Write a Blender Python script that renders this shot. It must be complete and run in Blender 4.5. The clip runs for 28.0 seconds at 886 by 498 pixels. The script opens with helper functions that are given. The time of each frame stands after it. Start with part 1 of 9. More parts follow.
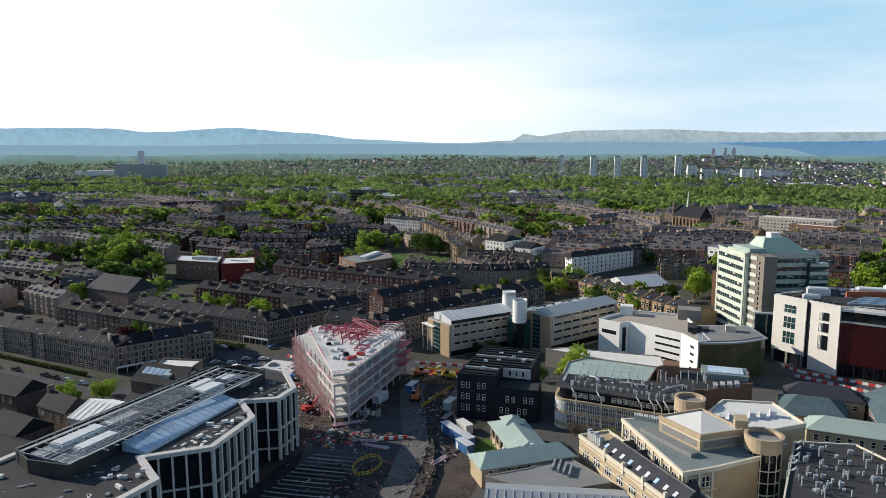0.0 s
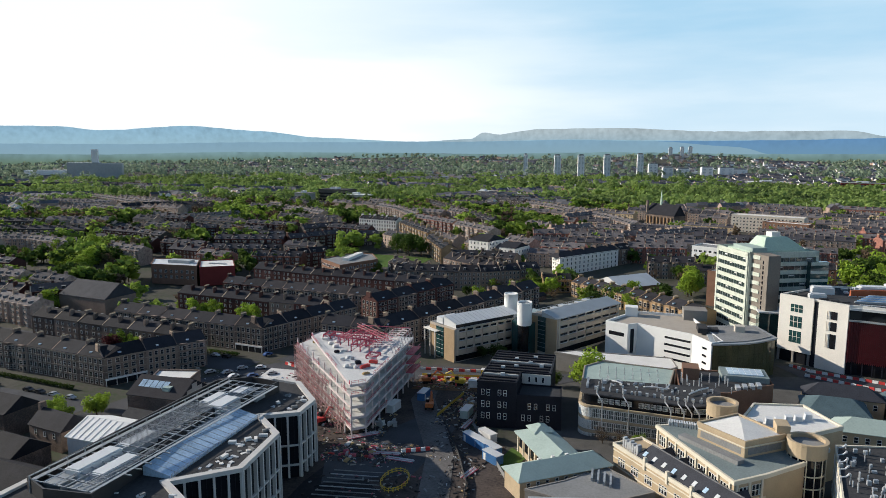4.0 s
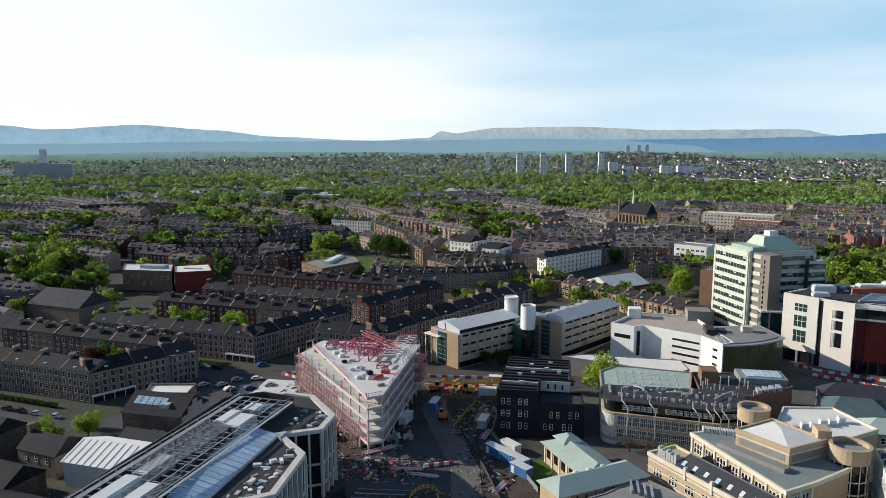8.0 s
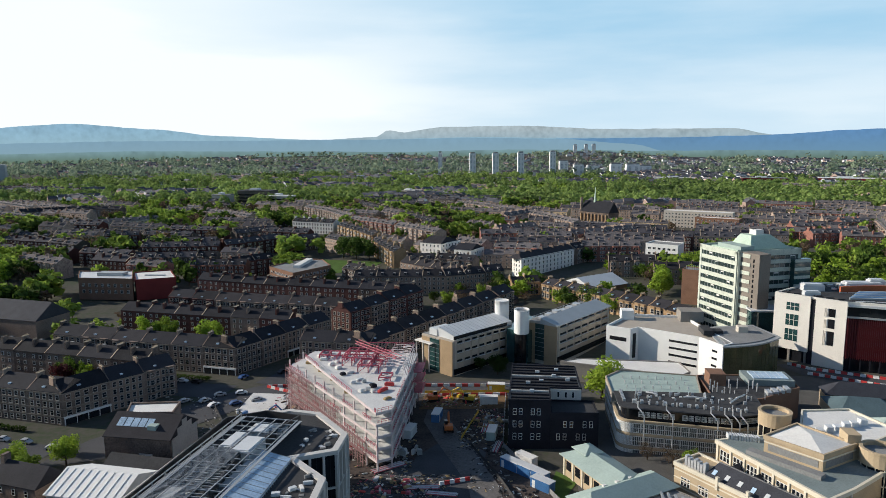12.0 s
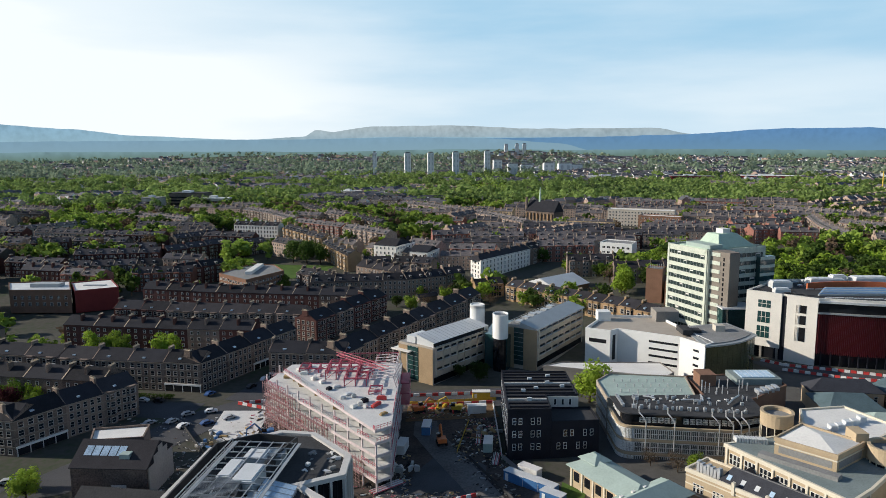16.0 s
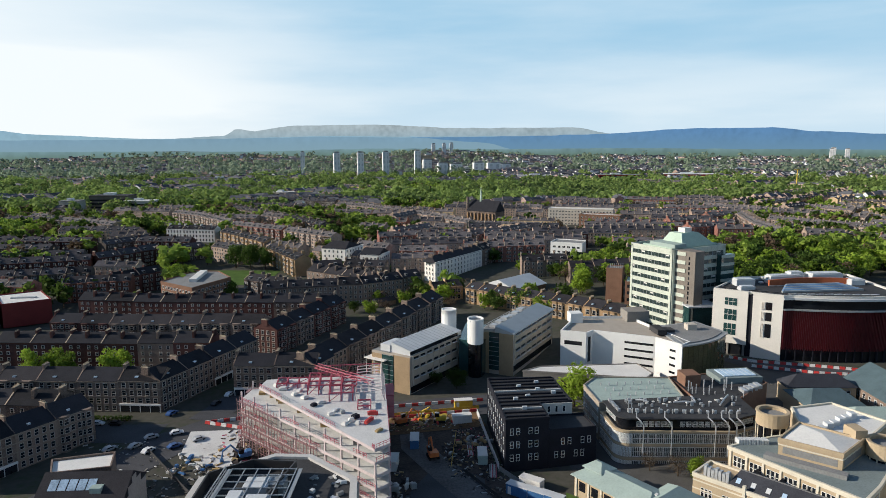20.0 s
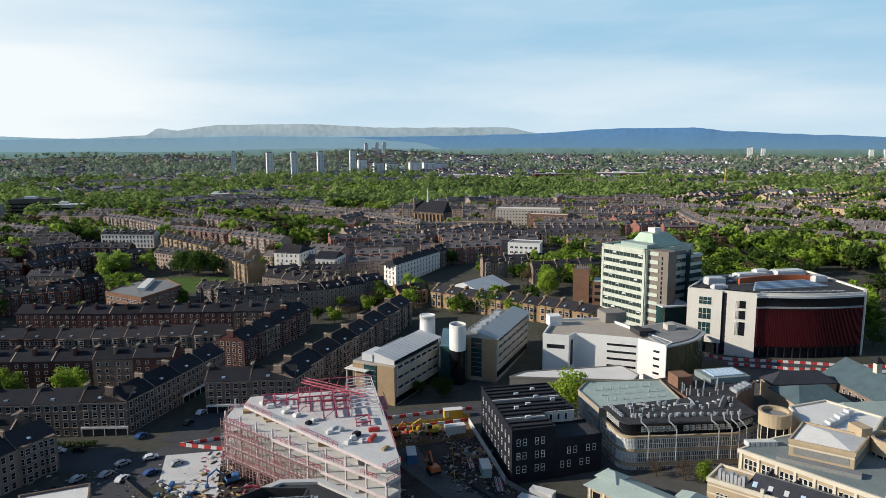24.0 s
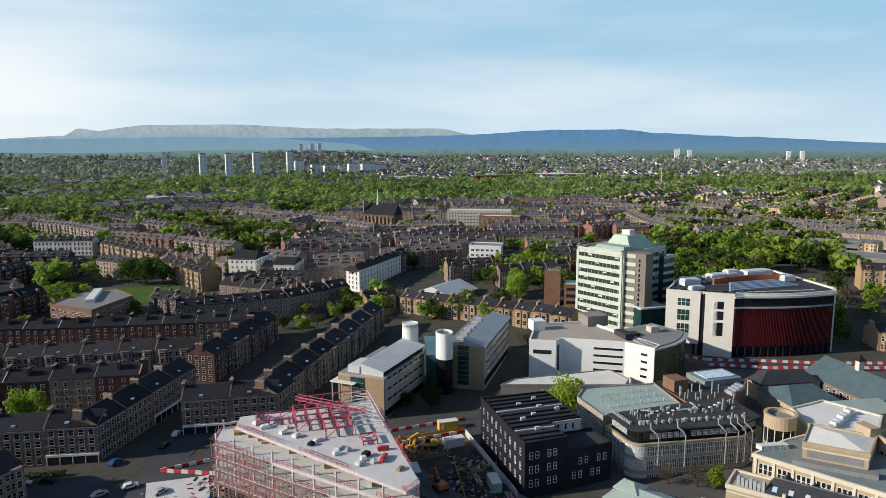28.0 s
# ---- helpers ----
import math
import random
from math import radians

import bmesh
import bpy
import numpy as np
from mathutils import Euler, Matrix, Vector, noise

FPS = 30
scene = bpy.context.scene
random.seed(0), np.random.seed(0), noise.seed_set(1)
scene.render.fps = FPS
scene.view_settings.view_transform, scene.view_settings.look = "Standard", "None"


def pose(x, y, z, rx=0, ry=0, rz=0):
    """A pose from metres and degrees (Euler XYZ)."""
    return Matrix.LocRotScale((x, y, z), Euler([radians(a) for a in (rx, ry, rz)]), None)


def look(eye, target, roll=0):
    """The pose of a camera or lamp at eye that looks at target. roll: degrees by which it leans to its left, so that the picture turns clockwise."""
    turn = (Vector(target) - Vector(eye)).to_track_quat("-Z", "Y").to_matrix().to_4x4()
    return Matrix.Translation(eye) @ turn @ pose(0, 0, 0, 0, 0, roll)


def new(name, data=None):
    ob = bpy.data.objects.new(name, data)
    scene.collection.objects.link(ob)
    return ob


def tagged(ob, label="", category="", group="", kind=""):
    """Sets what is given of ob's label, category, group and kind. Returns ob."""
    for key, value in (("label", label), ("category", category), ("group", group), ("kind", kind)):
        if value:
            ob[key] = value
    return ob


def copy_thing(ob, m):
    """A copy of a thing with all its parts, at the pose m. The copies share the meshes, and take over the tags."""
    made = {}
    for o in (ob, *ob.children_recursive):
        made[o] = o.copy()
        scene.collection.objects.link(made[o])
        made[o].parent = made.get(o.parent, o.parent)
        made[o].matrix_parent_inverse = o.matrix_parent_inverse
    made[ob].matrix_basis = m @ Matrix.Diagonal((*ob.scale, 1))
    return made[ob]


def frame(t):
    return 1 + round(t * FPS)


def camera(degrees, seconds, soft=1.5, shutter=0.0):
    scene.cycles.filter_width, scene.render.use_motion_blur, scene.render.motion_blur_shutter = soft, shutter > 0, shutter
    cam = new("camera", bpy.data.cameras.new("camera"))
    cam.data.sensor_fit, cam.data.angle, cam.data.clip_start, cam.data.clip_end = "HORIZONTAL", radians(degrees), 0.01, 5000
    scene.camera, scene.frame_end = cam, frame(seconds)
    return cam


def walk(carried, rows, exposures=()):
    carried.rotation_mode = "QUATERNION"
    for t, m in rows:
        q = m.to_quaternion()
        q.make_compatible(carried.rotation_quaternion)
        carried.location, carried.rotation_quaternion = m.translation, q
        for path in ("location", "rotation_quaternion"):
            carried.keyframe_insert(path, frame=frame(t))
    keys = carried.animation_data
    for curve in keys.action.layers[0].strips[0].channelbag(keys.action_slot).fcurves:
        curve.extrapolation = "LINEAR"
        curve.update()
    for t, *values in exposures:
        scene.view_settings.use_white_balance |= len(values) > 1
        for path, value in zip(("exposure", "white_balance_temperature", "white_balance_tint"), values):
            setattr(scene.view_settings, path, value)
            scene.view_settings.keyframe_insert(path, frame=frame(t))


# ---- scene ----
cam = camera(64.3, 28.0, soft=0.8)
PATH = [
    (0, (67.078, -21.018, 83.567), (66.476, -19.133, 83.278), -0.0),
    (0.5, (64.455, -20.662, 83.647), (63.867, -18.772, 83.359), 0.0),
    (1, (61.889, -20.329, 83.707), (61.316, -18.435, 83.418), 0.0),
    (1.5, (59.389, -20.054, 83.744), (58.831, -18.156, 83.454), 0.0),
    (2, (56.887, -19.807, 83.782), (56.342, -17.904, 83.492), -0.0),
    (2.5, (54.367, -19.592, 83.815), (53.836, -17.685, 83.524), -0.0),
    (3, (51.82, -19.343, 83.853), (51.304, -17.433, 83.563), -0.0),
    (3.5, (49.314, -19.02, 83.897), (48.813, -17.106, 83.605), 0.0),
    (5.5, (39.423, -17.282, 84.228), (38.982, -15.354, 83.933), -0.0),
    (6, (36.954, -16.744, 84.251), (36.529, -14.812, 83.956), -0.1),
    (6.5, (34.544, -16.13, 84.294), (34.134, -14.195, 83.999), -0.1),
    (7, (32.125, -15.471, 84.35), (31.729, -13.533, 84.053), -0.1),
    (7.5, (29.725, -14.795, 84.401), (29.345, -12.854, 84.105), -0.1),
    (8, (27.249, -14.109, 84.426), (26.884, -12.165, 84.129), -0.1),
    (8.5, (24.876, -13.305, 84.5), (24.527, -11.359, 84.202), -0.1),
    (9, (22.434, -12.432, 84.559), (22.102, -10.482, 84.261), -0.2),
    (9.5, (20.031, -11.574, 84.604), (19.717, -9.622, 84.306), -0.2),
    (10, (17.654, -10.737, 84.646), (17.357, -8.782, 84.348), -0.2),
    (10.5, (15.324, -9.838, 84.701), (15.045, -7.881, 84.401), -0.2),
    (11, (12.955, -8.904, 84.733), (12.698, -6.943, 84.433), -0.2),
    (11.5, (10.661, -8.008, 84.766), (10.424, -6.045, 84.466), -0.2),
    (12, (8.338, -7.12, 84.801), (8.124, -5.154, 84.501), -0.2),
    (12.5, (6.012, -6.222, 84.84), (5.822, -4.254, 84.539), -0.2),
    (14.5, (-3.364, -2.391, 85.078), (-3.463, -0.417, 84.775), -0.3),
    (15, (-5.74, -1.337, 85.125), (-5.809, 0.638, 84.823), -0.3),
    (15.5, (-8.078, -0.277, 85.164), (-8.119, 1.7, 84.861), -0.2),
    (16, (-10.393, 0.799, 85.231), (-10.406, 2.776, 84.929), -0.3),
    (16.5, (-12.681, 1.865, 85.309), (-12.667, 3.842, 85.006), -0.3),
    (17, (-14.92, 2.961, 85.398), (-14.879, 4.937, 85.095), -0.2),
    (17.5, (-17.177, 4.12, 85.471), (-17.108, 6.096, 85.167), -0.3),
    (18, (-19.436, 5.289, 85.552), (-19.339, 7.264, 85.249), -0.3),
    (18.5, (-21.76, 6.491, 85.603), (-21.636, 8.464, 85.299), -0.3),
    (19, (-24.028, 7.687, 85.657), (-23.876, 9.658, 85.353), -0.3),
    (19.5, (-26.252, 8.857, 85.726), (-26.076, 10.826, 85.421), -0.3),
    (20, (-28.446, 10.069, 85.801), (-28.244, 12.035, 85.496), -0.3),
    (20.5, (-30.639, 11.295, 85.881), (-30.411, 13.259, 85.575), -0.3),
    (21, (-32.794, 12.57, 85.958), (-32.541, 14.53, 85.652), -0.3),
    (21.5, (-34.926, 13.874, 86.012), (-34.649, 15.831, 85.706), -0.3),
    (23.5, (-43.553, 19.462, 86.322), (-43.178, 21.402, 86.014), -0.2),
    (24, (-45.749, 20.898, 86.365), (-45.35, 22.833, 86.058), -0.3),
    (24.5, (-47.886, 22.302, 86.397), (-47.462, 24.232, 86.091), -0.2),
    (25, (-49.98, 23.733, 86.433), (-49.533, 25.658, 86.127), -0.2),
    (25.5, (-52.104, 25.202, 86.469), (-51.634, 27.122, 86.164), -0.2),
    (26, (-54.187, 26.743, 86.5), (-53.694, 28.657, 86.195), -0.2),
    (26.5, (-56.191, 28.24, 86.542), (-55.675, 30.149, 86.237), -0.2),
    (27, (-58.18, 29.764, 86.616), (-57.641, 31.666, 86.312), -0.2),
    (27.5, (-60.137, 31.428, 86.717), (-59.576, 33.323, 86.413), -0.2),
    (28, (-62.064, 33.285, 86.834), (-61.48, 35.174, 86.529), -0.2),
]
walk(cam, [(t, look(eye, target, roll)) for t, eye, target, roll in PATH], exposures=((0, 0.14), (14, 0.06), (28, -0.03)))

# ---------------------------------------------------------------- world and light
SUN_AZ, SUN_EL = -84.0, 23.0           # degrees clockwise from +y, and above the horizon
world = bpy.data.worlds.new("sky")
scene.world = world
world.use_nodes = True
wt = world.node_tree
wt.nodes.clear()


def link(tree, a, b):
    tree.links.new(a, b)


w_out = wt.nodes.new("ShaderNodeOutputWorld")
w_bg = wt.nodes.new("ShaderNodeBackground")
w_sky = wt.nodes.new("ShaderNodeTexSky")
w_sky.sky_type, w_sky.sun_disc = "NISHITA", False
w_sky.sun_elevation, w_sky.sun_rotation = radians(SUN_EL), radians(SUN_AZ)
w_sky.air_density, w_sky.dust_density, w_sky.ozone_density = 1.0, 0.1, 3.5


def wnode(kind, **kw):
    n = wt.nodes.new(kind)
    for k, v in kw.items():
        if k == "op":
            n.operation = v
        elif k == "clamp":
            n.use_clamp = v
    return n


def wrange(source, lo, hi, to_lo=0.0, to_hi=1.0):
    n = wt.nodes.new("ShaderNodeMapRange")
    n.interpolation_type = "SMOOTHSTEP"
    for k, v in zip(("From Min", "From Max", "To Min", "To Max"), (lo, hi, to_lo, to_hi)):
        n.inputs[k].default_value = v
    link(wt, source, n.inputs["Value"])
    return n.outputs["Result"]


def wmath(op, a, b, clamp=False):
    n = wnode("ShaderNodeMath", op=op, clamp=clamp)
    for i, v in enumerate((a, b)):
        if isinstance(v, float):
            n.inputs[i].default_value = v
        else:
            link(wt, v, n.inputs[i])
    return n.outputs[0]


def wmix(f, a, b):
    n = wt.nodes.new("ShaderNodeMix")
    n.data_type = "RGBA"
    link(wt, f, n.inputs["Factor"])
    for k, v in (("A", a), ("B", b)):
        if isinstance(v, tuple):
            n.inputs[k].default_value = v
        else:
            link(wt, v, n.inputs[k])
    return n.outputs["Result"]


w_co = wt.nodes.new("ShaderNodeTexCoord")
w_sep = wt.nodes.new("ShaderNodeSeparateXYZ")
link(wt, w_co.outputs["Generated"], w_sep.inputs[0])
w_map = wt.nodes.new("ShaderNodeMapping")
w_map.inputs["Scale"].default_value = (1.0, 1.0, 6.0)
link(wt, w_co.outputs["Generated"], w_map.inputs["Vector"])
w_noise = wt.nodes.new("ShaderNodeTexNoise")
w_noise.inputs["Scale"].default_value, w_noise.inputs["Detail"].default_value = 1.9, 8.0
w_noise.inputs["Roughness"].default_value = 0.5
link(wt, w_map.outputs["Vector"], w_noise.inputs["Vector"])
w_dot = wt.nodes.new("ShaderNodeVectorMath")
w_dot.operation = "DOT_PRODUCT"
w_dot.inputs[1].default_value = (math.sin(radians(-60)) * 0.97, math.cos(radians(-60)) * 0.97, 0.24)
link(wt, w_co.outputs["Generated"], w_dot.inputs[0])
glow = wrange(w_dot.outputs["Value"], 0.44, 0.97)              # thin bright cloud towards the sun
cloud = wrange(w_noise.outputs["Fac"], 0.36, 0.66, 0.0, 0.34)    # streaks of thin cloud
low = wrange(w_sep.outputs["Z"], 0.0, 0.15, 0.42, 0.0)           # pale air at the horizon
veil = wmath("ADD", wmath("ADD", glow, cloud), low, True)
veil_colour = wmix(veil, (3.6, 6.15, 8.2, 1), (9.3, 9.9, 10.2, 1))
behind = wrange(w_sep.outputs["Y"], -0.5, 0.25, 0.25, 1.0)        # the sky is clear away from the sun
band = wmath("MULTIPLY", wrange(w_sep.outputs["Z"], 0.2, 0.55, 0.97, 0.06), behind)
sky_colour = wmix(band, w_sky.outputs["Color"], veil_colour)
w_bg.inputs["Strength"].default_value = 0.10
link(wt, sky_colour, w_bg.inputs["Color"])
link(wt, w_bg.outputs["Background"], w_out.inputs["Surface"])

sun_data = bpy.data.lights.new("sun", "SUN")
sun_data.energy, sun_data.angle, sun_data.color = 5.0, radians(0.6), (1.0, 0.92, 0.8)
sun = new("sun", sun_data)
sun_dir = Vector((math.sin(radians(SUN_AZ)) * math.cos(radians(SUN_EL)), math.cos(radians(SUN_AZ)) * math.cos(radians(SUN_EL)), math.sin(radians(SUN_EL))))
sun.matrix_world = look(sun_dir * 900, (0, 0, 0))



# ---------------------------------------------------------------- materials
def mat(name, rgb, rough=0.85, vary=0.25, scale=0.6, fine=6.0, bump=0.0, metal=0.0, spread=0.0, stain=None, emit=0.0, island=False):
    """A surface with stains at one scale and grain at another; spread: how far single pieces differ in lightness."""
    m = bpy.data.materials.new(name)
    m.use_nodes = True
    t = m.node_tree
    b = t.nodes["Principled BSDF"]
    b.inputs["Roughness"].default_value, b.inputs["Metallic"].default_value = rough, metal
    b.inputs["Specular IOR Level"].default_value = 0.5 if rough < 0.62 else 0.12
    co = t.nodes.new("ShaderNodeTexCoord")
    n1, n2 = t.nodes.new("ShaderNodeTexNoise"), t.nodes.new("ShaderNodeTexNoise")
    n1.inputs["Scale"].default_value, n1.inputs["Detail"].default_value = scale, 5
    n2.inputs["Scale"].default_value, n2.inputs["Detail"].default_value = fine, 3
    geo = t.nodes.new("ShaderNodeNewGeometry")
    for n in (n1, n2):
        link(t, geo.outputs["Position"], n.inputs["Vector"])
    add = t.nodes.new("ShaderNodeMath")
    add.operation = "ADD"
    link(t, n1.outputs["Fac"], add.inputs[0])
    link(t, n2.outputs["Fac"], add.inputs[1])
    last = add
    if spread:
        info = t.nodes.new("ShaderNodeObjectInfo")
        sub = t.nodes.new("ShaderNodeMath")
        sub.operation = "MULTIPLY_ADD"
        sub.inputs[1].default_value, sub.inputs[2].default_value = spread * 2, -spread
        link(t, geo.outputs["Random Per Island"] if island else info.outputs["Random"], sub.inputs[0])
        last = t.nodes.new("ShaderNodeMath")
        last.operation = "ADD"
        link(t, add.outputs[0], last.inputs[0])
        link(t, sub.outputs[0], last.inputs[1])
    ramp = t.nodes.new("ShaderNodeValToRGB")
    half = t.nodes.new("ShaderNodeMath")
    half.operation = "MULTIPLY"
    half.inputs[1].default_value = 0.5
    link(t, last.outputs[0], half.inputs[0])
    link(t, half.outputs[0], ramp.inputs["Fac"])
    lo = stain or tuple(c * (1 - vary) for c in rgb)
    hi = tuple(min(1, c * (1 + vary * 0.8)) for c in rgb)
    e = ramp.color_ramp.elements
    e[0].position, e[0].color = 0.3, (*lo, 1)
    e[1].position, e[1].color = 0.7, (*hi, 1)
    mid = e.new(0.5)
    mid.color = (*rgb, 1)
    link(t, ramp.outputs["Color"], b.inputs["Base Color"])
    if bump:
        bn = t.nodes.new("ShaderNodeBump")
        bn.inputs["Strength"].default_value, bn.inputs["Distance"].default_value = bump, 0.05
        link(t, n2.outputs["Fac"], bn.inputs["Height"])
        link(t, bn.outputs["Normal"], b.inputs["Normal"])
    if emit:
        b.inputs["Emission Strength"].default_value = emit
        b.inputs["Emission Color"].default_value = (*rgb, 1)
    return m


def glass_mat(name, rgb, rough=0.08, spec=0.6):
    m = mat(name, rgb, rough, 0.35, 0.25, 2.0, spread=0.25)
    m.node_tree.nodes["Principled BSDF"].inputs["Specular IOR Level"].default_value = spec
    return m


def leaf_mat(*args, **kw):
    """Leaves let part of the light through."""
    m = mat(*args, **kw)
    t = m.node_tree
    b = t.nodes["Principled BSDF"]
    tr = t.nodes.new("ShaderNodeBsdfTranslucent")
    mix = t.nodes.new("ShaderNodeMixShader")
    mix.inputs["Fac"].default_value = 0.38
    for n in t.nodes:
        if n.type == "VALTORGB":
            link(t, n.outputs["Color"], tr.inputs["Color"])
    link(t, b.outputs["BSDF"], mix.inputs[1])
    link(t, tr.outputs["BSDF"], mix.inputs[2])
    link(t, mix.outputs["Shader"], t.nodes["Material Output"].inputs["Surface"])
    return m


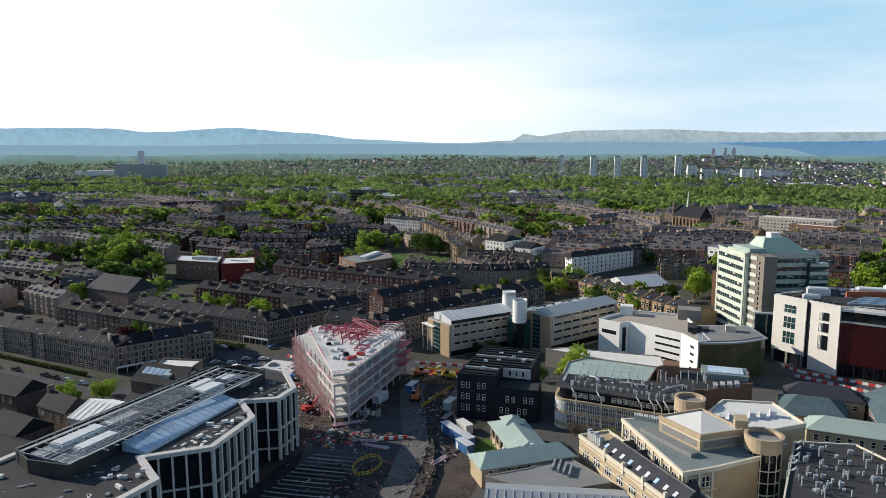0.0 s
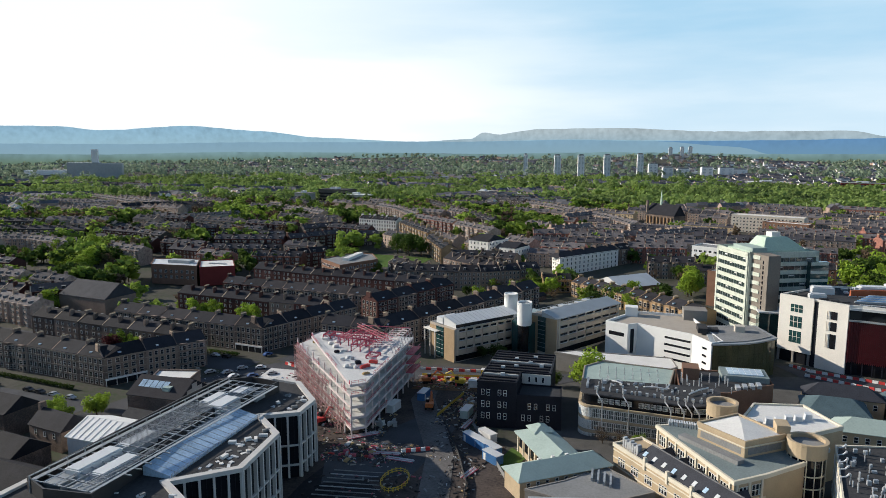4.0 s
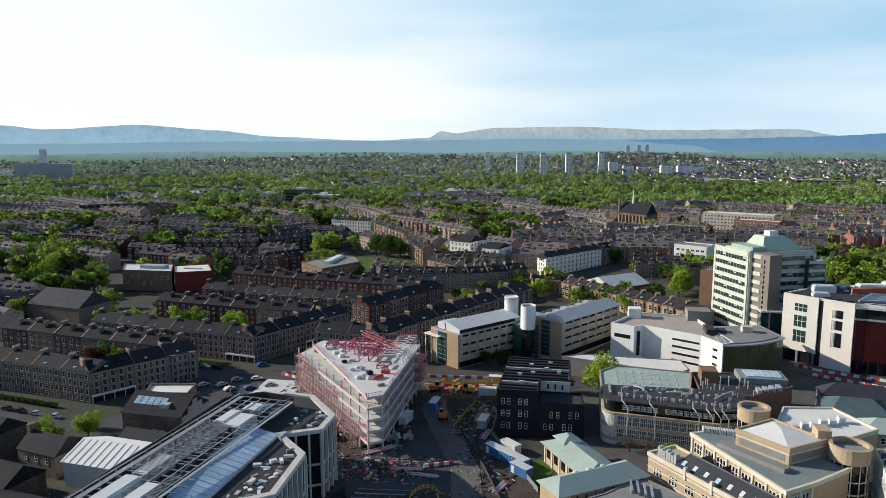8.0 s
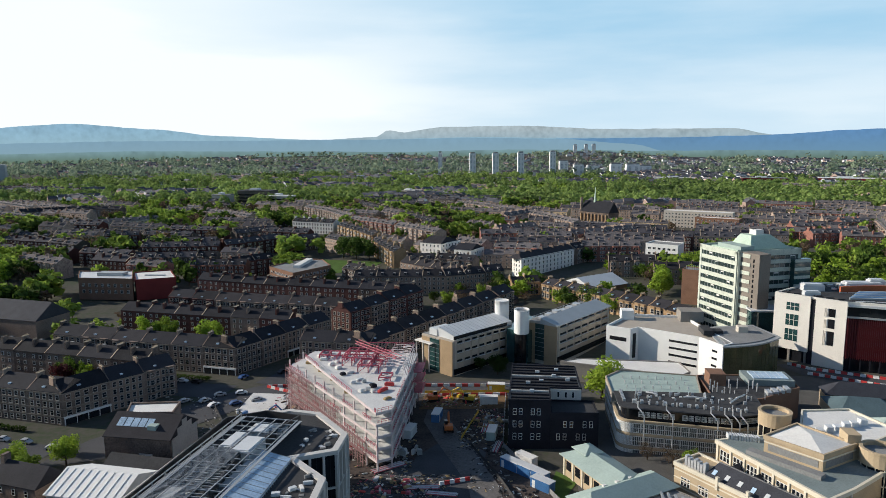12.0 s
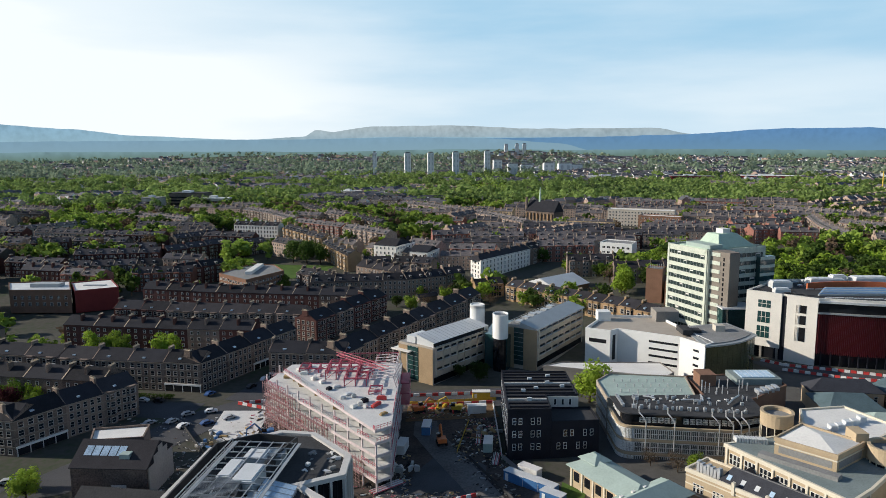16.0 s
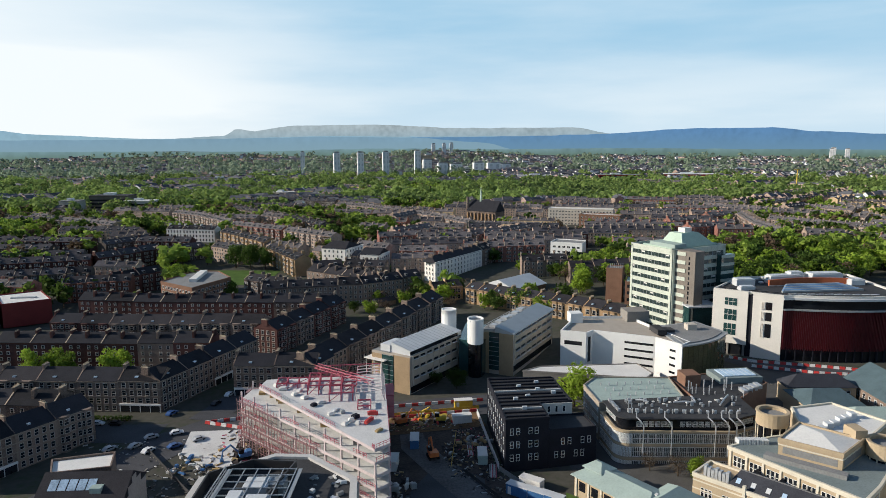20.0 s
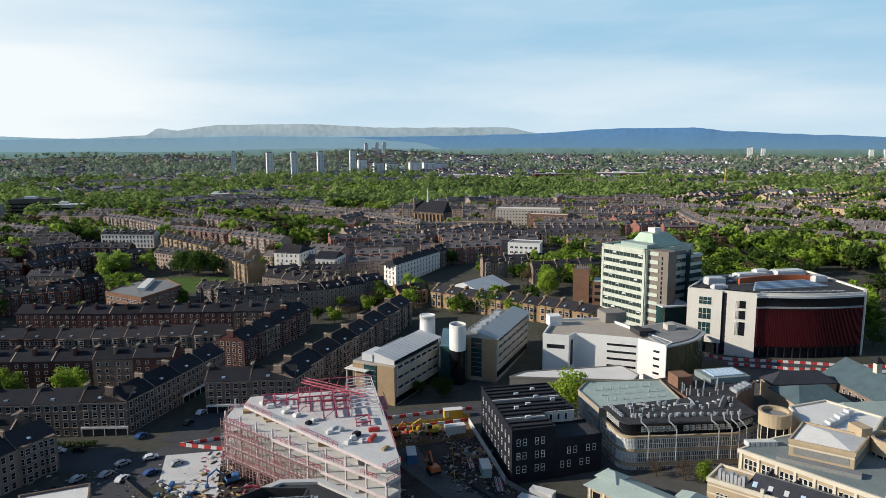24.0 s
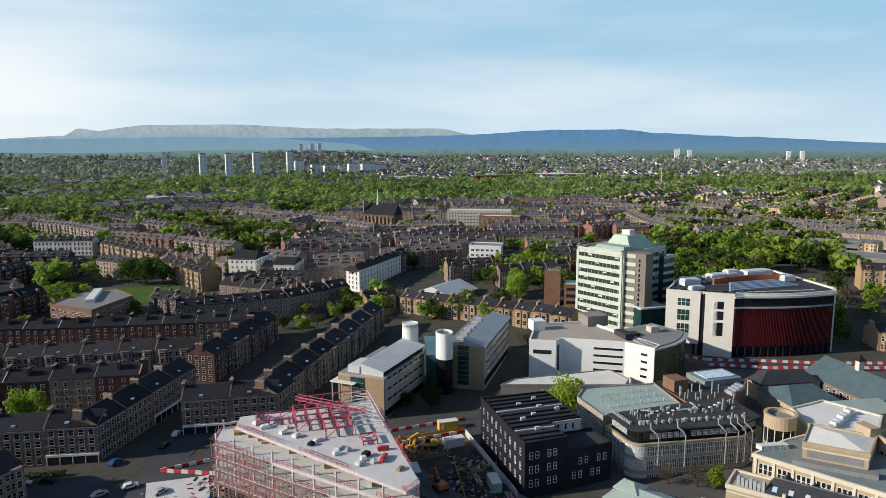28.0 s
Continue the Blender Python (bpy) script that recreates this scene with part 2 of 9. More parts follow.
M = {
    "ground": mat("town_ground", (0.075, 0.072, 0.06), 0.95, 0.4, 0.03, 0.5, stain=(0.045, 0.065, 0.03)),
    "asphalt": mat("asphalt", (0.075, 0.076, 0.082), 0.9, 0.3, 0.15, 3.0, 0.2),
    "paving": mat("paving", (0.1, 0.097, 0.092), 0.9, 0.25, 0.3, 4.0),
    "dirt": mat("site_dirt", (0.075, 0.06, 0.053), 0.95, 0.6, 0.14, 1.4, 0.8, stain=(0.024, 0.022, 0.023)),
    "darkslab": mat("site_dark_slab", (0.026, 0.025, 0.027), 0.85, 0.4, 0.12, 1.5, 0.3),
    "grass": mat("grass", (0.075, 0.13, 0.03), 0.95, 0.35, 0.2, 4.0, 0.4),
    "stone": mat("blond_sandstone", (0.21, 0.158, 0.128), 0.92, 0.45, 0.18, 2.5, 0.3, spread=0.35, stain=(0.085, 0.067, 0.06)),
    "gold": mat("cleaned_sandstone", (0.38, 0.255, 0.145), 0.9, 0.25, 0.25, 2.5, 0.3, spread=0.25),
    "red": mat("red_sandstone", (0.19, 0.085, 0.062), 0.92, 0.35, 0.25, 2.5, 0.3, spread=0.35),
    "slate": mat("slate_roof", (0.024, 0.0245, 0.03), 0.8, 0.4, 0.3, 3.0, 0.5, spread=0.35),
    "slate2": mat("old_slate_roof", (0.036, 0.034, 0.038), 0.85, 0.4, 0.3, 3.0, 0.5, spread=0.35),
    "lead": mat("lead_flat", (0.20, 0.20, 0.2), 0.7, 0.3, 0.3, 2.0),
    "white": mat("white_render", (0.78, 0.77, 0.74), 0.8, 0.08, 0.2, 3.0),
    "whitebld": mat("white_painted_stone", (0.8, 0.76, 0.7), 0.85, 0.15, 0.25, 2.0),
    "frame": mat("white_window_frame", (0.76, 0.76, 0.73), 0.6, 0.1, 1.0, 6.0),
    "glass": glass_mat("window_glass", (0.018, 0.021, 0.026)),
    "darkglass": glass_mat("dark_curtain_glass", (0.012, 0.013, 0.016), 0.06, 0.4),
    "tealglass": glass_mat("teal_curtain_glass", (0.02, 0.06, 0.06), 0.06, 0.7),
    "oliveglass": glass_mat("bronze_glass", (0.09, 0.085, 0.04), 0.1, 0.6),
    # Pale blue base colour stands in for the sky reflected in roof glass.
    "skylight": glass_mat("skylight_glass", (0.42, 0.55, 0.68), 0.15, 0.9),
    "fin": mat("pale_stone_fin", (0.55, 0.53, 0.5), 0.7, 0.1, 0.4, 3.0),
    "steel": mat("galvanised_steel", (0.42, 0.43, 0.44), 0.45, 0.2, 0.6, 4.0, metal=0.6),
    "duct": mat("silver_duct", (0.52, 0.53, 0.54), 0.4, 0.15, 0.8, 5.0, metal=0.35),
    "roofgrey": mat("grey_flat_roof", (0.24, 0.24, 0.235), 0.9, 0.25, 0.12, 2.0),
    "roofdark": mat("dark_flat_roof", (0.055, 0.055, 0.057), 0.85, 0.35, 0.12, 2.0),
    "roofwhite": mat("white_flat_roof", (0.72, 0.70, 0.66), 0.8, 0.12, 0.2, 2.0),
    "black": mat("black_brick", (0.019, 0.02, 0.027), 0.75, 0.35, 0.3, 4.0, 0.2),
    "blackseam": mat("black_standing_seam", (0.035, 0.033, 0.033), 0.5, 0.3, 0.3, 3.0),
    "pink": mat("primed_red_steel", (0.45, 0.085, 0.12), 0.6, 0.3, 0.5, 4.0),
    "scaff": mat("scaffold_tube", (0.34, 0.2, 0.2), 0.6, 0.3, 0.5, 4.0),
    "palepink": mat("pale_steel_frame", (0.62, 0.53, 0.52), 0.6, 0.2, 0.5, 4.0),
    "slab": mat("concrete_deck", (0.60, 0.59, 0.57), 0.85, 0.18, 0.2, 2.0),
    "concrete": mat("grey_concrete", (0.26, 0.24, 0.215), 0.85, 0.2, 0.2, 2.0, 0.2),
    "ply": mat("formwork_ply", (0.42, 0.3, 0.15), 0.8, 0.3, 0.4, 3.0),
    "tan": mat("tan_stone_cladding", (0.36, 0.26, 0.16), 0.8, 0.2, 0.3, 3.0),
    "beige": mat("beige_panel", (0.52, 0.47, 0.4), 0.75, 0.12, 0.3, 3.0),
    "cream": mat("cream_brick", (0.46, 0.36, 0.24), 0.85, 0.15, 0.3, 4.0),
    "creamhi": mat("cream_stone_band", (0.66, 0.6, 0.48), 0.8, 0.12, 0.3, 4.0),
    "greenslab": mat("pale_green_panel", (0.57, 0.6, 0.51), 0.7, 0.12, 0.3, 2.0, stain=(0.4, 0.44, 0.37)),
    "copper": mat("weathered_copper", (0.46, 0.57, 0.46), 0.65, 0.18, 0.25, 2.0),
    "greenroof": mat("pale_green_membrane", (0.36, 0.44, 0.4), 0.8, 0.15, 0.2, 2.0),
    "zinc": mat("zinc_sheet", (0.36, 0.38, 0.39), 0.45, 0.15, 0.2, 3.0, metal=0.3),
    "zincpale": mat("pale_zinc_sheet", (0.62, 0.63, 0.63), 0.5, 0.12, 0.2, 3.0, metal=0.1),
    "jmsred": mat("dark_red_fin", (0.125, 0.01, 0.014), 0.5, 0.25, 0.3, 3.0),
    "jmswhite": mat("cream_cladding_panel", (0.74, 0.70, 0.63), 0.75, 0.08, 0.2, 2.0),
    "bluepanel": mat("blue_roof_panel", (0.12, 0.26, 0.48), 0.5, 0.2, 0.3, 3.0),
    "orange": mat("rust_orange_sheet", (0.45, 0.13, 0.06), 0.7, 0.25, 0.4, 3.0),
    "barrier_red": mat("red_barrier", (0.55, 0.05, 0.045), 0.6, 0.15, 0.5, 3.0),
    "barrier_white": mat("white_barrier", (0.75, 0.74, 0.72), 0.6, 0.1, 0.5, 3.0),
    "yellow": mat("site_yellow", (0.62, 0.42, 0.04), 0.55, 0.2, 0.5, 3.0),
    "blue": mat("site_blue", (0.05, 0.16, 0.36), 0.55, 0.2, 0.5, 3.0),
    "machine": mat("machine_orange", (0.6, 0.16, 0.04), 0.5, 0.2, 0.5, 3.0),
    "bark": mat("bark", (0.075, 0.058, 0.042), 0.95, 0.3, 1.0, 6.0),
    "leaf": leaf_mat("spring_leaf", (0.235, 0.325, 0.04), 0.8, 0.4, 0.25, 1.5, spread=0.4, stain=(0.085, 0.145, 0.022)),
    "leafdark": leaf_mat("dark_leaf", (0.06, 0.10, 0.02), 0.8, 0.4, 0.25, 1.5, spread=0.4),
    "leafbrown": leaf_mat("budding_twigs", (0.14, 0.10, 0.065), 0.9, 0.3, 0.25, 1.5, spread=0.4),
    "leafpurple": leaf_mat("copper_beech_leaf", (0.075, 0.022, 0.024), 0.8, 0.3, 0.3, 1.5),
    "leaf_mass": leaf_mat("spring_leaf_mass", (0.25, 0.34, 0.06), 0.8, 0.5, 0.07, 0.012, spread=0.12, stain=(0.045, 0.08, 0.025), island=True),
    # Lightened stone copies for the far rows: haze and sunlight put into the colour.
    "stone_mass": mat("sandstone_rows", (0.4, 0.3, 0.24), 0.92, 0.5, 0.03, 0.8, stain=(0.13, 0.09, 0.08)),
    "gold_mass": mat("golden_rows", (0.62, 0.45, 0.27), 0.92, 0.35, 0.035, 1.2),
    "red_mass": mat("red_sandstone_rows", (0.29, 0.135, 0.105), 0.92, 0.5, 0.035, 1.2, stain=(0.12, 0.065, 0.06)),
    # Cream brick darkened: the shade on the laboratory front is put into the colour.
    "labwall": mat("stained_cream_brick", (0.36, 0.31, 0.25), 0.85, 0.3, 0.3, 3.0),
    "blueslate": mat("blue_grey_slate", (0.085, 0.125, 0.14), 0.7, 0.25, 0.3, 3.0, 0.4),
    "officewall": mat("office_panel", (0.42, 0.37, 0.31), 0.8, 0.12, 0.3, 3.0),
    "earth": mat("turned_earth", (0.14, 0.085, 0.045), 0.95, 0.45, 0.2, 1.5, 0.6, stain=(0.06, 0.045, 0.03)),
    "paleblock": mat("pale_tower_render", (0.8, 0.79, 0.77), 0.85, 0.06, 0.02, 0.3),
    # Leaf colour paled and blued: the haze over the distant woods is painted in.
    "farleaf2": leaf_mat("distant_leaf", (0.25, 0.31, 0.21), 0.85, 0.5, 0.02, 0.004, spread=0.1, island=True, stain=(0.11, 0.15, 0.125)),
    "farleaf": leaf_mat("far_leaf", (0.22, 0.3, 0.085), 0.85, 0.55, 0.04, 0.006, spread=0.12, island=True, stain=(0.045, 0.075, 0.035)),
    # Lightened slate copies: haze and sky reflection painted in, the second also sunlit.
    "slate_mass": mat("slate_rows", (0.064, 0.061, 0.068), 0.85, 0.55, 0.05, 1.0, stain=(0.026, 0.024, 0.027)),
    "slate_old_mass": mat("old_slate_rows", (0.145, 0.13, 0.13), 0.85, 0.5, 0.05, 1.0, stain=(0.055, 0.048, 0.048)),
    # Red sandstone; cloud shade over the western rows is put into its dark tone.
    "reddark": mat("sooty_red_sandstone", (0.1, 0.048, 0.042), 0.92, 0.4, 0.2, 2.5, 0.3, spread=0.35),
    "lowroof": mat("grey_green_felt", (0.21, 0.25, 0.245), 0.85, 0.25, 0.15, 2.0),
    "stripglass": glass_mat("grey_strip_glass", (0.05, 0.075, 0.072), 0.08, 0.7),
    "haul": mat("dusty_haul_road", (0.135, 0.126, 0.12), 0.95, 0.5, 0.12, 1.5, 0.3),
    "hallslate": mat("grey_hall_slate", (0.05, 0.052, 0.062), 0.75, 0.3, 0.3, 3.0, 0.4),
    "sash": mat("weathered_sash", (0.56, 0.53, 0.49), 0.7, 0.2, 1.0, 6.0),
    "margin": mat("dressed_stone_margin", (0.3, 0.25, 0.205), 0.9, 0.25, 0.4, 3.0),
    "palestone": mat("pale_grey_sandstone", (0.4, 0.37, 0.33), 0.9, 0.3, 0.1, 2.0, spread=0.2),
    # Grey sandstone darkened: the shade on rows and crescent is put into it.
    "sootstone": mat("sooty_grey_sandstone", (0.12, 0.105, 0.09), 0.92, 0.4, 0.1, 2.0, spread=0.3, stain=(0.06, 0.05, 0.045)),
    "paneglass": glass_mat("blinded_window", (0.1, 0.105, 0.1), 0.12, 0.6),
    "shaftwall": mat("brown_grey_concrete", (0.23, 0.2, 0.17), 0.85, 0.2, 0.15, 2.0, 0.2),
    "wingpanel": mat("pinkish_beige_panel", (0.46, 0.39, 0.31), 0.8, 0.14, 0.3, 3.0),
    "chimneystone": mat("buff_chimney_stone", (0.42, 0.34, 0.25), 0.9, 0.3, 0.3, 3.0),
    "rubber": mat("tyre", (0.02, 0.02, 0.02), 0.9, 0.2),
    "brick": mat("brown_brick", (0.22, 0.125, 0.085), 0.9, 0.25, 0.3, 4.0),
    # Red turned down: cloud shade over the clad hall is put into its colour.
    "redbrick": mat("bright_red_cladding", (0.19, 0.035, 0.032), 0.7, 0.15, 0.3, 3.0),
}
CAR = [mat("car_" + n, c, 0.3, 0.1) for n, c in (("white", (0.7, 0.7, 0.7)), ("silver", (0.4, 0.41, 0.42)), ("black", (0.02, 0.02, 0.022)), ("blue", (0.03, 0.08, 0.22)))]


# ---------------------------------------------------------------- geometry helpers
def gz(x, y):
    """Height of the ground: it climbs to the east and levels out far off."""
    s = max(-130.0, min(140.0, x))
    rise = max(0.0, min(1.0, (y - 280) / 40))
    near = -3.0 + (0.023 + 0.037 * rise) * (s + 20) if s > -20 else -3.0 + 0.022 * (s + 20)
    k = max(0.0, min(1.0, (y - 330) / 300))
    k = k * k * (3 - 2 * k)
    far = 0.0
    if y > 1700:
        far = 34 * math.exp(-((x - 260) / 330) ** 2 - ((y - 2750) / 330) ** 2) + 40 * math.exp(-((x + 1000) / 800) ** 2 - ((y - 3400) / 600) ** 2) + 26 * math.exp(-((x - 1500) / 700) ** 2 - ((y - 3300) / 500) ** 2)
    return near * (1 - k) + 1.5 * k + far


def part(name, bm, material, parent=None, label=""):
    me = bpy.data.meshes.new(name)
    bm.to_mesh(me)
    bm.free()
    for m in (material if isinstance(material, (list, tuple)) else [material]):
        me.materials.append(M[m] if isinstance(m, str) else m)
    ob = new(name, me)
    ob.parent = parent
    if label:
        ob["label"] = label
    return ob


def thing(name, label, category, x=0, y=0, z=0, rz=0, group="", kind=""):
    ob = new(name)
    ob.empty_display_size = 0.5
    ob.matrix_world = pose(x, y, z, 0, 0, rz)
    return tagged(ob, label, category, group, kind)


def quad(bm, pts, mi=0):
    f = bm.faces.new([bm.verts.new(p) for p in pts])
    f.material_index = mi
    return f


def box(bm, x0, x1, y0, y1, z0, z1, mi=0, m=None):
    v = [Vector((x, y, z)) for z in (z0, z1) for x, y in ((x0, y0), (x1, y0), (x1, y1), (x0, y1))]
    if m is not None:
        v = [m @ p for p in v]
    v = [bm.verts.new(p) for p in v]
    for ids in ((3, 2, 1, 0), (4, 5, 6, 7), (0, 1, 5, 4), (1, 2, 6, 5), (2, 3, 7, 6), (3, 0, 4, 7)):
        bm.faces.new([v[i] for i in ids]).material_index = mi


def ccw(poly):
    a = sum(p[0] * q[1] - q[0] * p[1] for p, q in zip(poly, poly[1:] + poly[:1]))
    return list(poly) if a > 0 else list(reversed(poly))


def prism(bm, poly, z0, z1, mi=0, top=None):
    poly = ccw(poly)
    lo = [bm.verts.new((x, y, z0)) for x, y in poly]
    hi = [bm.verts.new((x, y, z1)) for x, y in poly]
    n = len(poly)
    for i in range(n):
        bm.faces.new((lo[i], lo[(i + 1) % n], hi[(i + 1) % n], hi[i])).material_index = mi
    bm.faces.new(hi).material_index = mi if top is None else top
    bm.faces.new(list(reversed(lo))).material_index = mi


def inset(poly, d):
    """The outline moved in by d (out when d is negative)."""
    poly = ccw(poly)
    n, out = len(poly), []
    for i in range(n):
        a, b, c = (Vector(poly[j % n]) for j in (i - 1, i, i + 1))
        u, v = (b - a).normalized(), (c - b).normalized()
        nu, nv = Vector((-u.y, u.x)), Vector((-v.y, v.x))
        k = (nu + nv)
        k = k / max(0.3, k.dot(nu))
        out.append(tuple(b + k * d))
    return out


def edge_frame(p, q, z=0.0):
    """A frame at p with x along p-q, y into the wall (left of the way), z up."""
    d = Vector((q[0] - p[0], q[1] - p[1], 0))
    n = d.normalized()
    m = Matrix(((n.x, -n.y, 0, p[0]), (n.y, n.x, 0, p[1]), (0, 0, 1, z), (0, 0, 0, 1)))
    return m, d.length


def ring(bm, poly, z0, z1, w, mi=0):
    """A wall of width w that follows the outline inside it."""
    a, b = ccw(poly), inset(poly, w)
    n = len(a)
    for i in range(n):
        j = (i + 1) % n
        c = [(a[i], z0), (a[j], z0), (a[j], z1), (a[i], z1), (b[i], z0), (b[j], z0), (b[j], z1), (b[i], z1)]
        v = [bm.verts.new((p[0], p[1], z)) for p, z in c]
        for ids in ((0, 1, 2, 3), (5, 4, 7, 6), (3, 2, 6, 7), (1, 0, 4, 5)):
            bm.faces.new([v[k] for k in ids]).material_index = mi


WINDOWS = {}


def window_mesh(w, h, frame, glass, bars, sill, proud):
    key = (round(w, 2), round(h, 2), frame, glass, bars, sill, proud)
    if key not in WINDOWS:
        bm = bmesh.new()
        t = 0.09
        box(bm, -w / 2 + t, w / 2 - t, -0.03, 0.05, t, h - t, 1)
        box(bm, -w / 2, -w / 2 + t, -proud, 0.05, 0, h)
        box(bm, w / 2 - t, w / 2, -proud, 0.05, 0, h)
        box(bm, -w / 2 + t, w / 2 - t, -proud, 0.05, h - t, h)
        box(bm, -w / 2 + t, w / 2 - t, -proud, 0.05, 0, t)
        if bars & 1:
            box(bm, -w / 2 + t, w / 2 - t, -proud, 0.0, h / 2 - 0.05, h / 2 + 0.05)
        if bars & 2:
            box(bm, -0.045, 0.045, -proud, 0.0, t, h - t)
        if bars & 4:
            for k in (-1, 1):
                box(bm, k * w / 4 - 0.05, k * w / 4 + 0.05, -proud, 0.0, t, h - t)
        if sill:
            box(bm, -w / 2 - 0.15, w / 2 + 0.15, -0.2, 0.05, -0.18, -0.01, 2)
            box(bm, -w / 2 - 0.12, w / 2 + 0.12, -0.1, 0.05, h + 0.01, h + 0.22, 2)
        me = bpy.data.meshes.new("window")
        bm.to_mesh(me)
        bm.free()
        for n in (frame, glass, sill or frame):
            me.materials.append(M[n])
        WINDOWS[key] = me
    return WINDOWS[key]


def windows(owner, p, q, rows, cols, w, h, z0, dz, frame="frame", glass="glass", bars=1, sill="", margin=1.0, name="window", proud=0.1, skip=()):
    """Windows in rows and columns on the wall from p to q, which is seen with p at its left."""
    m, length = edge_frame(p, q)
    me = window_mesh(w, h, frame, glass, bars, sill, proud)
    step = (length - 2 * margin) / cols
    for r in range(rows):
        for c in range(cols):
            if (r, c) in skip:
                continue
            ob = new(name, me)
            ob.parent = owner
            base = owner.matrix_world.inverted() if owner else Matrix()
            ob.matrix_basis = base @ m @ Matrix.Translation((margin + (c + 0.5) * step, 0, z0 + r * dz))


def strips(bm, p, q, s, z0, z1, depth0, depth1, mi=0, width=0.3):
    """Upright or level bars on a wall: s is a list of (from, to) along it; they stand from depth0 to depth1 out of it."""
    m, length = edge_frame(p, q)
    for a, b in s:
        box(bm, a, b, -depth1, -depth0, z0, z1, mi, m)


def fins(bm, p, q, n, width, z0, z1, depth, mi=0):
    m, length = edge_frame(p, q)
    for i in range(n):
        c = (i + 0.5) * length / n
        box(bm, c - width / 2, c + width / 2, -depth, 0.05, z0, z1, mi, m)


def block(name, poly, z0, z1, wall, roof, label, category="building", parapet=0.7, group=""):
    """A flat-roofed building: walls, roof sheet and parapet."""
    c = [sum(p[i] for p in poly) / len(poly) for i in (0, 1)]
    t = tagged(new(name), label, category, group)
    bm = bmesh.new()
    prism(bm, poly, z0 - 1.5, z1)
    part("wall", bm, wall, t)
    if parapet:
        bm = bmesh.new()
        ring(bm, inset(poly, -0.08), z1 - 0.25, z1 + parapet, 0.4)
        part("parapet", bm, wall, t)
    bm = bmesh.new()
    prism(bm, inset(poly, 0.35), z1 + 0.004, z1 + 0.12)
    part("roof", bm, roof, t)
    return t


SINGLE = {"entrance_columns": "entrance_column", "canopy_posts": "canopy_post", "skylights": "rooflight", "glazing_bars": "glazing_bar", "rooftop_rails": "roof_rail", "side_slats": "side_slat", "window_bars": "window_bar", "roof_seams": "roof_seam", "slit_windows": "slit_window", "skylight_bars": "skylight_bar", "mullions": "mullion"}


def bit(owner, name, material, *boxes, m=None, label=""):
    """One part made of boxes (x0, x1, y0, y1, z0, z1) in the frame m; the names in SINGLE make one part a box."""
    if name in SINGLE:
        return [bit(owner, SINGLE[name], material, b, m=m, label=label) for b in boxes][0]
    bm = bmesh.new()
    for b in boxes:
        box(bm, *b, 0, m)
    return part(name, bm, material, owner, label)


def tube(bm, pts, r, n=6, mi=0):
    """A round bar through points."""
    rings = []
    for i, p in enumerate(pts):
        a = Vector(pts[max(0, i - 1)])
        b = Vector(pts[min(len(pts) - 1, i + 1)])
        q = (b - a).to_track_quat("Z", "Y").to_matrix()
        rings.append([bm.verts.new(Vector(p) + q @ Vector((r * math.cos(k * math.tau / n), r * math.sin(k * math.tau / n), 0))) for k in range(n)])
    for u, v in zip(rings, rings[1:]):
        for k in range(n):
            bm.faces.new((u[k], u[(k + 1) % n], v[(k + 1) % n], v[k])).material_index = mi
    bm.faces.new(list(reversed(rings[0]))).material_index = mi
    bm.faces.new(rings[-1]).material_index = mi


def gable(bm, x0, x1, y0, y1, z0, z1, mi=0, over=0.3, hip0=0.0, hip1=0.0, m=None):
    """A pitched roof with its ridge along x; hip0, hip1: how far the ridge ends lie inside."""
    ym = (y0 + y1) / 2
    pts = [(x0 - over, y0 - over, z0), (x1 + over, y0 - over, z0), (x1 + over, y1 + over, z0), (x0 - over, y1 + over, z0), (x0 - over + hip0, ym, z1), (x1 + over - hip1, ym, z1)]
    pts += [(p[0], p[1], p[2] - 0.18) for p in pts[:4]]
    v = [bm.verts.new(m @ Vector(p) if m is not None else p) for p in pts]
    for ids in ((0, 1, 5, 4), (2, 3, 4, 5), (3, 0, 4), (1, 2, 5), (6, 7, 1, 0), (8, 9, 3, 2), (9, 6, 0, 3), (7, 8, 2, 1), (9, 8, 7, 6)):
        bm.faces.new([v[i] for i in ids]).material_index = mi


# ---------------------------------------------------------------- ground, hills
def terrain():
    xs = sorted(set([i * 12.0 for i in range(-30, 36)] + [-4950, -4200, -3400, -2600, -1900, -1600, -1300, -1100, -900, -620, -470, 460, 520, 600, 800, 1100, 1500, 2200, 680, 900, 1300, 1900, 2600, 3400, 4200, 4950]))
    ys = sorted(set([i * 12.0 for i in range(-6, 56)] + [-4950, -3000, -1500, -600, -200, 700, 800, 1000, 1300, 1700, 2000, 2200, 2400, 2550, 2700, 2850, 3000, 3200, 3500, 3800, 4200, 4950]))
    bm = bmesh.new()
    v = [[bm.verts.new((x, y, gz(x, y))) for x in xs] for y in ys]
    for j in range(len(ys) - 1):
        for i in range(len(xs) - 1):
            bm.faces.new((v[j][i], v[j][i + 1], v[j + 1][i + 1], v[j + 1][i]))
    ob = part("ground", bm, "ground")
    tagged(ob, "dark earth and back-court ground running to the horizon", "ground", kind="structure")


terrain()


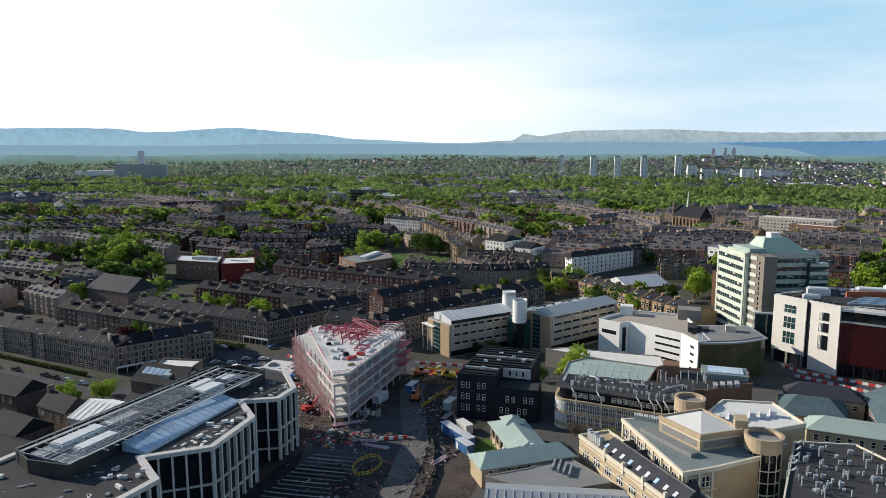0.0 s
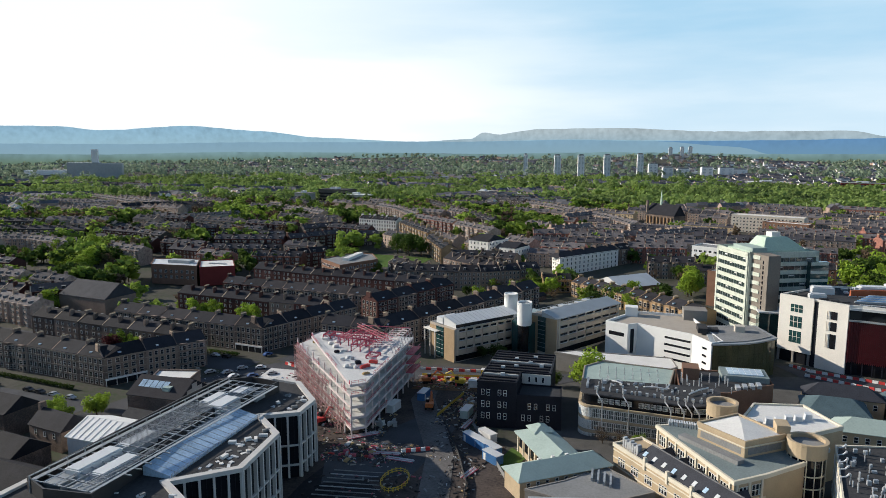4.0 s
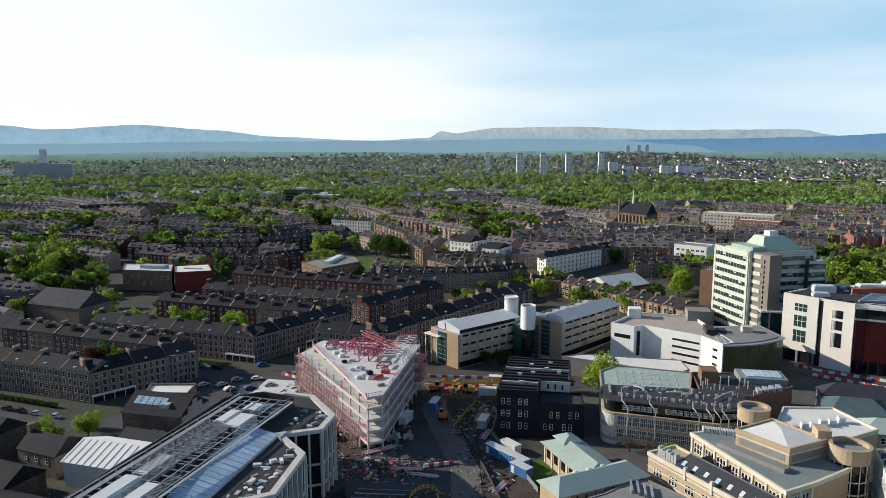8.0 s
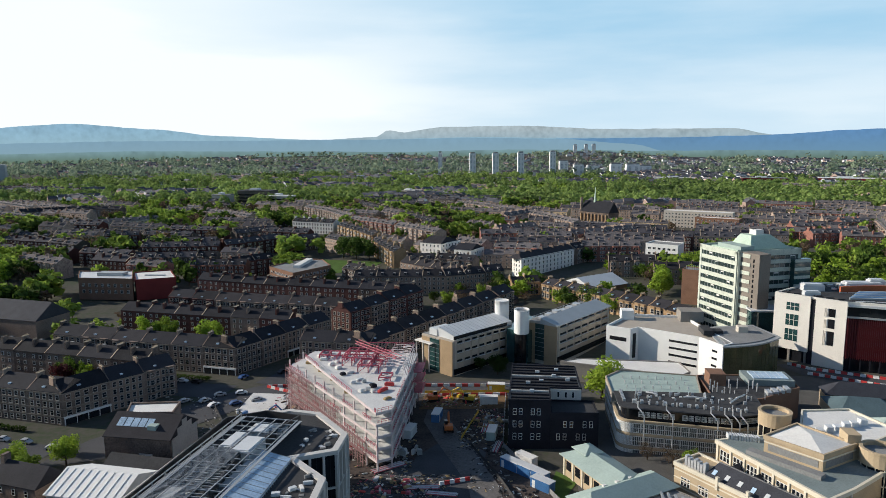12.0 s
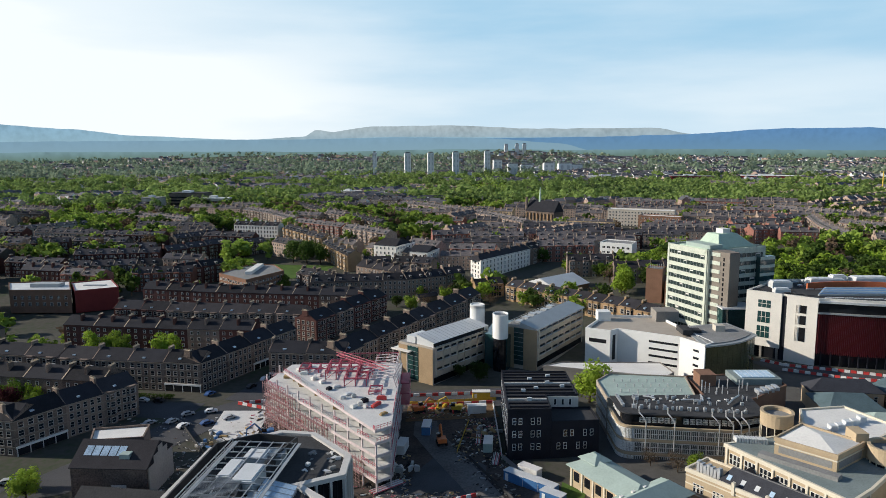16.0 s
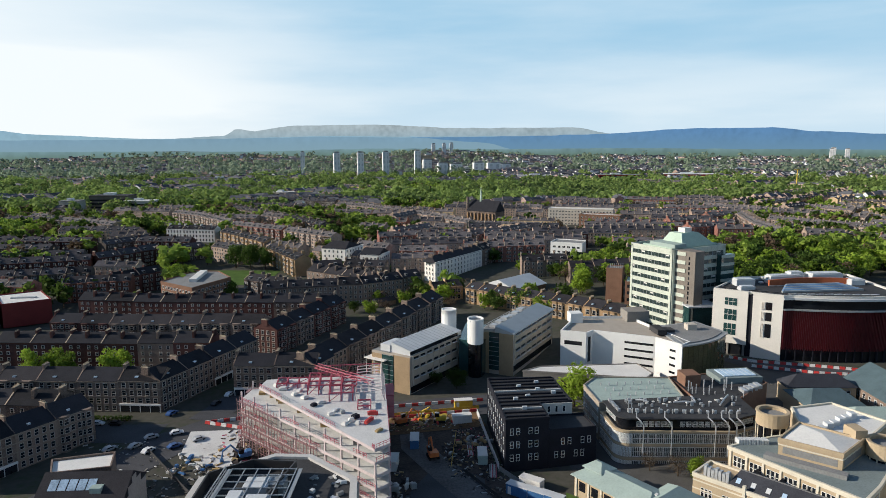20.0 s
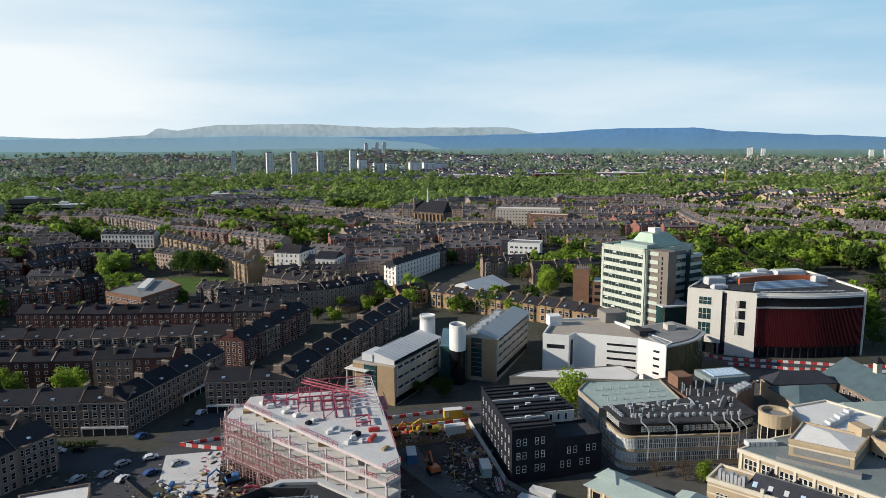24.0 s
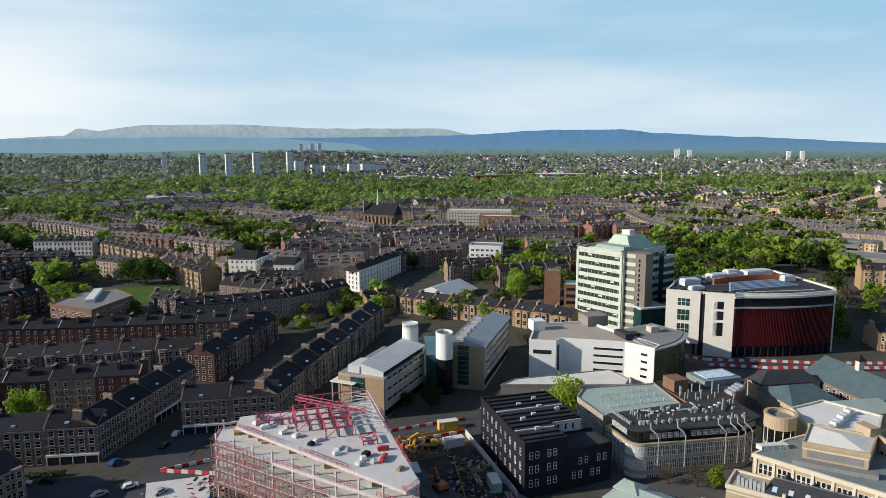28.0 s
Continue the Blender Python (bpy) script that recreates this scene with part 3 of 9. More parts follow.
def sheet(name, poly, material, lift, label, category, kind="structure", step=10.0):
    """A sheet on the ground: cut into cells that follow the terrain."""
    poly = ccw(poly)
    bm = bmesh.new()
    f = bm.faces.new([bm.verts.new((x, y, 0)) for x, y in poly])
    lo = [min(p[i] for p in poly) for i in (0, 1)]
    hi = [max(p[i] for p in poly) for i in (0, 1)]
    for i in (0, 1):
        k = math.floor(lo[i] / 12) * 12 + 12
        while k < hi[i]:
            no = (1, 0, 0) if i == 0 else (0, 1, 0)
            bmesh.ops.bisect_plane(bm, geom=bm.verts[:] + bm.edges[:] + bm.faces[:], plane_co=tuple(k * c for c in no), plane_no=no)
            k += 12
    for v in bm.verts:
        v.co.z = gz(v.co.x, v.co.y) + lift
    bmesh.ops.recalc_face_normals(bm, faces=bm.faces[:])
    if bm.faces[:] and bm.faces[:][0].normal.z < 0:
        bmesh.ops.reverse_faces(bm, faces=bm.faces[:])
    return tagged(part(name, bm, material), label, category, kind=kind)


def strip(p, q, w):
    m, length = edge_frame(p, q)
    return [tuple((m @ Vector(c))[:2]) for c in ((0, -w / 2, 0), (length, -w / 2, 0), (length, w / 2, 0), (0, w / 2, 0))]


# Unlit backdrop that glows; distance haze is painted in, from foot colour upwards.
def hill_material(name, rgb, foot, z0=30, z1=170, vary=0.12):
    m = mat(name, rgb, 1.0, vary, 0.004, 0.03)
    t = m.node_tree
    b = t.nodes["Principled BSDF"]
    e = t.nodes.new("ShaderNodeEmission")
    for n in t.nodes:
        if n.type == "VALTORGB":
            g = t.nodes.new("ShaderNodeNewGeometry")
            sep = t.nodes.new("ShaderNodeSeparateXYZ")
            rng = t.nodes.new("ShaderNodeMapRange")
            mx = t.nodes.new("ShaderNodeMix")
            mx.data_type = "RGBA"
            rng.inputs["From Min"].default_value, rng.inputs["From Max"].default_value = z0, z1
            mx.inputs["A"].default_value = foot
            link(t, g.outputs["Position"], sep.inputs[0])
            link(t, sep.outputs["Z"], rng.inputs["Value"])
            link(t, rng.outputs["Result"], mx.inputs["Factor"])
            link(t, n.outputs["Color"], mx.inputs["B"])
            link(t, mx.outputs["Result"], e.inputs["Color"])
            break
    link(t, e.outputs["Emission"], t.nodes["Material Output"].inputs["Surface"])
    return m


def hills(name, rgb, shade, knots, radius, foot, label, z0=30, z1=170, vary=0.12):
    """A far ridge as a plain backdrop: knots of azimuth and elevation in degrees."""
    bm = bmesh.new()
    prev = None
    a = knots[0][0]
    while a <= knots[-1][0] + 1e-6:
        for (a0, e0), (a1, e1) in zip(knots, knots[1:]):
            if a0 <= a <= a1:
                k = (a - a0) / (a1 - a0)
                k = k * k * (3 - 2 * k) * 0.6 + k * 0.4
                el = e0 + (e1 - e0) * k
        el += 0.045 * noise.noise((a * 0.8, radius, 0)) + 0.02 * noise.noise((a * 3.1, radius, 5))
        ex, ey = -a, a * 0.45
        x, y = ex + radius * math.sin(radians(a)), ey + radius * math.cos(radians(a))
        z = 85 + radius * math.tan(radians(el))
        k = (radius + 60) / radius
        cur = [bm.verts.new(p) for p in ((x, y, foot), (x, y, z), (ex + (x - ex) * k, ey + (y - ey) * k, z - 12), (ex + (x - ex) * k, ey + (y - ey) * k, foot))]
        if prev:
            for i in range(3):
                bm.faces.new((prev[i], prev[i + 1], cur[i + 1], cur[i]))
        prev = cur
        a += 0.25
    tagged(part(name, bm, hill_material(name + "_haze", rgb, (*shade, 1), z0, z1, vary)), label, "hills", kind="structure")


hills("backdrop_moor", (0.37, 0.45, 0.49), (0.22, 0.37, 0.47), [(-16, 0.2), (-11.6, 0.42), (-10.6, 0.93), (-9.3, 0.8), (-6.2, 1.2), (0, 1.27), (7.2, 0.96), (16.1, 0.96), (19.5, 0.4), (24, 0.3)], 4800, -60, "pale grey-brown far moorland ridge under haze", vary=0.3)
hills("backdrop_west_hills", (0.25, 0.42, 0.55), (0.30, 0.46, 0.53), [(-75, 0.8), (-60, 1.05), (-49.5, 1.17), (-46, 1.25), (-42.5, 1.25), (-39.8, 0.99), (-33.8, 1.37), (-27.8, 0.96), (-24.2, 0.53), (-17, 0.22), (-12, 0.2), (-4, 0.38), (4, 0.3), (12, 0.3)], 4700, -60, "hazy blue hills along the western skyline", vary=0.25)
hills("backdrop_east_hills", (0.105, 0.24, 0.46), (0.14, 0.27, 0.4), [(-8, -0.5), (-4, 0.1), (4, 0.24), (12, 0.3), (18, 0.42), (25.1, 0.8), (30.8, 0.81), (33.8, 0.5), (39.4, 0.22), (49, -0.25), (60, -0.4), (75, -0.4)], 4650, -60, "moor ridge along the northern skyline, dark blue with painted haze", vary=0.25)
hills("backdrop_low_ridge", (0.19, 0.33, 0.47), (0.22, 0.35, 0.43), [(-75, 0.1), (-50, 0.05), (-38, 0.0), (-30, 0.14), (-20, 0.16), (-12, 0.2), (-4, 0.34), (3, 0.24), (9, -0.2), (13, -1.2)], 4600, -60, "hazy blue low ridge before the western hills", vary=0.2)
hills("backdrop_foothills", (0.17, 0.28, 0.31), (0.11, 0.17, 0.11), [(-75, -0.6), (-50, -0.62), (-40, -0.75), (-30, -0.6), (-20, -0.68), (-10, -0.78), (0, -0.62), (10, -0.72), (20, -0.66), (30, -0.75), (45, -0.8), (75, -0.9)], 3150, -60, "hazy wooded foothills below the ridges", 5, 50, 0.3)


# ---------------------------------------------------------------- trees
def crown_mesh(name, height, spread, clumps, leaves, size, material, seed, low=0.22):
    rnd = random.Random(seed)
    verts, faces = [], []
    centres = []
    for i in range(clumps):
        a, u = rnd.uniform(0, math.tau), rnd.random()
        h = low + (1 - low) * (0.12 + 0.78 * rnd.random())
        r = spread * math.sqrt(max(0.05, 1 - ((h - (low + 0.42)) / (1.02 - low)) ** 2 * 1.9)) * math.sqrt(u) * 0.72
        centres.append((r * math.cos(a), r * math.sin(a), h * height, spread * rnd.uniform(0.3, 0.5)))
    for cx, cy, cz, cr in centres:
        for k in range(leaves):
            n = Vector((rnd.gauss(0, 1), rnd.gauss(0, 1), rnd.gauss(0.25, 1))).normalized()
            c = Vector((cx, cy, cz)) + n * cr * rnd.uniform(0.55, 1.08)
            d = (n + Vector((rnd.gauss(0, 0.5), rnd.gauss(0, 0.5), rnd.gauss(0, 0.5)))).normalized()
            u = d.orthogonal().normalized()
            u = Matrix.Rotation(rnd.uniform(0, 6.28), 3, d) @ u
            w = d.cross(u)
            s = size * rnd.uniform(0.6, 1.3)
            b = len(verts)
            verts += [c + u * s, c + w * s * 0.7, c - u * s, c - w * s * 0.7]
            faces.append((b, b + 1, b + 2, b + 3))
    me = bpy.data.meshes.new(name)
    me.from_pydata(verts, [], faces)
    me.materials.append(M[material])
    return me


def trunk_mesh(height, spread, seed):
    rnd = random.Random(seed)
    bm = bmesh.new()
    r = 0.022 * height + 0.08
    tube(bm, [(0, 0, -0.4), (0.05, 0, height * 0.2), (0.1, 0.1, height * 0.45)], r, 7)
    for v in bm.verts:
        k = max(0.4, 1 - v.co.z / height)
        v.co.x *= k
        v.co.y *= k
    for i in range(6):
        a = i * 1.05 + rnd.uniform(-0.3, 0.3)
        z = height * rnd.uniform(0.2, 0.42)
        tube(bm, [(0.05, 0.05, z), (math.cos(a) * spread * 0.3, math.sin(a) * spread * 0.3, z + height * 0.18), (math.cos(a) * spread * 0.62, math.sin(a) * spread * 0.62, z + height * 0.34)], r * 0.34, 5)
    me = bpy.data.meshes.new("trunk")
    bm.to_mesh(me)
    bm.free()
    me.materials.append(M["bark"])
    return me


TREES = {}
for kind_name, material, variants in (("lime", "leaf", 3), ("oak", "leafdark", 2), ("bare", "leafbrown", 2), ("beech", "leafpurple", 1)):
    for i in range(variants):
        seed = 11 * i + len(kind_name) * 7
        sparse = kind_name == "bare"
        TREES[kind_name, i, 0] = (trunk_mesh(10, 4.2, seed), crown_mesh("crown", 10, 4.4, 24, 40 if sparse else 95, 0.2 if sparse else 0.34, material, seed))
        TREES[kind_name, i, 1] = (TREES[kind_name, i, 0][0], crown_mesh("crown", 10, 4.4, 15, 18 if sparse else 34, 0.4 if sparse else 0.62, material, seed + 3))
for kind_name, material, variants in (("lime", "leaf", 3), ("oak", "leafdark", 2), ("bare", "leafbrown", 2), ("beech", "leafpurple", 1)):
    for i in range(variants):
        TREES[kind_name, i, 2] = crown_mesh("crown", 10, 4.4, 10, 7 if kind_name == "bare" else 11, 1.2, material, 5 * i + 2)
bm = bmesh.new()
tube(bm, [(0, 0, -0.4), (0.1, 0, 5)], 0.22, 4)
POLE = bpy.data.meshes.new("trunk")
bm.to_mesh(POLE)
bm.free()
POLE.materials.append(M["bark"])
TREE_LABEL = {"lime": "fresh green broadleaf street tree in spring leaf", "oak": "dark green broadleaf tree with a dense crown", "bare": "brown tree still bare but for buds", "beech": "purple-leaved copper beech in a back court"}
TREE_COUNT = [0]
WOOD = []


def tree(x, y, h, kind_name="lime", wide=1.0, near=False, z=None):
    rnd = random.Random(int(x * 13 + y * 7))
    i = rnd.randrange({"lime": 3, "oak": 2, "bare": 2, "beech": 1}[kind_name])
    tm, cm = TREES[kind_name, i, 0 if near else 1]
    s = h / 10
    place = Matrix.Translation((x, y, gz(x, y) if z is None else z)) @ Matrix.Rotation(rnd.uniform(0, 6.28), 4, "Z") @ Matrix.Diagonal((s * wide, s * wide, s, 1))
    if not near and (y > 470 or x < -280 or TREE_COUNT[0] > 290):
        WOOD.append((TREES[kind_name, i, 2], place))
        WOOD.append((POLE, place))
        return
    t = new("tree", tm)
    t.matrix_world = place
    tagged(t, TREE_LABEL[kind_name], "tree", "town trees")
    c = new("crown", cm)
    c.parent = t
    TREE_COUNT[0] += 1


# ---------------------------------------------------------------- tenements
def shell(bm, x, y, half, z0, z1, out):
    """A small sash window: a frame with open back and a pane a little proud of it; out: the way it looks along y."""
    a, b = y, y + out * 0.09
    v = [bm.verts.new(p) for p in ((x - half, a, z0), (x + half, a, z0), (x + half, a, z1), (x - half, a, z1), (x - half, b, z0), (x + half, b, z0), (x + half, b, z1), (x - half, b, z1))]
    for ids in ((4, 5, 6, 7), (0, 1, 5, 4), (1, 2, 6, 5), (2, 3, 7, 6), (3, 0, 4, 7)):
        bm.faces.new([v[i] for i in (ids if out < 0 else reversed(ids))]).material_index = 0
    t, b = 0.17, y + out * 0.12
    zm = (z0 + z1) / 2
    for lo, hi in ((z0 + t, zm - 0.07), (zm + 0.07, z1 - t)):
        v = [bm.verts.new(p) for p in ((x - half + t, b, lo), (x + half - t, b, lo), (x + half - t, b, hi), (x - half + t, b, hi))]
        bm.faces.new(v if out < 0 else list(reversed(v))).material_index = 1


def tenement(name, label, wall, roof, storeys=4, w=14.0, d=12.0, bay=True, detail=True, pitch=4.2, shop=False, group="tenement rows", end=False):
    """One close of a tenement: its front is at y = 0 and looks to -y."""
    t = thing(name, label, "tenement", group=group)
    h = storeys * 3.4 + 0.6
    bm = bmesh.new()
    box(bm, 0, w, 0, d, -4, h)
    v = [bm.verts.new(p) for p in ((0, 0, h), (0, d, h), (0, d / 2, h + pitch - 0.2), (w, 0, h), (w, d, h), (w, d / 2, h + pitch - 0.2))]
    bm.faces.new((v[1], v[0], v[2]))
    bm.faces.new((v[3], v[4], v[5]))
    part("wall", bm, wall, t)
    bm = bmesh.new()
    gable(bm, 0.02, w - 0.02, 0, d, h + 0.1, h + pitch, over=0.0)
    for yy in (-0.25, d + 0.05):
        box(bm, 0, w, yy, yy + 0.2, h - 0.05, h + 0.2, 0)
    top = part("roof", bm, roof, t)
    bm = bmesh.new()
    box(bm, 0, w, -0.3, 0.0, h - 0.45, h - 0.05)
    if detail:
        for k in range(1, storeys):
            box(bm, 0, w, -0.14, 0.0, k * 3.4 + 0.2, k * 3.4 + 0.42)
    part("cornice", bm, "margin" if detail and wall == "stone" else wall, t)
    bm = bmesh.new()
    for x in (0.0,):
        tall = 1.05 if w > 10 else 0.45
        box(bm, x - 0.4, x + 0.4, d / 2 - 1.5, d / 2 + 1.5, h + pitch - 2.2, h + pitch + tall)
        box(bm, x - 0.48, x + 0.48, d / 2 - 1.58, d / 2 + 1.58, h + pitch + tall, h + pitch + tall + 0.18, 1)
        for k in range(6):
            y = d / 2 - 1.25 + k * 0.5
            tube(bm, [(x, y, h + pitch + tall + 0.18), (x, y, h + pitch + tall + 0.75)], 0.13, 5, 1)
    if detail:
        box(bm, -0.18, 0.18, 0.0, d, h + 0.2, h + 0.35)
        for y0, y1, z0, z1 in ((0, d / 2, h, h + pitch), (d, d / 2, h, h + pitch)):
            v = [bm.verts.new(p) for p in ((-0.2, y0, z0 + 0.1), (0.2, y0, z0 + 0.1), (0.2, y1, z1 + 0.35), (-0.2, y1, z1 + 0.35))]
            bm.faces.new(v if y0 < y1 else list(reversed(v)))
    else:
        for y0, y1 in ((0, d / 2), (d, d / 2)):
            v = [bm.verts.new(p) for p in ((-0.2, y0, h + 0.3), (0.2, y0, h + 0.3), (0.2, y1, h + pitch + 0.3), (-0.2, y1, h + pitch + 0.3))]
            bm.faces.new(v if y0 < y1 else list(reversed(v))).material_index = 1
    part("chimney_stack", bm, [wall, "chimneystone"], top)
    if not detail:
        bm = bmesh.new()
        box(bm, w / 2 - 0.4, w / 2 + 0.4, d * 0.62, d * 0.62 + 2.2, h + pitch * 0.4, h + pitch + 1.0)
        for k in range(4):
            tube(bm, [(w / 2, d * 0.62 + 0.3 + k * 0.5, h + pitch + 1.0), (w / 2, d * 0.62 + 0.3 + k * 0.5, h + pitch + 1.7)], 0.14, 4, 1)
        part("chimney_stack", bm, [wall, "chimneystone"], top)
        for x in (w * 0.24, w * 0.76):
            bm = bmesh.new()
            z = h + pitch * 0.34
            box(bm, x - 0.75, x + 0.75, d * 0.1, d * 0.36, z - 0.6, z + 1.1, 0)
            box(bm, x - 0.5, x + 0.5, d * 0.1 - 0.06, d * 0.1 + 0.02, z - 0.2, z + 0.9, 1)
            part("dormer", bm, ["lead", "glass"], top)
    if bay:
        for cx in (2.9, w - 2.9):
            bm = bmesh.new()
            prism(bm, [(cx - 1.9, 0.05), (cx - 1.1, -1.0), (cx + 1.1, -1.0), (cx + 1.9, 0.05)], -2, h - 0.1)
            prism(bm, [(cx - 2.05, 0.05), (cx - 1.2, -1.2), (cx + 1.2, -1.2), (cx + 2.05, 0.05)], h - 0.1, h + 0.25)
            part("bay", bm, wall, t)
    if detail:
        for r in range(storeys):
            if bay:
                for cx in (2.9, w - 2.9):
                    for (p, q) in (((cx - 1.1, -1.0), (cx + 1.1, -1.0)), ((cx - 1.9, 0.05), (cx - 1.1, -1.0)), ((cx + 1.1, -1.0), (cx + 1.9, 0.05))):
                        wide = 1.75 if q[1] == p[1] else 0.95
                        windows(t, p, q, 1, 1, wide, 2.25, r * 3.4 + 0.85, 0, margin=0.05, frame="sash")
                windows(t, (w / 2 - 2.4, 0), (w / 2 + 2.4, 0), 1, 2, 1.4, 2.25, r * 3.4 + 0.8, 0, sill="margin", margin=0, frame="sash")
            else:
                windows(t, (0, 0), (w, 0), 1, 5, 1.45, 2.25, r * 3.4 + 0.8, 0, sill="margin", margin=0.5, frame="sash")
    bm = bmesh.new()
    for r in range(storeys):
        if not detail:
            xs = [2.0, 3.8, w / 2, w - 3.8, w - 2.0] if bay else [1.6 + i * (w - 3.2) / 4 for i in range(5)]
            for x in xs:
                y = -1.0 if bay and abs(x - w / 2) > 1 else 0.0
                shell(bm, x, y, 0.66, r * 3.4 + 0.85, r * 3.4 + 2.95, -1)
        for x in (2.0, 5.0, w - 5.0, w - 2.0):
            shell(bm, x, d, 0.6, r * 3.4 + 0.9, r * 3.4 + 2.8, 1)
    me = part("back_glazing" if detail else "glazing", bm, ["sash", "glass"], t)
    me["kind"] = "stuff"
    if detail:
        bm = bmesh.new()
        box(bm, w * 0.36, w * 0.44, d * 0.1, d * 0.2, h + 0.9, h + 1.5)
        part("rooflight", bm, "skylight", top)
    if end:
        windows(t, (0, d), (0, 0), storeys, 4, 1.4, 2.2, 0.85, 3.4, sill="margin", margin=0.6, frame="sash")
    if shop:
        bm = bmesh.new()
        box(bm, 0.2, w - 0.2, -0.35, 0.02, 0.3, 3.1, 1)
        box(bm, 0.1, w - 0.1, -0.5, 0.02, 3.1, 3.9, 0)
        for k in range(5):
            box(bm, 0.2 + k * (w - 0.6) / 4, 0.4 + k * (w - 0.6) / 4, -0.42, 0.02, 0, 3.1, 0)
        part("shopfront", bm, ["white", "glass"], t)
    return t


HOUSES = []


def house_kind(*args, **kw):
    t = tenement(*args, **kw)
    HOUSES.append(t)
    return t


MASS = {}
MASS_NAMES = {"blond_sandstone": "stone_mass", "cleaned_sandstone": "gold_mass", "red_sandstone": "red_mass", "spring_leaf": "leaf_mass", "slate_roof": "slate_mass", "old_slate_roof": "slate_old_mass"}


def mass_add(key, me, place):
    """Adds a mesh at a place to a joined mesh."""
    verts, faces, mats, names = MASS.setdefault(key, ([], [], [], []))
    co = np.empty(len(me.vertices) * 3)
    me.vertices.foreach_get("co", co)
    co = co.reshape(-1, 3) @ np.array(place.to_3x3()).T + np.array(place.translation)
    b = sum(len(v) for v in verts)
    verts.append(co)
    slots = []
    for m in me.materials:
        n = MASS_NAMES.get(m.name, m.name)
        if n not in names:
            names.append(n)
        slots.append(names.index(n))
    for p in me.polygons:
        faces.append([b + i for i in p.vertices])
        mats.append(slots[p.material_index] if slots else 0)


def mass_build(key, label, category):
    verts, faces, mats, names = MASS[key]
    me = bpy.data.meshes.new(key)
    me.from_pydata(np.concatenate(verts).tolist(), [], faces)
    for n in names:
        me.materials.append(M[n] if n in M else bpy.data.materials[n])
    me.polygons.foreach_set("material_index", mats)
    tagged(new(key, me), label, category, kind="stuff")


def place_house(k, m, single):
    if single:
        copy_thing(k, m)
    else:
        for o in k.children_recursive:
            mass_add("town_rows", o.data, m @ o.matrix_basis)


TALL = 0.77                            # the storeys of these tenements are low


def further(p, k=1.044):
    return p[0] * k, p[1] * k


def row(kinds, p, q, w=14.0, z=None, seed=1, lift=0.0, keep=None):
    """A row of houses whose fronts stand on the line from p to q and look to its right."""
    rnd = random.Random(seed)
    low = kinds[0] in (T_GOLD, F_GOLD, F_WHITE)
    if not low:
        p, q = further(p), further(q)
    m, length = edge_frame(p, q)
    n = max(1, round(length / w))
    sx = length / (n * w)
    for i in range(n):
        k = kinds[rnd.randrange(len(kinds))]
        c = m @ Vector(((i + 0.5) * length / n, 6, 0))
        o = m @ Vector((i * length / n, 0, 0))
        g = (gz(c.x, c.y) if z is None else z) + lift
        mm = Matrix.Translation((o.x, o.y, g)) @ m.to_3x3().to_4x4() @ Matrix.Diagonal((sx, 1, rnd.uniform(0.992, 1.008) * (1.0 if low else TALL), 1))
        copy_thing(k, mm)


T_STONE = house_kind("tenement_house", "four-storey blond sandstone tenement with slate roof and canted bays", "stone", "slate2")
T_FLAT = house_kind("tenement_house", "four-storey sandstone tenement with plain sash windows and slate roof", "stone", "slate", bay=False)
T_SHOP = house_kind("tenement_house", "corner sandstone tenement with white shopfront below", "stone", "slate", bay=False, shop=True)
T_RED = house_kind("tenement_house", "four-storey red sandstone tenement with canted bays and slate roof", "red", "slate")
T_GOLD = house_kind("terrace_house", "two-storey golden sandstone terrace house with slate roof", "gold", "slate2", storeys=2, w=9.0, d=13.0, pitch=2.8, group="golden terrace")
F_STONE = house_kind("tenement_house", "sandstone tenement under a weathered slate roof", "stone", "slate2", detail=False)
F_STONE2 = house_kind("tenement_house", "brown sandstone tenement under a dark slate roof", "stone", "slate", detail=False, bay=False)
F_RED = house_kind("tenement_house", "red sandstone tenement under a weathered slate roof", "red", "slate2", detail=False)
F_DARK = house_kind("tenement_house", "soot-darkened red sandstone tenement with canted bays", "reddark", "slate", detail=False)
T_DARK = house_kind("tenement_house", "soot-darkened red sandstone tenement with pale sash frames", "reddark", "slate")
T_END = house_kind("tenement_house", "soot-darkened red end tenement with windows in its gable", "reddark", "slate", end=True)
F_GOLD = house_kind("terrace_house", "sunlit golden sandstone terrace house with slate roof", "gold", "slate2", storeys=3, detail=False, pitch=3.4)
F_PALE = house_kind("terrace_house", "pale grey sandstone crescent house under a slate roof", "palestone", "slate2", storeys=3, detail=False, bay=False, pitch=3.2)
F_SLATE = house_kind("terrace_house", "soot-dark terrace house with pale dormers", "sootstone", "slate", storeys=3, detail=False, pitch=3.6)
F_BLACK = house_kind("tenement_house", "tall soot-dark tenement of a long crescent", "sootstone", "slate", storeys=5, detail=False, bay=False, pitch=3.4)
F_WHITE = house_kind("terrace_house", "white-painted terrace house with slate roof", "whitebld", "slate2", storeys=3, detail=False, bay=False, pitch=3.0)

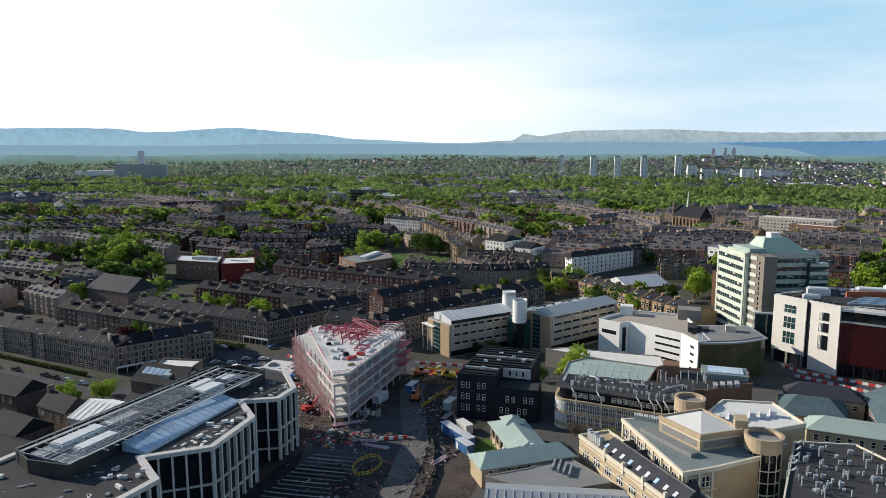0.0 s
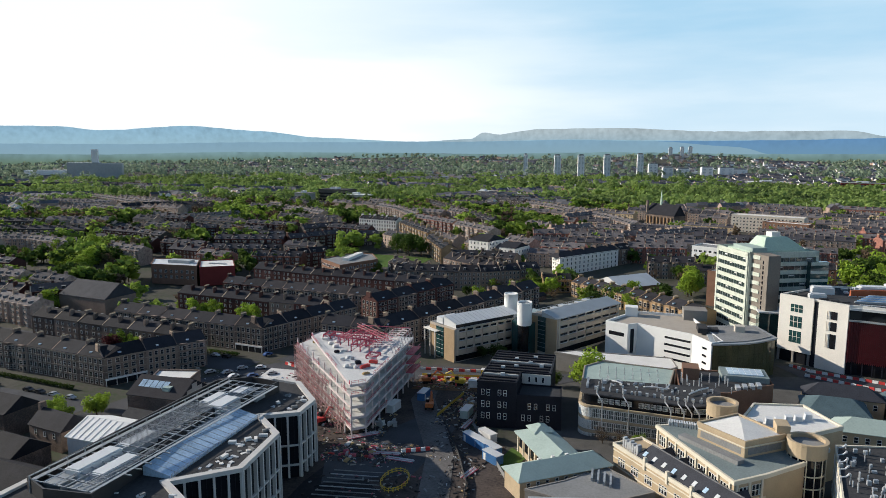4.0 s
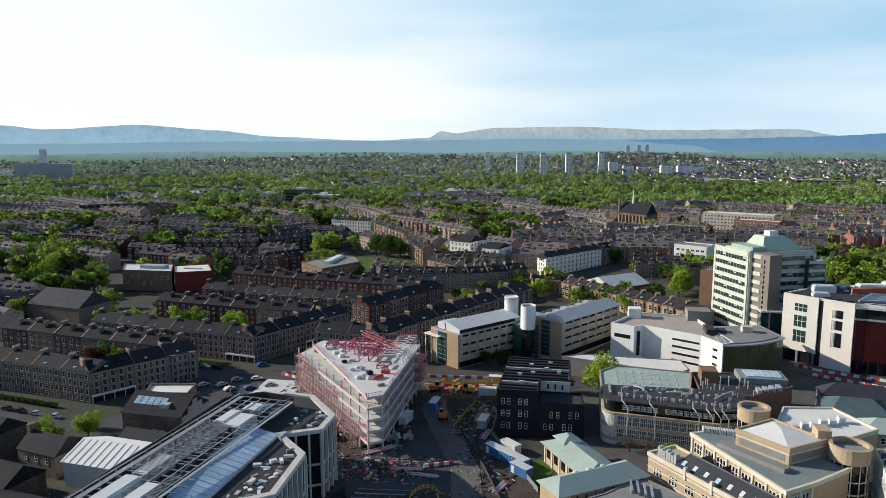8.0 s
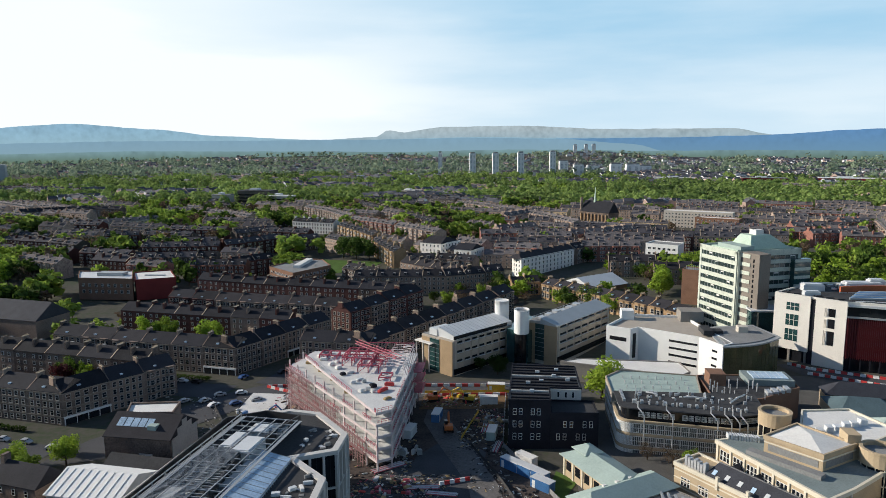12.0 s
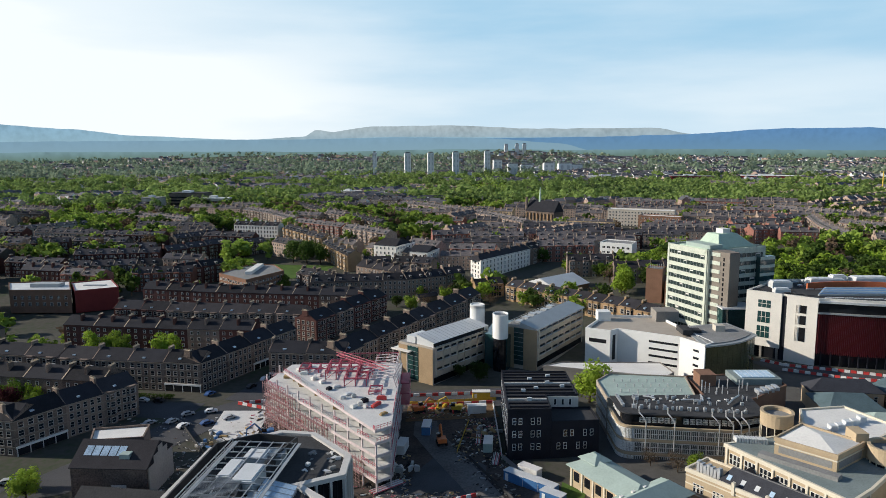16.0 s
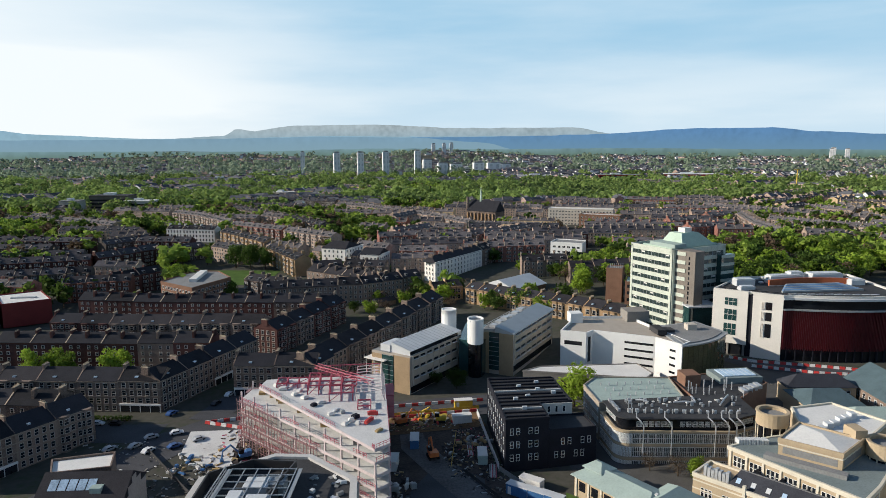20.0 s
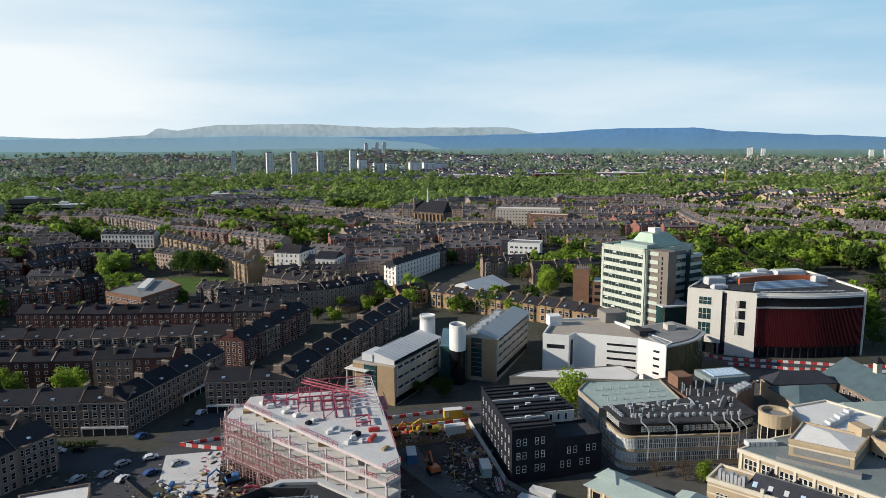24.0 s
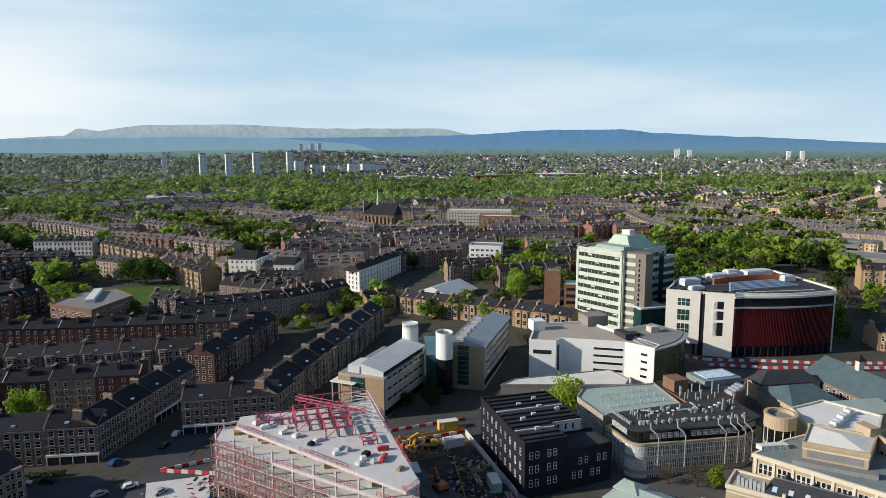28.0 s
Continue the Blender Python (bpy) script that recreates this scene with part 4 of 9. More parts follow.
NEAR = [T_STONE, T_STONE, T_FLAT]
row(NEAR, (-262, 208), (-131, 186.5), seed=2)
row([T_SHOP], (-131, 186.5), (-123, 199), w=14, seed=3)
row([T_FLAT, T_STONE], (-123, 199), (-109.5, 217), seed=4)
row([F_STONE2], (-120, 230), (-205, 244), seed=5)
row(NEAR, (-178, 250), (-109.8, 238.4), seed=6)
row([T_SHOP], (-109.8, 238.4), (-96, 236), seed=6)
row([T_SHOP, T_FLAT], (-96, 236), (-72, 281), seed=7)
row([F_DARK, F_STONE2], (-88, 290), (-172, 303), seed=8)
row([T_DARK, T_DARK, T_STONE], (-166, 321), (-74, 304), seed=9)
row([T_END], (-66, 292), (-59.6, 303.8), seed=10)
row([T_DARK, T_DARK, T_STONE], (-59.6, 303.8), (-40, 340), seed=10)
row([F_DARK, F_STONE2, F_DARK], (-44, 348), (-168, 374), seed=11)
row([T_SHOP], (-75, 247), (-47, 243), seed=12)
row([T_FLAT], (-47, 243), (-41, 254), seed=12)
row([T_STONE, T_FLAT, T_STONE], (-44, 252), (6, 335), seed=13)
row([F_STONE2, F_DARK], (-84, 373), (-32, 374), seed=15)
row([F_STONE2], (-32, 374), (0, 389), seed=16)
row([T_GOLD], (21, 377), (80, 304), w=9, seed=17)
row([T_GOLD], (5, 382), (21, 386), w=9, seed=18)


# ---------------------------------------------------------------- glass research building with pale fins
def glass_building():
    poly = ccw([(-43, 164.6), (-51.5, 166), (-66, 156), (-74, 66), (-37, 62), (-32.6, 85), (-31.6, 93), (-42, 100.6), (-30.5, 110), (-31.6, 129), (-41, 138), (-32.6, 142.6), (-32.6, 152)])
    z0, z1 = -4.0, 14.4
    t = tagged(new("glass_research_building"), "dark glazed research building with pale stone fins and roof plant", "building")
    bm = bmesh.new()
    prism(bm, inset(poly, 0.5), z0, z1 - 0.4)
    part("curtain_wall", bm, "darkglass", t)
    bm = bmesh.new()
    prism(bm, inset(poly, 0.6), z1 - 0.39, z1 - 0.1)
    part("roof", bm, "roofdark", t)
    bm = bmesh.new()
    ring(bm, inset(poly, -0.15), z1 - 0.5, z1 + 0.5, 1.5)
    part("parapet", bm, "fin", t, "pale stone parapet coping")
    n = len(poly)
    for i in range(n):
        p, q = poly[i], poly[(i + 1) % n]
        m, length = edge_frame(p, q)
        if length < 6:
            continue
        k = max(2, round(length / 3.1))
        me = None
        for j in range(k + 1):
            x = j * length / k
            if me is None:
                bm = bmesh.new()
                box(bm, -0.25, 0.25, -0.35, 0.55, z0 + 1, z1 - 0.45)
                me = bpy.data.meshes.new("fin")
                bm.to_mesh(me)
                bm.free()
                me.materials.append(M["fin"])
            f = new("fin", me)
            f.parent = t
            f.matrix_basis = m @ Matrix.Translation((x, 0, 0))
        for z in (z0 + 4.2, z0 + 9.6):
            bit(t, "spandrel_band", "fin", (0, length, -0.12, 0.5, z, z + 0.35), m=m)
        bit(t, "mullions", "black", *[(a - 0.06, a + 0.06, 0.3, 0.52, z0 + 4.6, z1 - 0.5) for a in [(j + 0.5) * length / k for j in range(k)]], m=m)
    # the raised plant deck
    deck = ccw([(-68, 91), (-63.5, 153), (-55, 158.5), (-45.5, 156.4), (-52, 134), (-50.5, 104), (-50, 88), (-60.8, 87.5)])
    bm = bmesh.new()
    ring(bm, deck, z1 - 0.1, 17.4, 0.35)
    part("plant_screen", bm, "blackseam", t, "dark plant screen on the roof")
    bm = bmesh.new()
    prism(bm, inset(deck, 0.4), z1 + 0.1, z1 + 0.5)
    part("plant_floor", bm, "roofdark", t)
    m, length = edge_frame((-65, 90), (-58.5, 154))
    w = 13.5
    bm = bmesh.new()
    for k in range(24):
        x = k * length / 23
        box(bm, x - 0.1, x + 0.1, -w - (3 if 2 < k < 8 else 0), 0.2, 17.2, 17.45, 0, m)
    for k in range(6):
        box(bm, 0, length, -k * w / 5 - 0.1, -k * w / 5 + 0.1, 17.45, 17.6, 0, m)
    part("plant_lattice", bm, "steel", t, "open steel lattice above the plant")
    bm = bmesh.new()
    for k in range(60):
        x = 20 + k * 0.44
        box(bm, x - 0.04, x + 0.04, -w * 0.62, -0.2, 17.62, 17.7, 0, m)
    for k in range(40):
        box(bm, 0.5 + k * 0.5, 0.58 + k * 0.5, -w + 0.4, -w + 2.6, 17.62, 17.7, 0, m)
    part("plant_grating", bm, "steel", t, "fine steel grating over the plant")
    for y0, y1 in ((0.3, 1.0), (-w - 1.2, -w - 0.4)):
        bit(t, "walkway", "zinc", (0, length, y0, y1, 17.3, 17.42), m=m, label="grey steel walkway")
    for x0, x1, y0, y1, h in ((1, 13, -5.4, -1.0, 16.9), (1.5, 8, -12, -7, 16.4), (58, 62, -12, -8, 17.0), (32, 44, -12.5, -10.5, 16.2)):
        bit(t, "plant_housing", "zinc", (x0, x1, y0, y1, z1 + 0.4, h), m=m, label="grey louvred plant housing")
    for i in range(9):
        bit(t, "pipe_rack", "duct", (29 + i * 1.6, 29.25 + i * 1.6, -11.5, -1.5, 15.6 + 0.3 * (i % 2), 15.85 + 0.3 * (i % 2)), m=m)
    bm = bmesh.new()
    for k in range(15):
        box(bm, k * length / 14 - 0.12, k * length / 14 + 0.12, 1.4, 1.65, z1, 18.1, 0, m)
    box(bm, 0, length, 1.4, 1.6, 17.9, 18.1, 0, m)
    box(bm, 0, length, 1.4, 1.6, 17.1, 17.25, 0, m)
    part("roof_rail", bm, "steel", t)
    for x0, x1, y0, y1, h in ((5, 17, -6, -2.2, 17.9), (6, 16, -11.5, -8, 17.5), (19, 28, -5.5, -2, 17.3), (45, 53, -10.5, -6, 17.6), (47, 55, -5, -2, 17.4), (56, 61, -9, -4, 17.2)):
        bit(t, "plant_unit", "zincpale", (x0, x1, y0, y1, z1 + 0.4, h), (x0 + 0.3, x1 - 0.3, y0 + 0.3, y1 - 0.3, h, h + 0.25), m=m, label="pale metal air handling unit")
    rnd = random.Random(3)
    bm = bmesh.new()
    for k in range(26):
        x, y = rnd.uniform(28, 45), rnd.uniform(-12, -2)
        tube(bm, [m @ Vector((x, y, z1 + 1)), m @ Vector((x + rnd.uniform(-4, 4), y + rnd.uniform(-2, 2), z1 + 1.3))], 0.18, 6)
    part("pipework", bm, "duct", t)
    # long skylight
    m, length = edge_frame((-45.5, 102.5), (-44.2, 137.5))
    bm = bmesh.new()
    v = [m @ Vector(p) for p in ((0, -2.5, z1 + 0.5), (length, -2.5, z1 + 0.5), (length, 4.2, z1 + 2.0), (0, 4.2, z1 + 2.0), (0, -2.5, z1 - 0.1), (length, -2.5, z1 - 0.1), (length, 4.2, z1 - 0.1), (0, 4.2, z1 - 0.1))]
    v = [bm.verts.new(p) for p in v]
    for ids in ((0, 1, 2, 3), (4, 5, 1, 0), (5, 6, 2, 1), (6, 7, 3, 2), (7, 4, 0, 3)):
        bm.faces.new([v[i] for i in ids])
    part("skylight", bm, "skylight", t, "long glass skylight with the sky's reflection in its colour")
    bm = bmesh.new()
    for k in range(18):
        x = k * length / 17
        box(bm, x - 0.04, x + 0.04, -0.05, 6.85, 0.0, 0.06, 0, m @ Matrix.Translation((0, -2.55, z1 + 0.51)) @ Matrix.Rotation(math.atan2(1.5, 6.7), 4, "X"))
    part("glazing_grid", bm, "steel", t)
    spots = [(rnd.uniform(-40, -33.5), rnd.uniform(107, 131)) for i in range(34)] + [(rnd.uniform(-50, -36), rnd.uniform(70, 96)) for i in range(34)] + [(rnd.uniform(-72, -55), rnd.uniform(69, 86)) for i in range(26)] + [(rnd.uniform(-42, -35), rnd.uniform(144, 156)) for i in range(20)]
    for k, (x, y) in enumerate(spots):
        turn = Matrix.Translation((x, y, z1 - 0.1)) @ Matrix.Rotation(rnd.uniform(0, 3.1), 4, "Z")
        w, d, h = rnd.uniform(0.3, 1.1), rnd.uniform(0.2, 0.5), rnd.choice((0.08, 0.12, 0.2, 0.35, 0.7))
        bit(t, "roof_pallet" if h > 0.3 else "insulation_sheet", ("roofwhite", "zincpale", "roofgrey", "roofgrey", "duct")[k % 5], (-w, w, -d, d, 0.0, h), m=turn)
    bm = bmesh.new()
    for j in range(34):
        x = j * length / 33
        box(bm, x - 0.03, x + 0.03, -2.9, -2.84, z1, z1 + 1.1, 0, m)
    box(bm, 0, length, -2.9, -2.84, z1 + 1.04, z1 + 1.1, 0, m)
    box(bm, 0, length, -2.9, -2.84, z1 + 0.55, z1 + 0.6, 0, m)
    part("skylight_rail", bm, "steel", t, "thin steel guard rail beside the skylight")


glass_building()


# ---------------------------------------------------------------- steel frame under construction
def construction():
    upper = ccw([(-28.6, 167.9), (-25, 171), (-25.4, 222), (-60.8, 220.5), (-62.2, 214.4)])
    poly = ccw([(-28.6, 167.9), (-25, 171), (-25.4, 222), (-65.5, 222), (-67.5, 213)])
    t = tagged(new("building_under_construction"), "unfinished five-storey concrete frame wrapped in red-primed steel and scaffold", "building")
    levels = [-2.9, 0.5, 3.9, 7.3, 10.7, 14.0]
    n = len(poly)
    for k, z in enumerate(levels[1:]):
        out = poly if k < 4 else upper
        bm = bmesh.new()
        prism(bm, out, z - 0.3, z)
        part("floor_slab", bm, "slab", t, "pale concrete deck")
        for i in range(len(out)):
            m, length = edge_frame(out[i], out[(i + 1) % len(out)])
            bit(t, "edge_beam", "palepink", (0, length, -0.14, 0.12, z - 0.75, z - 0.02), m=m)
            rr = random.Random(i * 7 + k)
            x = 0.3
            while x < length - 1:
                step = min(rr.uniform(4, 9), length - x)
                if rr.random() < 0.55:
                    bit(t, "guard_rail", "pink" if rr.random() < 0.75 else "steel", (x, x + step, -0.12, -0.05, z + 1.0, z + 1.1), (x, x + step, -0.12, -0.05, z + 0.5, z + 0.58), *[(x + c * step / 4, x + c * step / 4 + 0.07, -0.12, -0.05, z, z + 1.1) for c in range(5)], m=m)
                x += step
    for i in range(n):
        p, q = poly[i], poly[(i + 1) % n]
        m, length = edge_frame(p, q)
        k = max(1, round(length / 6.5))
        top = 13.3
        for j in range(k):
            x = j * length / k + 0.2
            bit(t, "column", "palepink", (x - 0.2, x + 0.2, 0.02, 0.42, -4, top if not (i == 0 and j > k - 2) else 10.4), m=m)
        if length > 30 and p[0] < -60 or q[0] < -60:
            # tube scaffold: full height at the west corner, stepping down towards the prow
            for j0, j1, hi in ((0.0, 0.32, 11.2), (0.32, 0.62, 7.6), (0.62, 0.9, 4.2)) if q[1] < p[1] else ((0.0, 1.0, 11.2),):
                a, b = j0 * length, j1 * length
                ks = max(1, round((b - a) / 1.5))
                bm = bmesh.new()
                for j in range(ks + 1):
                    x = a + j * (b - a) / ks
                    for y in (-0.35, -1.3):
                        box(bm, x - 0.045, x + 0.045, y - 0.045, y + 0.045, -3.6, hi + 0.6, 0, m)
                z = -1.9
                while z < hi:
                    for y in (-0.35, -1.3):
                        box(bm, a, b, y - 0.035, y + 0.035, z, z + 0.07, 0, m)
                    z += 1.7
                part("scaffold", bm, "scaff", t, "rust-red tube scaffold")
                bit(t, "scaffold_deck", "scaff", *[(a, b, -1.2, -0.4, z - 0.1, z - 0.04) for z in levels[1:-1] if z < hi], m=m)
    # inner cores and partitions, seen between the decks
    for a, b, c, d in ((-50, -42, 205, 215), (-40, -33, 192, 200), (-34, -31, 178, 184)):
        bit(t, "core_wall", "concrete", (a, b, c, d, -3, 13.6))
    rnd = random.Random(8)
    for z in levels[1:-1]:
        bm = bmesh.new()
        for k in range(16):
            s = rnd.random()
            x, y = -30 - 33 * s + rnd.uniform(0, 3), 172 + 42 * s + rnd.uniform(0, 4)
            box(bm, x, x + rnd.uniform(0.6, 2.5), y, y + rnd.uniform(0.6, 2), z, z + rnd.uniform(0.4, 1.4))
        ob = part("stored_boards", bm, "ply", t)
        ob["kind"] = "stuff"
    for z in (3.9, 7.3, 10.7):
        bit(t, "rear_balcony", "pink", (-25.4, -22.6, 212, 222, z - 0.3, z), (-22.8, -22.6, 212, 222, z + 0.9, z + 1.1))

    def cage(x0, x1, y0, y1, z0, z1, nx, ny, mm):
        for i in range(nx + 1):
            x = x0 + (x1 - x0) * i / nx
            for j in range(ny + 1):
                y = y0 + (y1 - y0) * j / ny
                bit(t, "steel_post", mm, (x - 0.14, x + 0.14, y - 0.14, y + 0.14, z0, z1))
            bit(t, "steel_beam", mm, (x - 0.12, x + 0.12, y0, y1, z1 - 0.35, z1))
            bit(t, "steel_beam", mm, (x - 0.1, x + 0.1, y0, y1, (z0 + z1) / 2, (z0 + z1) / 2 + 0.22))
        for j in range(ny + 1):
            y = y0 + (y1 - y0) * j / ny
            bit(t, "steel_beam", mm, (x0, x1, y - 0.12, y + 0.12, z1 - 0.33, z1 + 0.02))
            bm = bmesh.new()
            xa, xb = x0 + (x1 - x0) * (j % nx) / nx, x0 + (x1 - x0) * (j % nx + 1) / nx
            tube(bm, [(xa, y, z0), (xb, y, z1 - 0.2)], 0.09, 5)
            part("steel_brace", bm, mm, t)

    cage(-47.5, -38, 206, 217, 14.0, 16.9, 3, 3, "pink")
    cage(-41, -34.5, 200, 206, 14.0, 16.6, 2, 1, "pink")
    cage(-54, -47.6, 212, 217, 14.0, 15.6, 2, 1, "pink")
    cage(-37.8, -33.6, 206.5, 217, 14.0, 16.2, 1, 3, "pink")
    cage(-57, -54.2, 213, 218, 14.0, 15.4, 1, 1, "pink")
    cage(-33, -29.5, 193, 197.5, 14.0, 15.2, 1, 1, "pink")
    # raking frames along the east edge and the long red truss
    for k in range(9):
        y = 199 + k * 2.85
        bm = bmesh.new()
        tube(bm, [(-25.5, y, 14), (-26.5, y, 17.2), (-33.5, y + 0.8, 16.4)], 0.13, 6)
        tube(bm, [(-33.5, y + 0.8, 16.4), (-33.8, y + 0.8, 14)], 0.11, 6)
        if k < 8:
            tube(bm, [(-26.5, y, 17.2), (-30, y + 2.85, 16.8)], 0.08, 5)
        part("raking_frame", bm, "palepink", t, "pale primed raking frame")
    for z in (17.2, 15.6):
        bm = bmesh.new()
        tube(bm, [(-26.4, 199, z), (-26.4, 222, z)], 0.12, 6)
        part("edge_rail", bm, "palepink", t)
    bm = bmesh.new()
    tube(bm, [(-46, 221.5, 17.4), (-26.4, 222, 17.4)], 0.14, 6)
    for k in range(7):
        tube(bm, [(-46 + k * 3, 221.6, 14.2), (-44.5 + k * 3, 221.6, 17.4)], 0.09, 5)
    part("rear_truss", bm, "pink", t)
    a, b = Vector((-46, 221, 17.2)), Vector((-29, 207, 16.4))
    bm = bmesh.new()
    side = (b - a).cross(Vector((0, 0, 1))).normalized() * 0.8
    for o in (side, -side):
        tube(bm, [a + o, b + o], 0.13, 6)
        tube(bm, [a + o + Vector((0, 0, 1.0)), b + o + Vector((0, 0, 1.0))], 0.1, 6)
    for k in range(10):
        p, q = a.lerp(b, k / 10), a.lerp(b, (k + 1) / 10)
        tube(bm, [p + side, q - side], 0.07, 5)
        tube(bm, [p + side, q + side + Vector((0, 0, 1.0))], 0.07, 5)
    part("long_truss", bm, "pink", t, "red-primed lattice truss")
    for x, y, a, b, h, mm in ((-36, 183, 0.9, 0.6, 0.8, "roofwhite"), (-33.5, 187, 0.9, 0.7, 1.0, "black"), (-30, 184, 1.9, 0.4, 0.9, "barrier_red"), (-29, 189, 1.4, 0.5, 0.9, "barrier_red"), (-34.5, 185, 0.7, 0.6, 0.9, "roofwhite"), (-32.8, 183, 0.6, 0.5, 0.8, "roofwhite"), (-40, 190, 0.8, 0.6, 0.7, "roofwhite"), (-45, 197, 0.8, 0.6, 0.7, "black"), (-43, 199, 1.1, 0.7, 0.6, "slab"), (-39, 193, 1.3, 0.7, 0.4, "zincpale"), (-48, 203, 0.9, 0.7, 0.8, "roofwhite"), (-51, 206, 0.9, 0.6, 0.8, "roofwhite"), (-55, 211, 1.2, 0.8, 0.7, "roofwhite"), (-57, 214, 0.9, 0.8, 0.8, "roofwhite"), (-56, 218, 1.5, 0.7, 0.8, "zinc"), (-50, 209, 0.8, 0.6, 0.6, "barrier_white"), (-37, 191, 0.6, 0.5, 0.8, "zinc"), (-27.5, 178, 1.2, 0.4, 0.5, "ply")):
        s = thing("deck_materials", "bundle of building materials stacked on the concrete deck", "building materials", x, y, 14.0, (x * 31) % 90, "deck materials")
        bit(s, "bundle", mm, (-a, a, -b, b, 0.12, h), (-a * 0.7, a * 0.7, -b * 0.8, b * 0.8, h, h + 0.2))
        bit(s, "bearer", "ply", (-a * 0.8, -a * 0.6, -b, b, 0.0, 0.12), (a * 0.6, a * 0.8, -b, b, 0.0, 0.12))


construction()


# ---------------------------------------------------------------- black brick building
def black_building():
    main = [(6, 185.2), (18, 185.9), (18, 196.5), (27.4, 197), (27, 217), (6.7, 218.7)]
    t = block("black_brick_building", main, -1.5, 12.2, "black", "blackseam", "black brick four-storey block with a ribbed dark roof", parapet=0.35)
    low = [(18.05, 185.9), (31.5, 187), (30.8, 196.9), (18.05, 196.45)]
    bm = bmesh.new()
    prism(bm, low, -3, 8.2)
    part("lower_wall", bm, "black", t)
    bm = bmesh.new()
    prism(bm, inset(low, 0.4), 8.2, 8.3)
    part("terrace", bm, "roofdark", t)
    bm = bmesh.new()
    ring(bm, low, 8.2, 8.8, 0.3)
    part("terrace_parapet", bm, "black", t)
    bit(t, "pale_upper_wall", "fin", (18.2, 27.3, 196.2, 196.49, 8.9, 12.1), label="pale grey upper wall")
    windows(t, (18.5, 196.2), (27, 196.2), 1, 3, 0.8, 1.9, 9.5, 0, bars=0)
    m, length = edge_frame((6.6, 218), (6, 186))
    for k in range(12):
        y = 187 + k * 2.7
        bit(t, "roof_rib", "fin" if k % 5 == 2 else "black", (6.6, (17.6 if y < 196 else 26.6), y, y + 0.45, 12.32, 12.75))
    for x, y in ((12, 192), (15, 201), (19, 206), (14, 209), (20, 212), (11, 199), (23, 203)):
        bit(t, "roof_vent", "zincpale", (x, x + 1.3, y, y + 0.7, 12.3, 13.2))
    windows(t, (6, 185.2), (18, 185.9), 3, 6, 1.0, 1.9, 0.6, 3.7, bars=1, margin=0.9, skip=((0, 2), (0, 5), (1, 2), (2, 2), (1, 5), (2, 5)))
    windows(t, (18, 185.9), (31.5, 187), 2, 6, 0.95, 1.9, 0.6, 3.7, bars=1, margin=1.2, skip=((0, 2), (1, 0), (1, 3), (0, 5)))
    windows(t, (6.7, 218.7), (6, 185.2), 3, 9, 0.9, 1.9, 0.8, 3.7, bars=1, margin=1.0)


black_building()


# ---------------------------------------------------------------- office with two wings and white stair drums
def slat_wing(t, p, q, depth, z0, z1, floors, end_glass):
    """One wing: p is the near corner, q the far end of the long wall on the right."""
    m, length = edge_frame(p, q)
    bm = bmesh.new()
    box(bm, 0, length, 0, depth, z0 - 2, z1, 0, m)
    part("wing_wall", bm, "officewall", t)
    dz = (z1 - z0 - 2.6) / floors
    bays = 7
    step = (length - 3.2) / bays
    for k in range(floors):
        z = z0 + 2.6 + k * dz
        bit(t, "panel_band", "wingpanel", (1.8, length - 1, -0.16, 0.02, z + dz - 0.4, z + dz + 0.05), m=m)
        for j in range(bays):
            x = 1.9 + j * step
            bit(t, "wall_panel", "wingpanel", (x, x + step - 0.22, -0.22, 0.02, z + 0.1, z + dz - 1.3), m=m, label="smooth beige wall panel")
            bit(t, "window", "darkglass", (x + 0.5, x + step - 0.8, -0.05, 0.02, z + dz - 1.28, z + dz - 0.42), m=m, label="slim dark window")
            bit(t, "sunshade", "zincpale", (x + 0.3, x + step - 0.6, -0.75, -0.06, z + dz - 1.36, z + dz - 1.28), m=m, label="pale ledge below the window")
    bit(t, "top_band", "wingpanel", (1.4, length, -0.24, 0.02, z1 - 0.34, z1 + 0.1), m=m)
    for x in (1.1, length - 1.2):
        bit(t, "pier", "beige", (x, x + 0.7, -0.26, 0.02, z0 + 2.4, z1 - 0.36), m=m, label="pale panel pier")
    bit(t, "base_band", "darkglass", (0.5, length - 1, -0.05, 0.02, z0, z0 + 2.3), m=m)
    bit(t, "end_pier", "tan", (-0.15, 0.05, 0.0, depth * 0.42, z0 - 2, z1 - 0.3), m=m)
    bit(t, "end_glazing", end_glass, (-0.35, 0.02, depth * 0.42, depth * 0.72, z0, z1 - 0.6), m=m, label="teal stair glazing")
    bit(t, "glazing_bars", "steel", *[(-0.42, -0.3, depth * 0.42, depth * 0.72, z0 + 1.8 * k, z0 + 1.8 * k + 0.12) for k in range(1, 8)], m=m)
    bit(t, "end_wall", "tan", (-0.2, 0.04, depth * 0.72, depth, z0 - 2, z1 - 0.8), m=m)
    return m, length


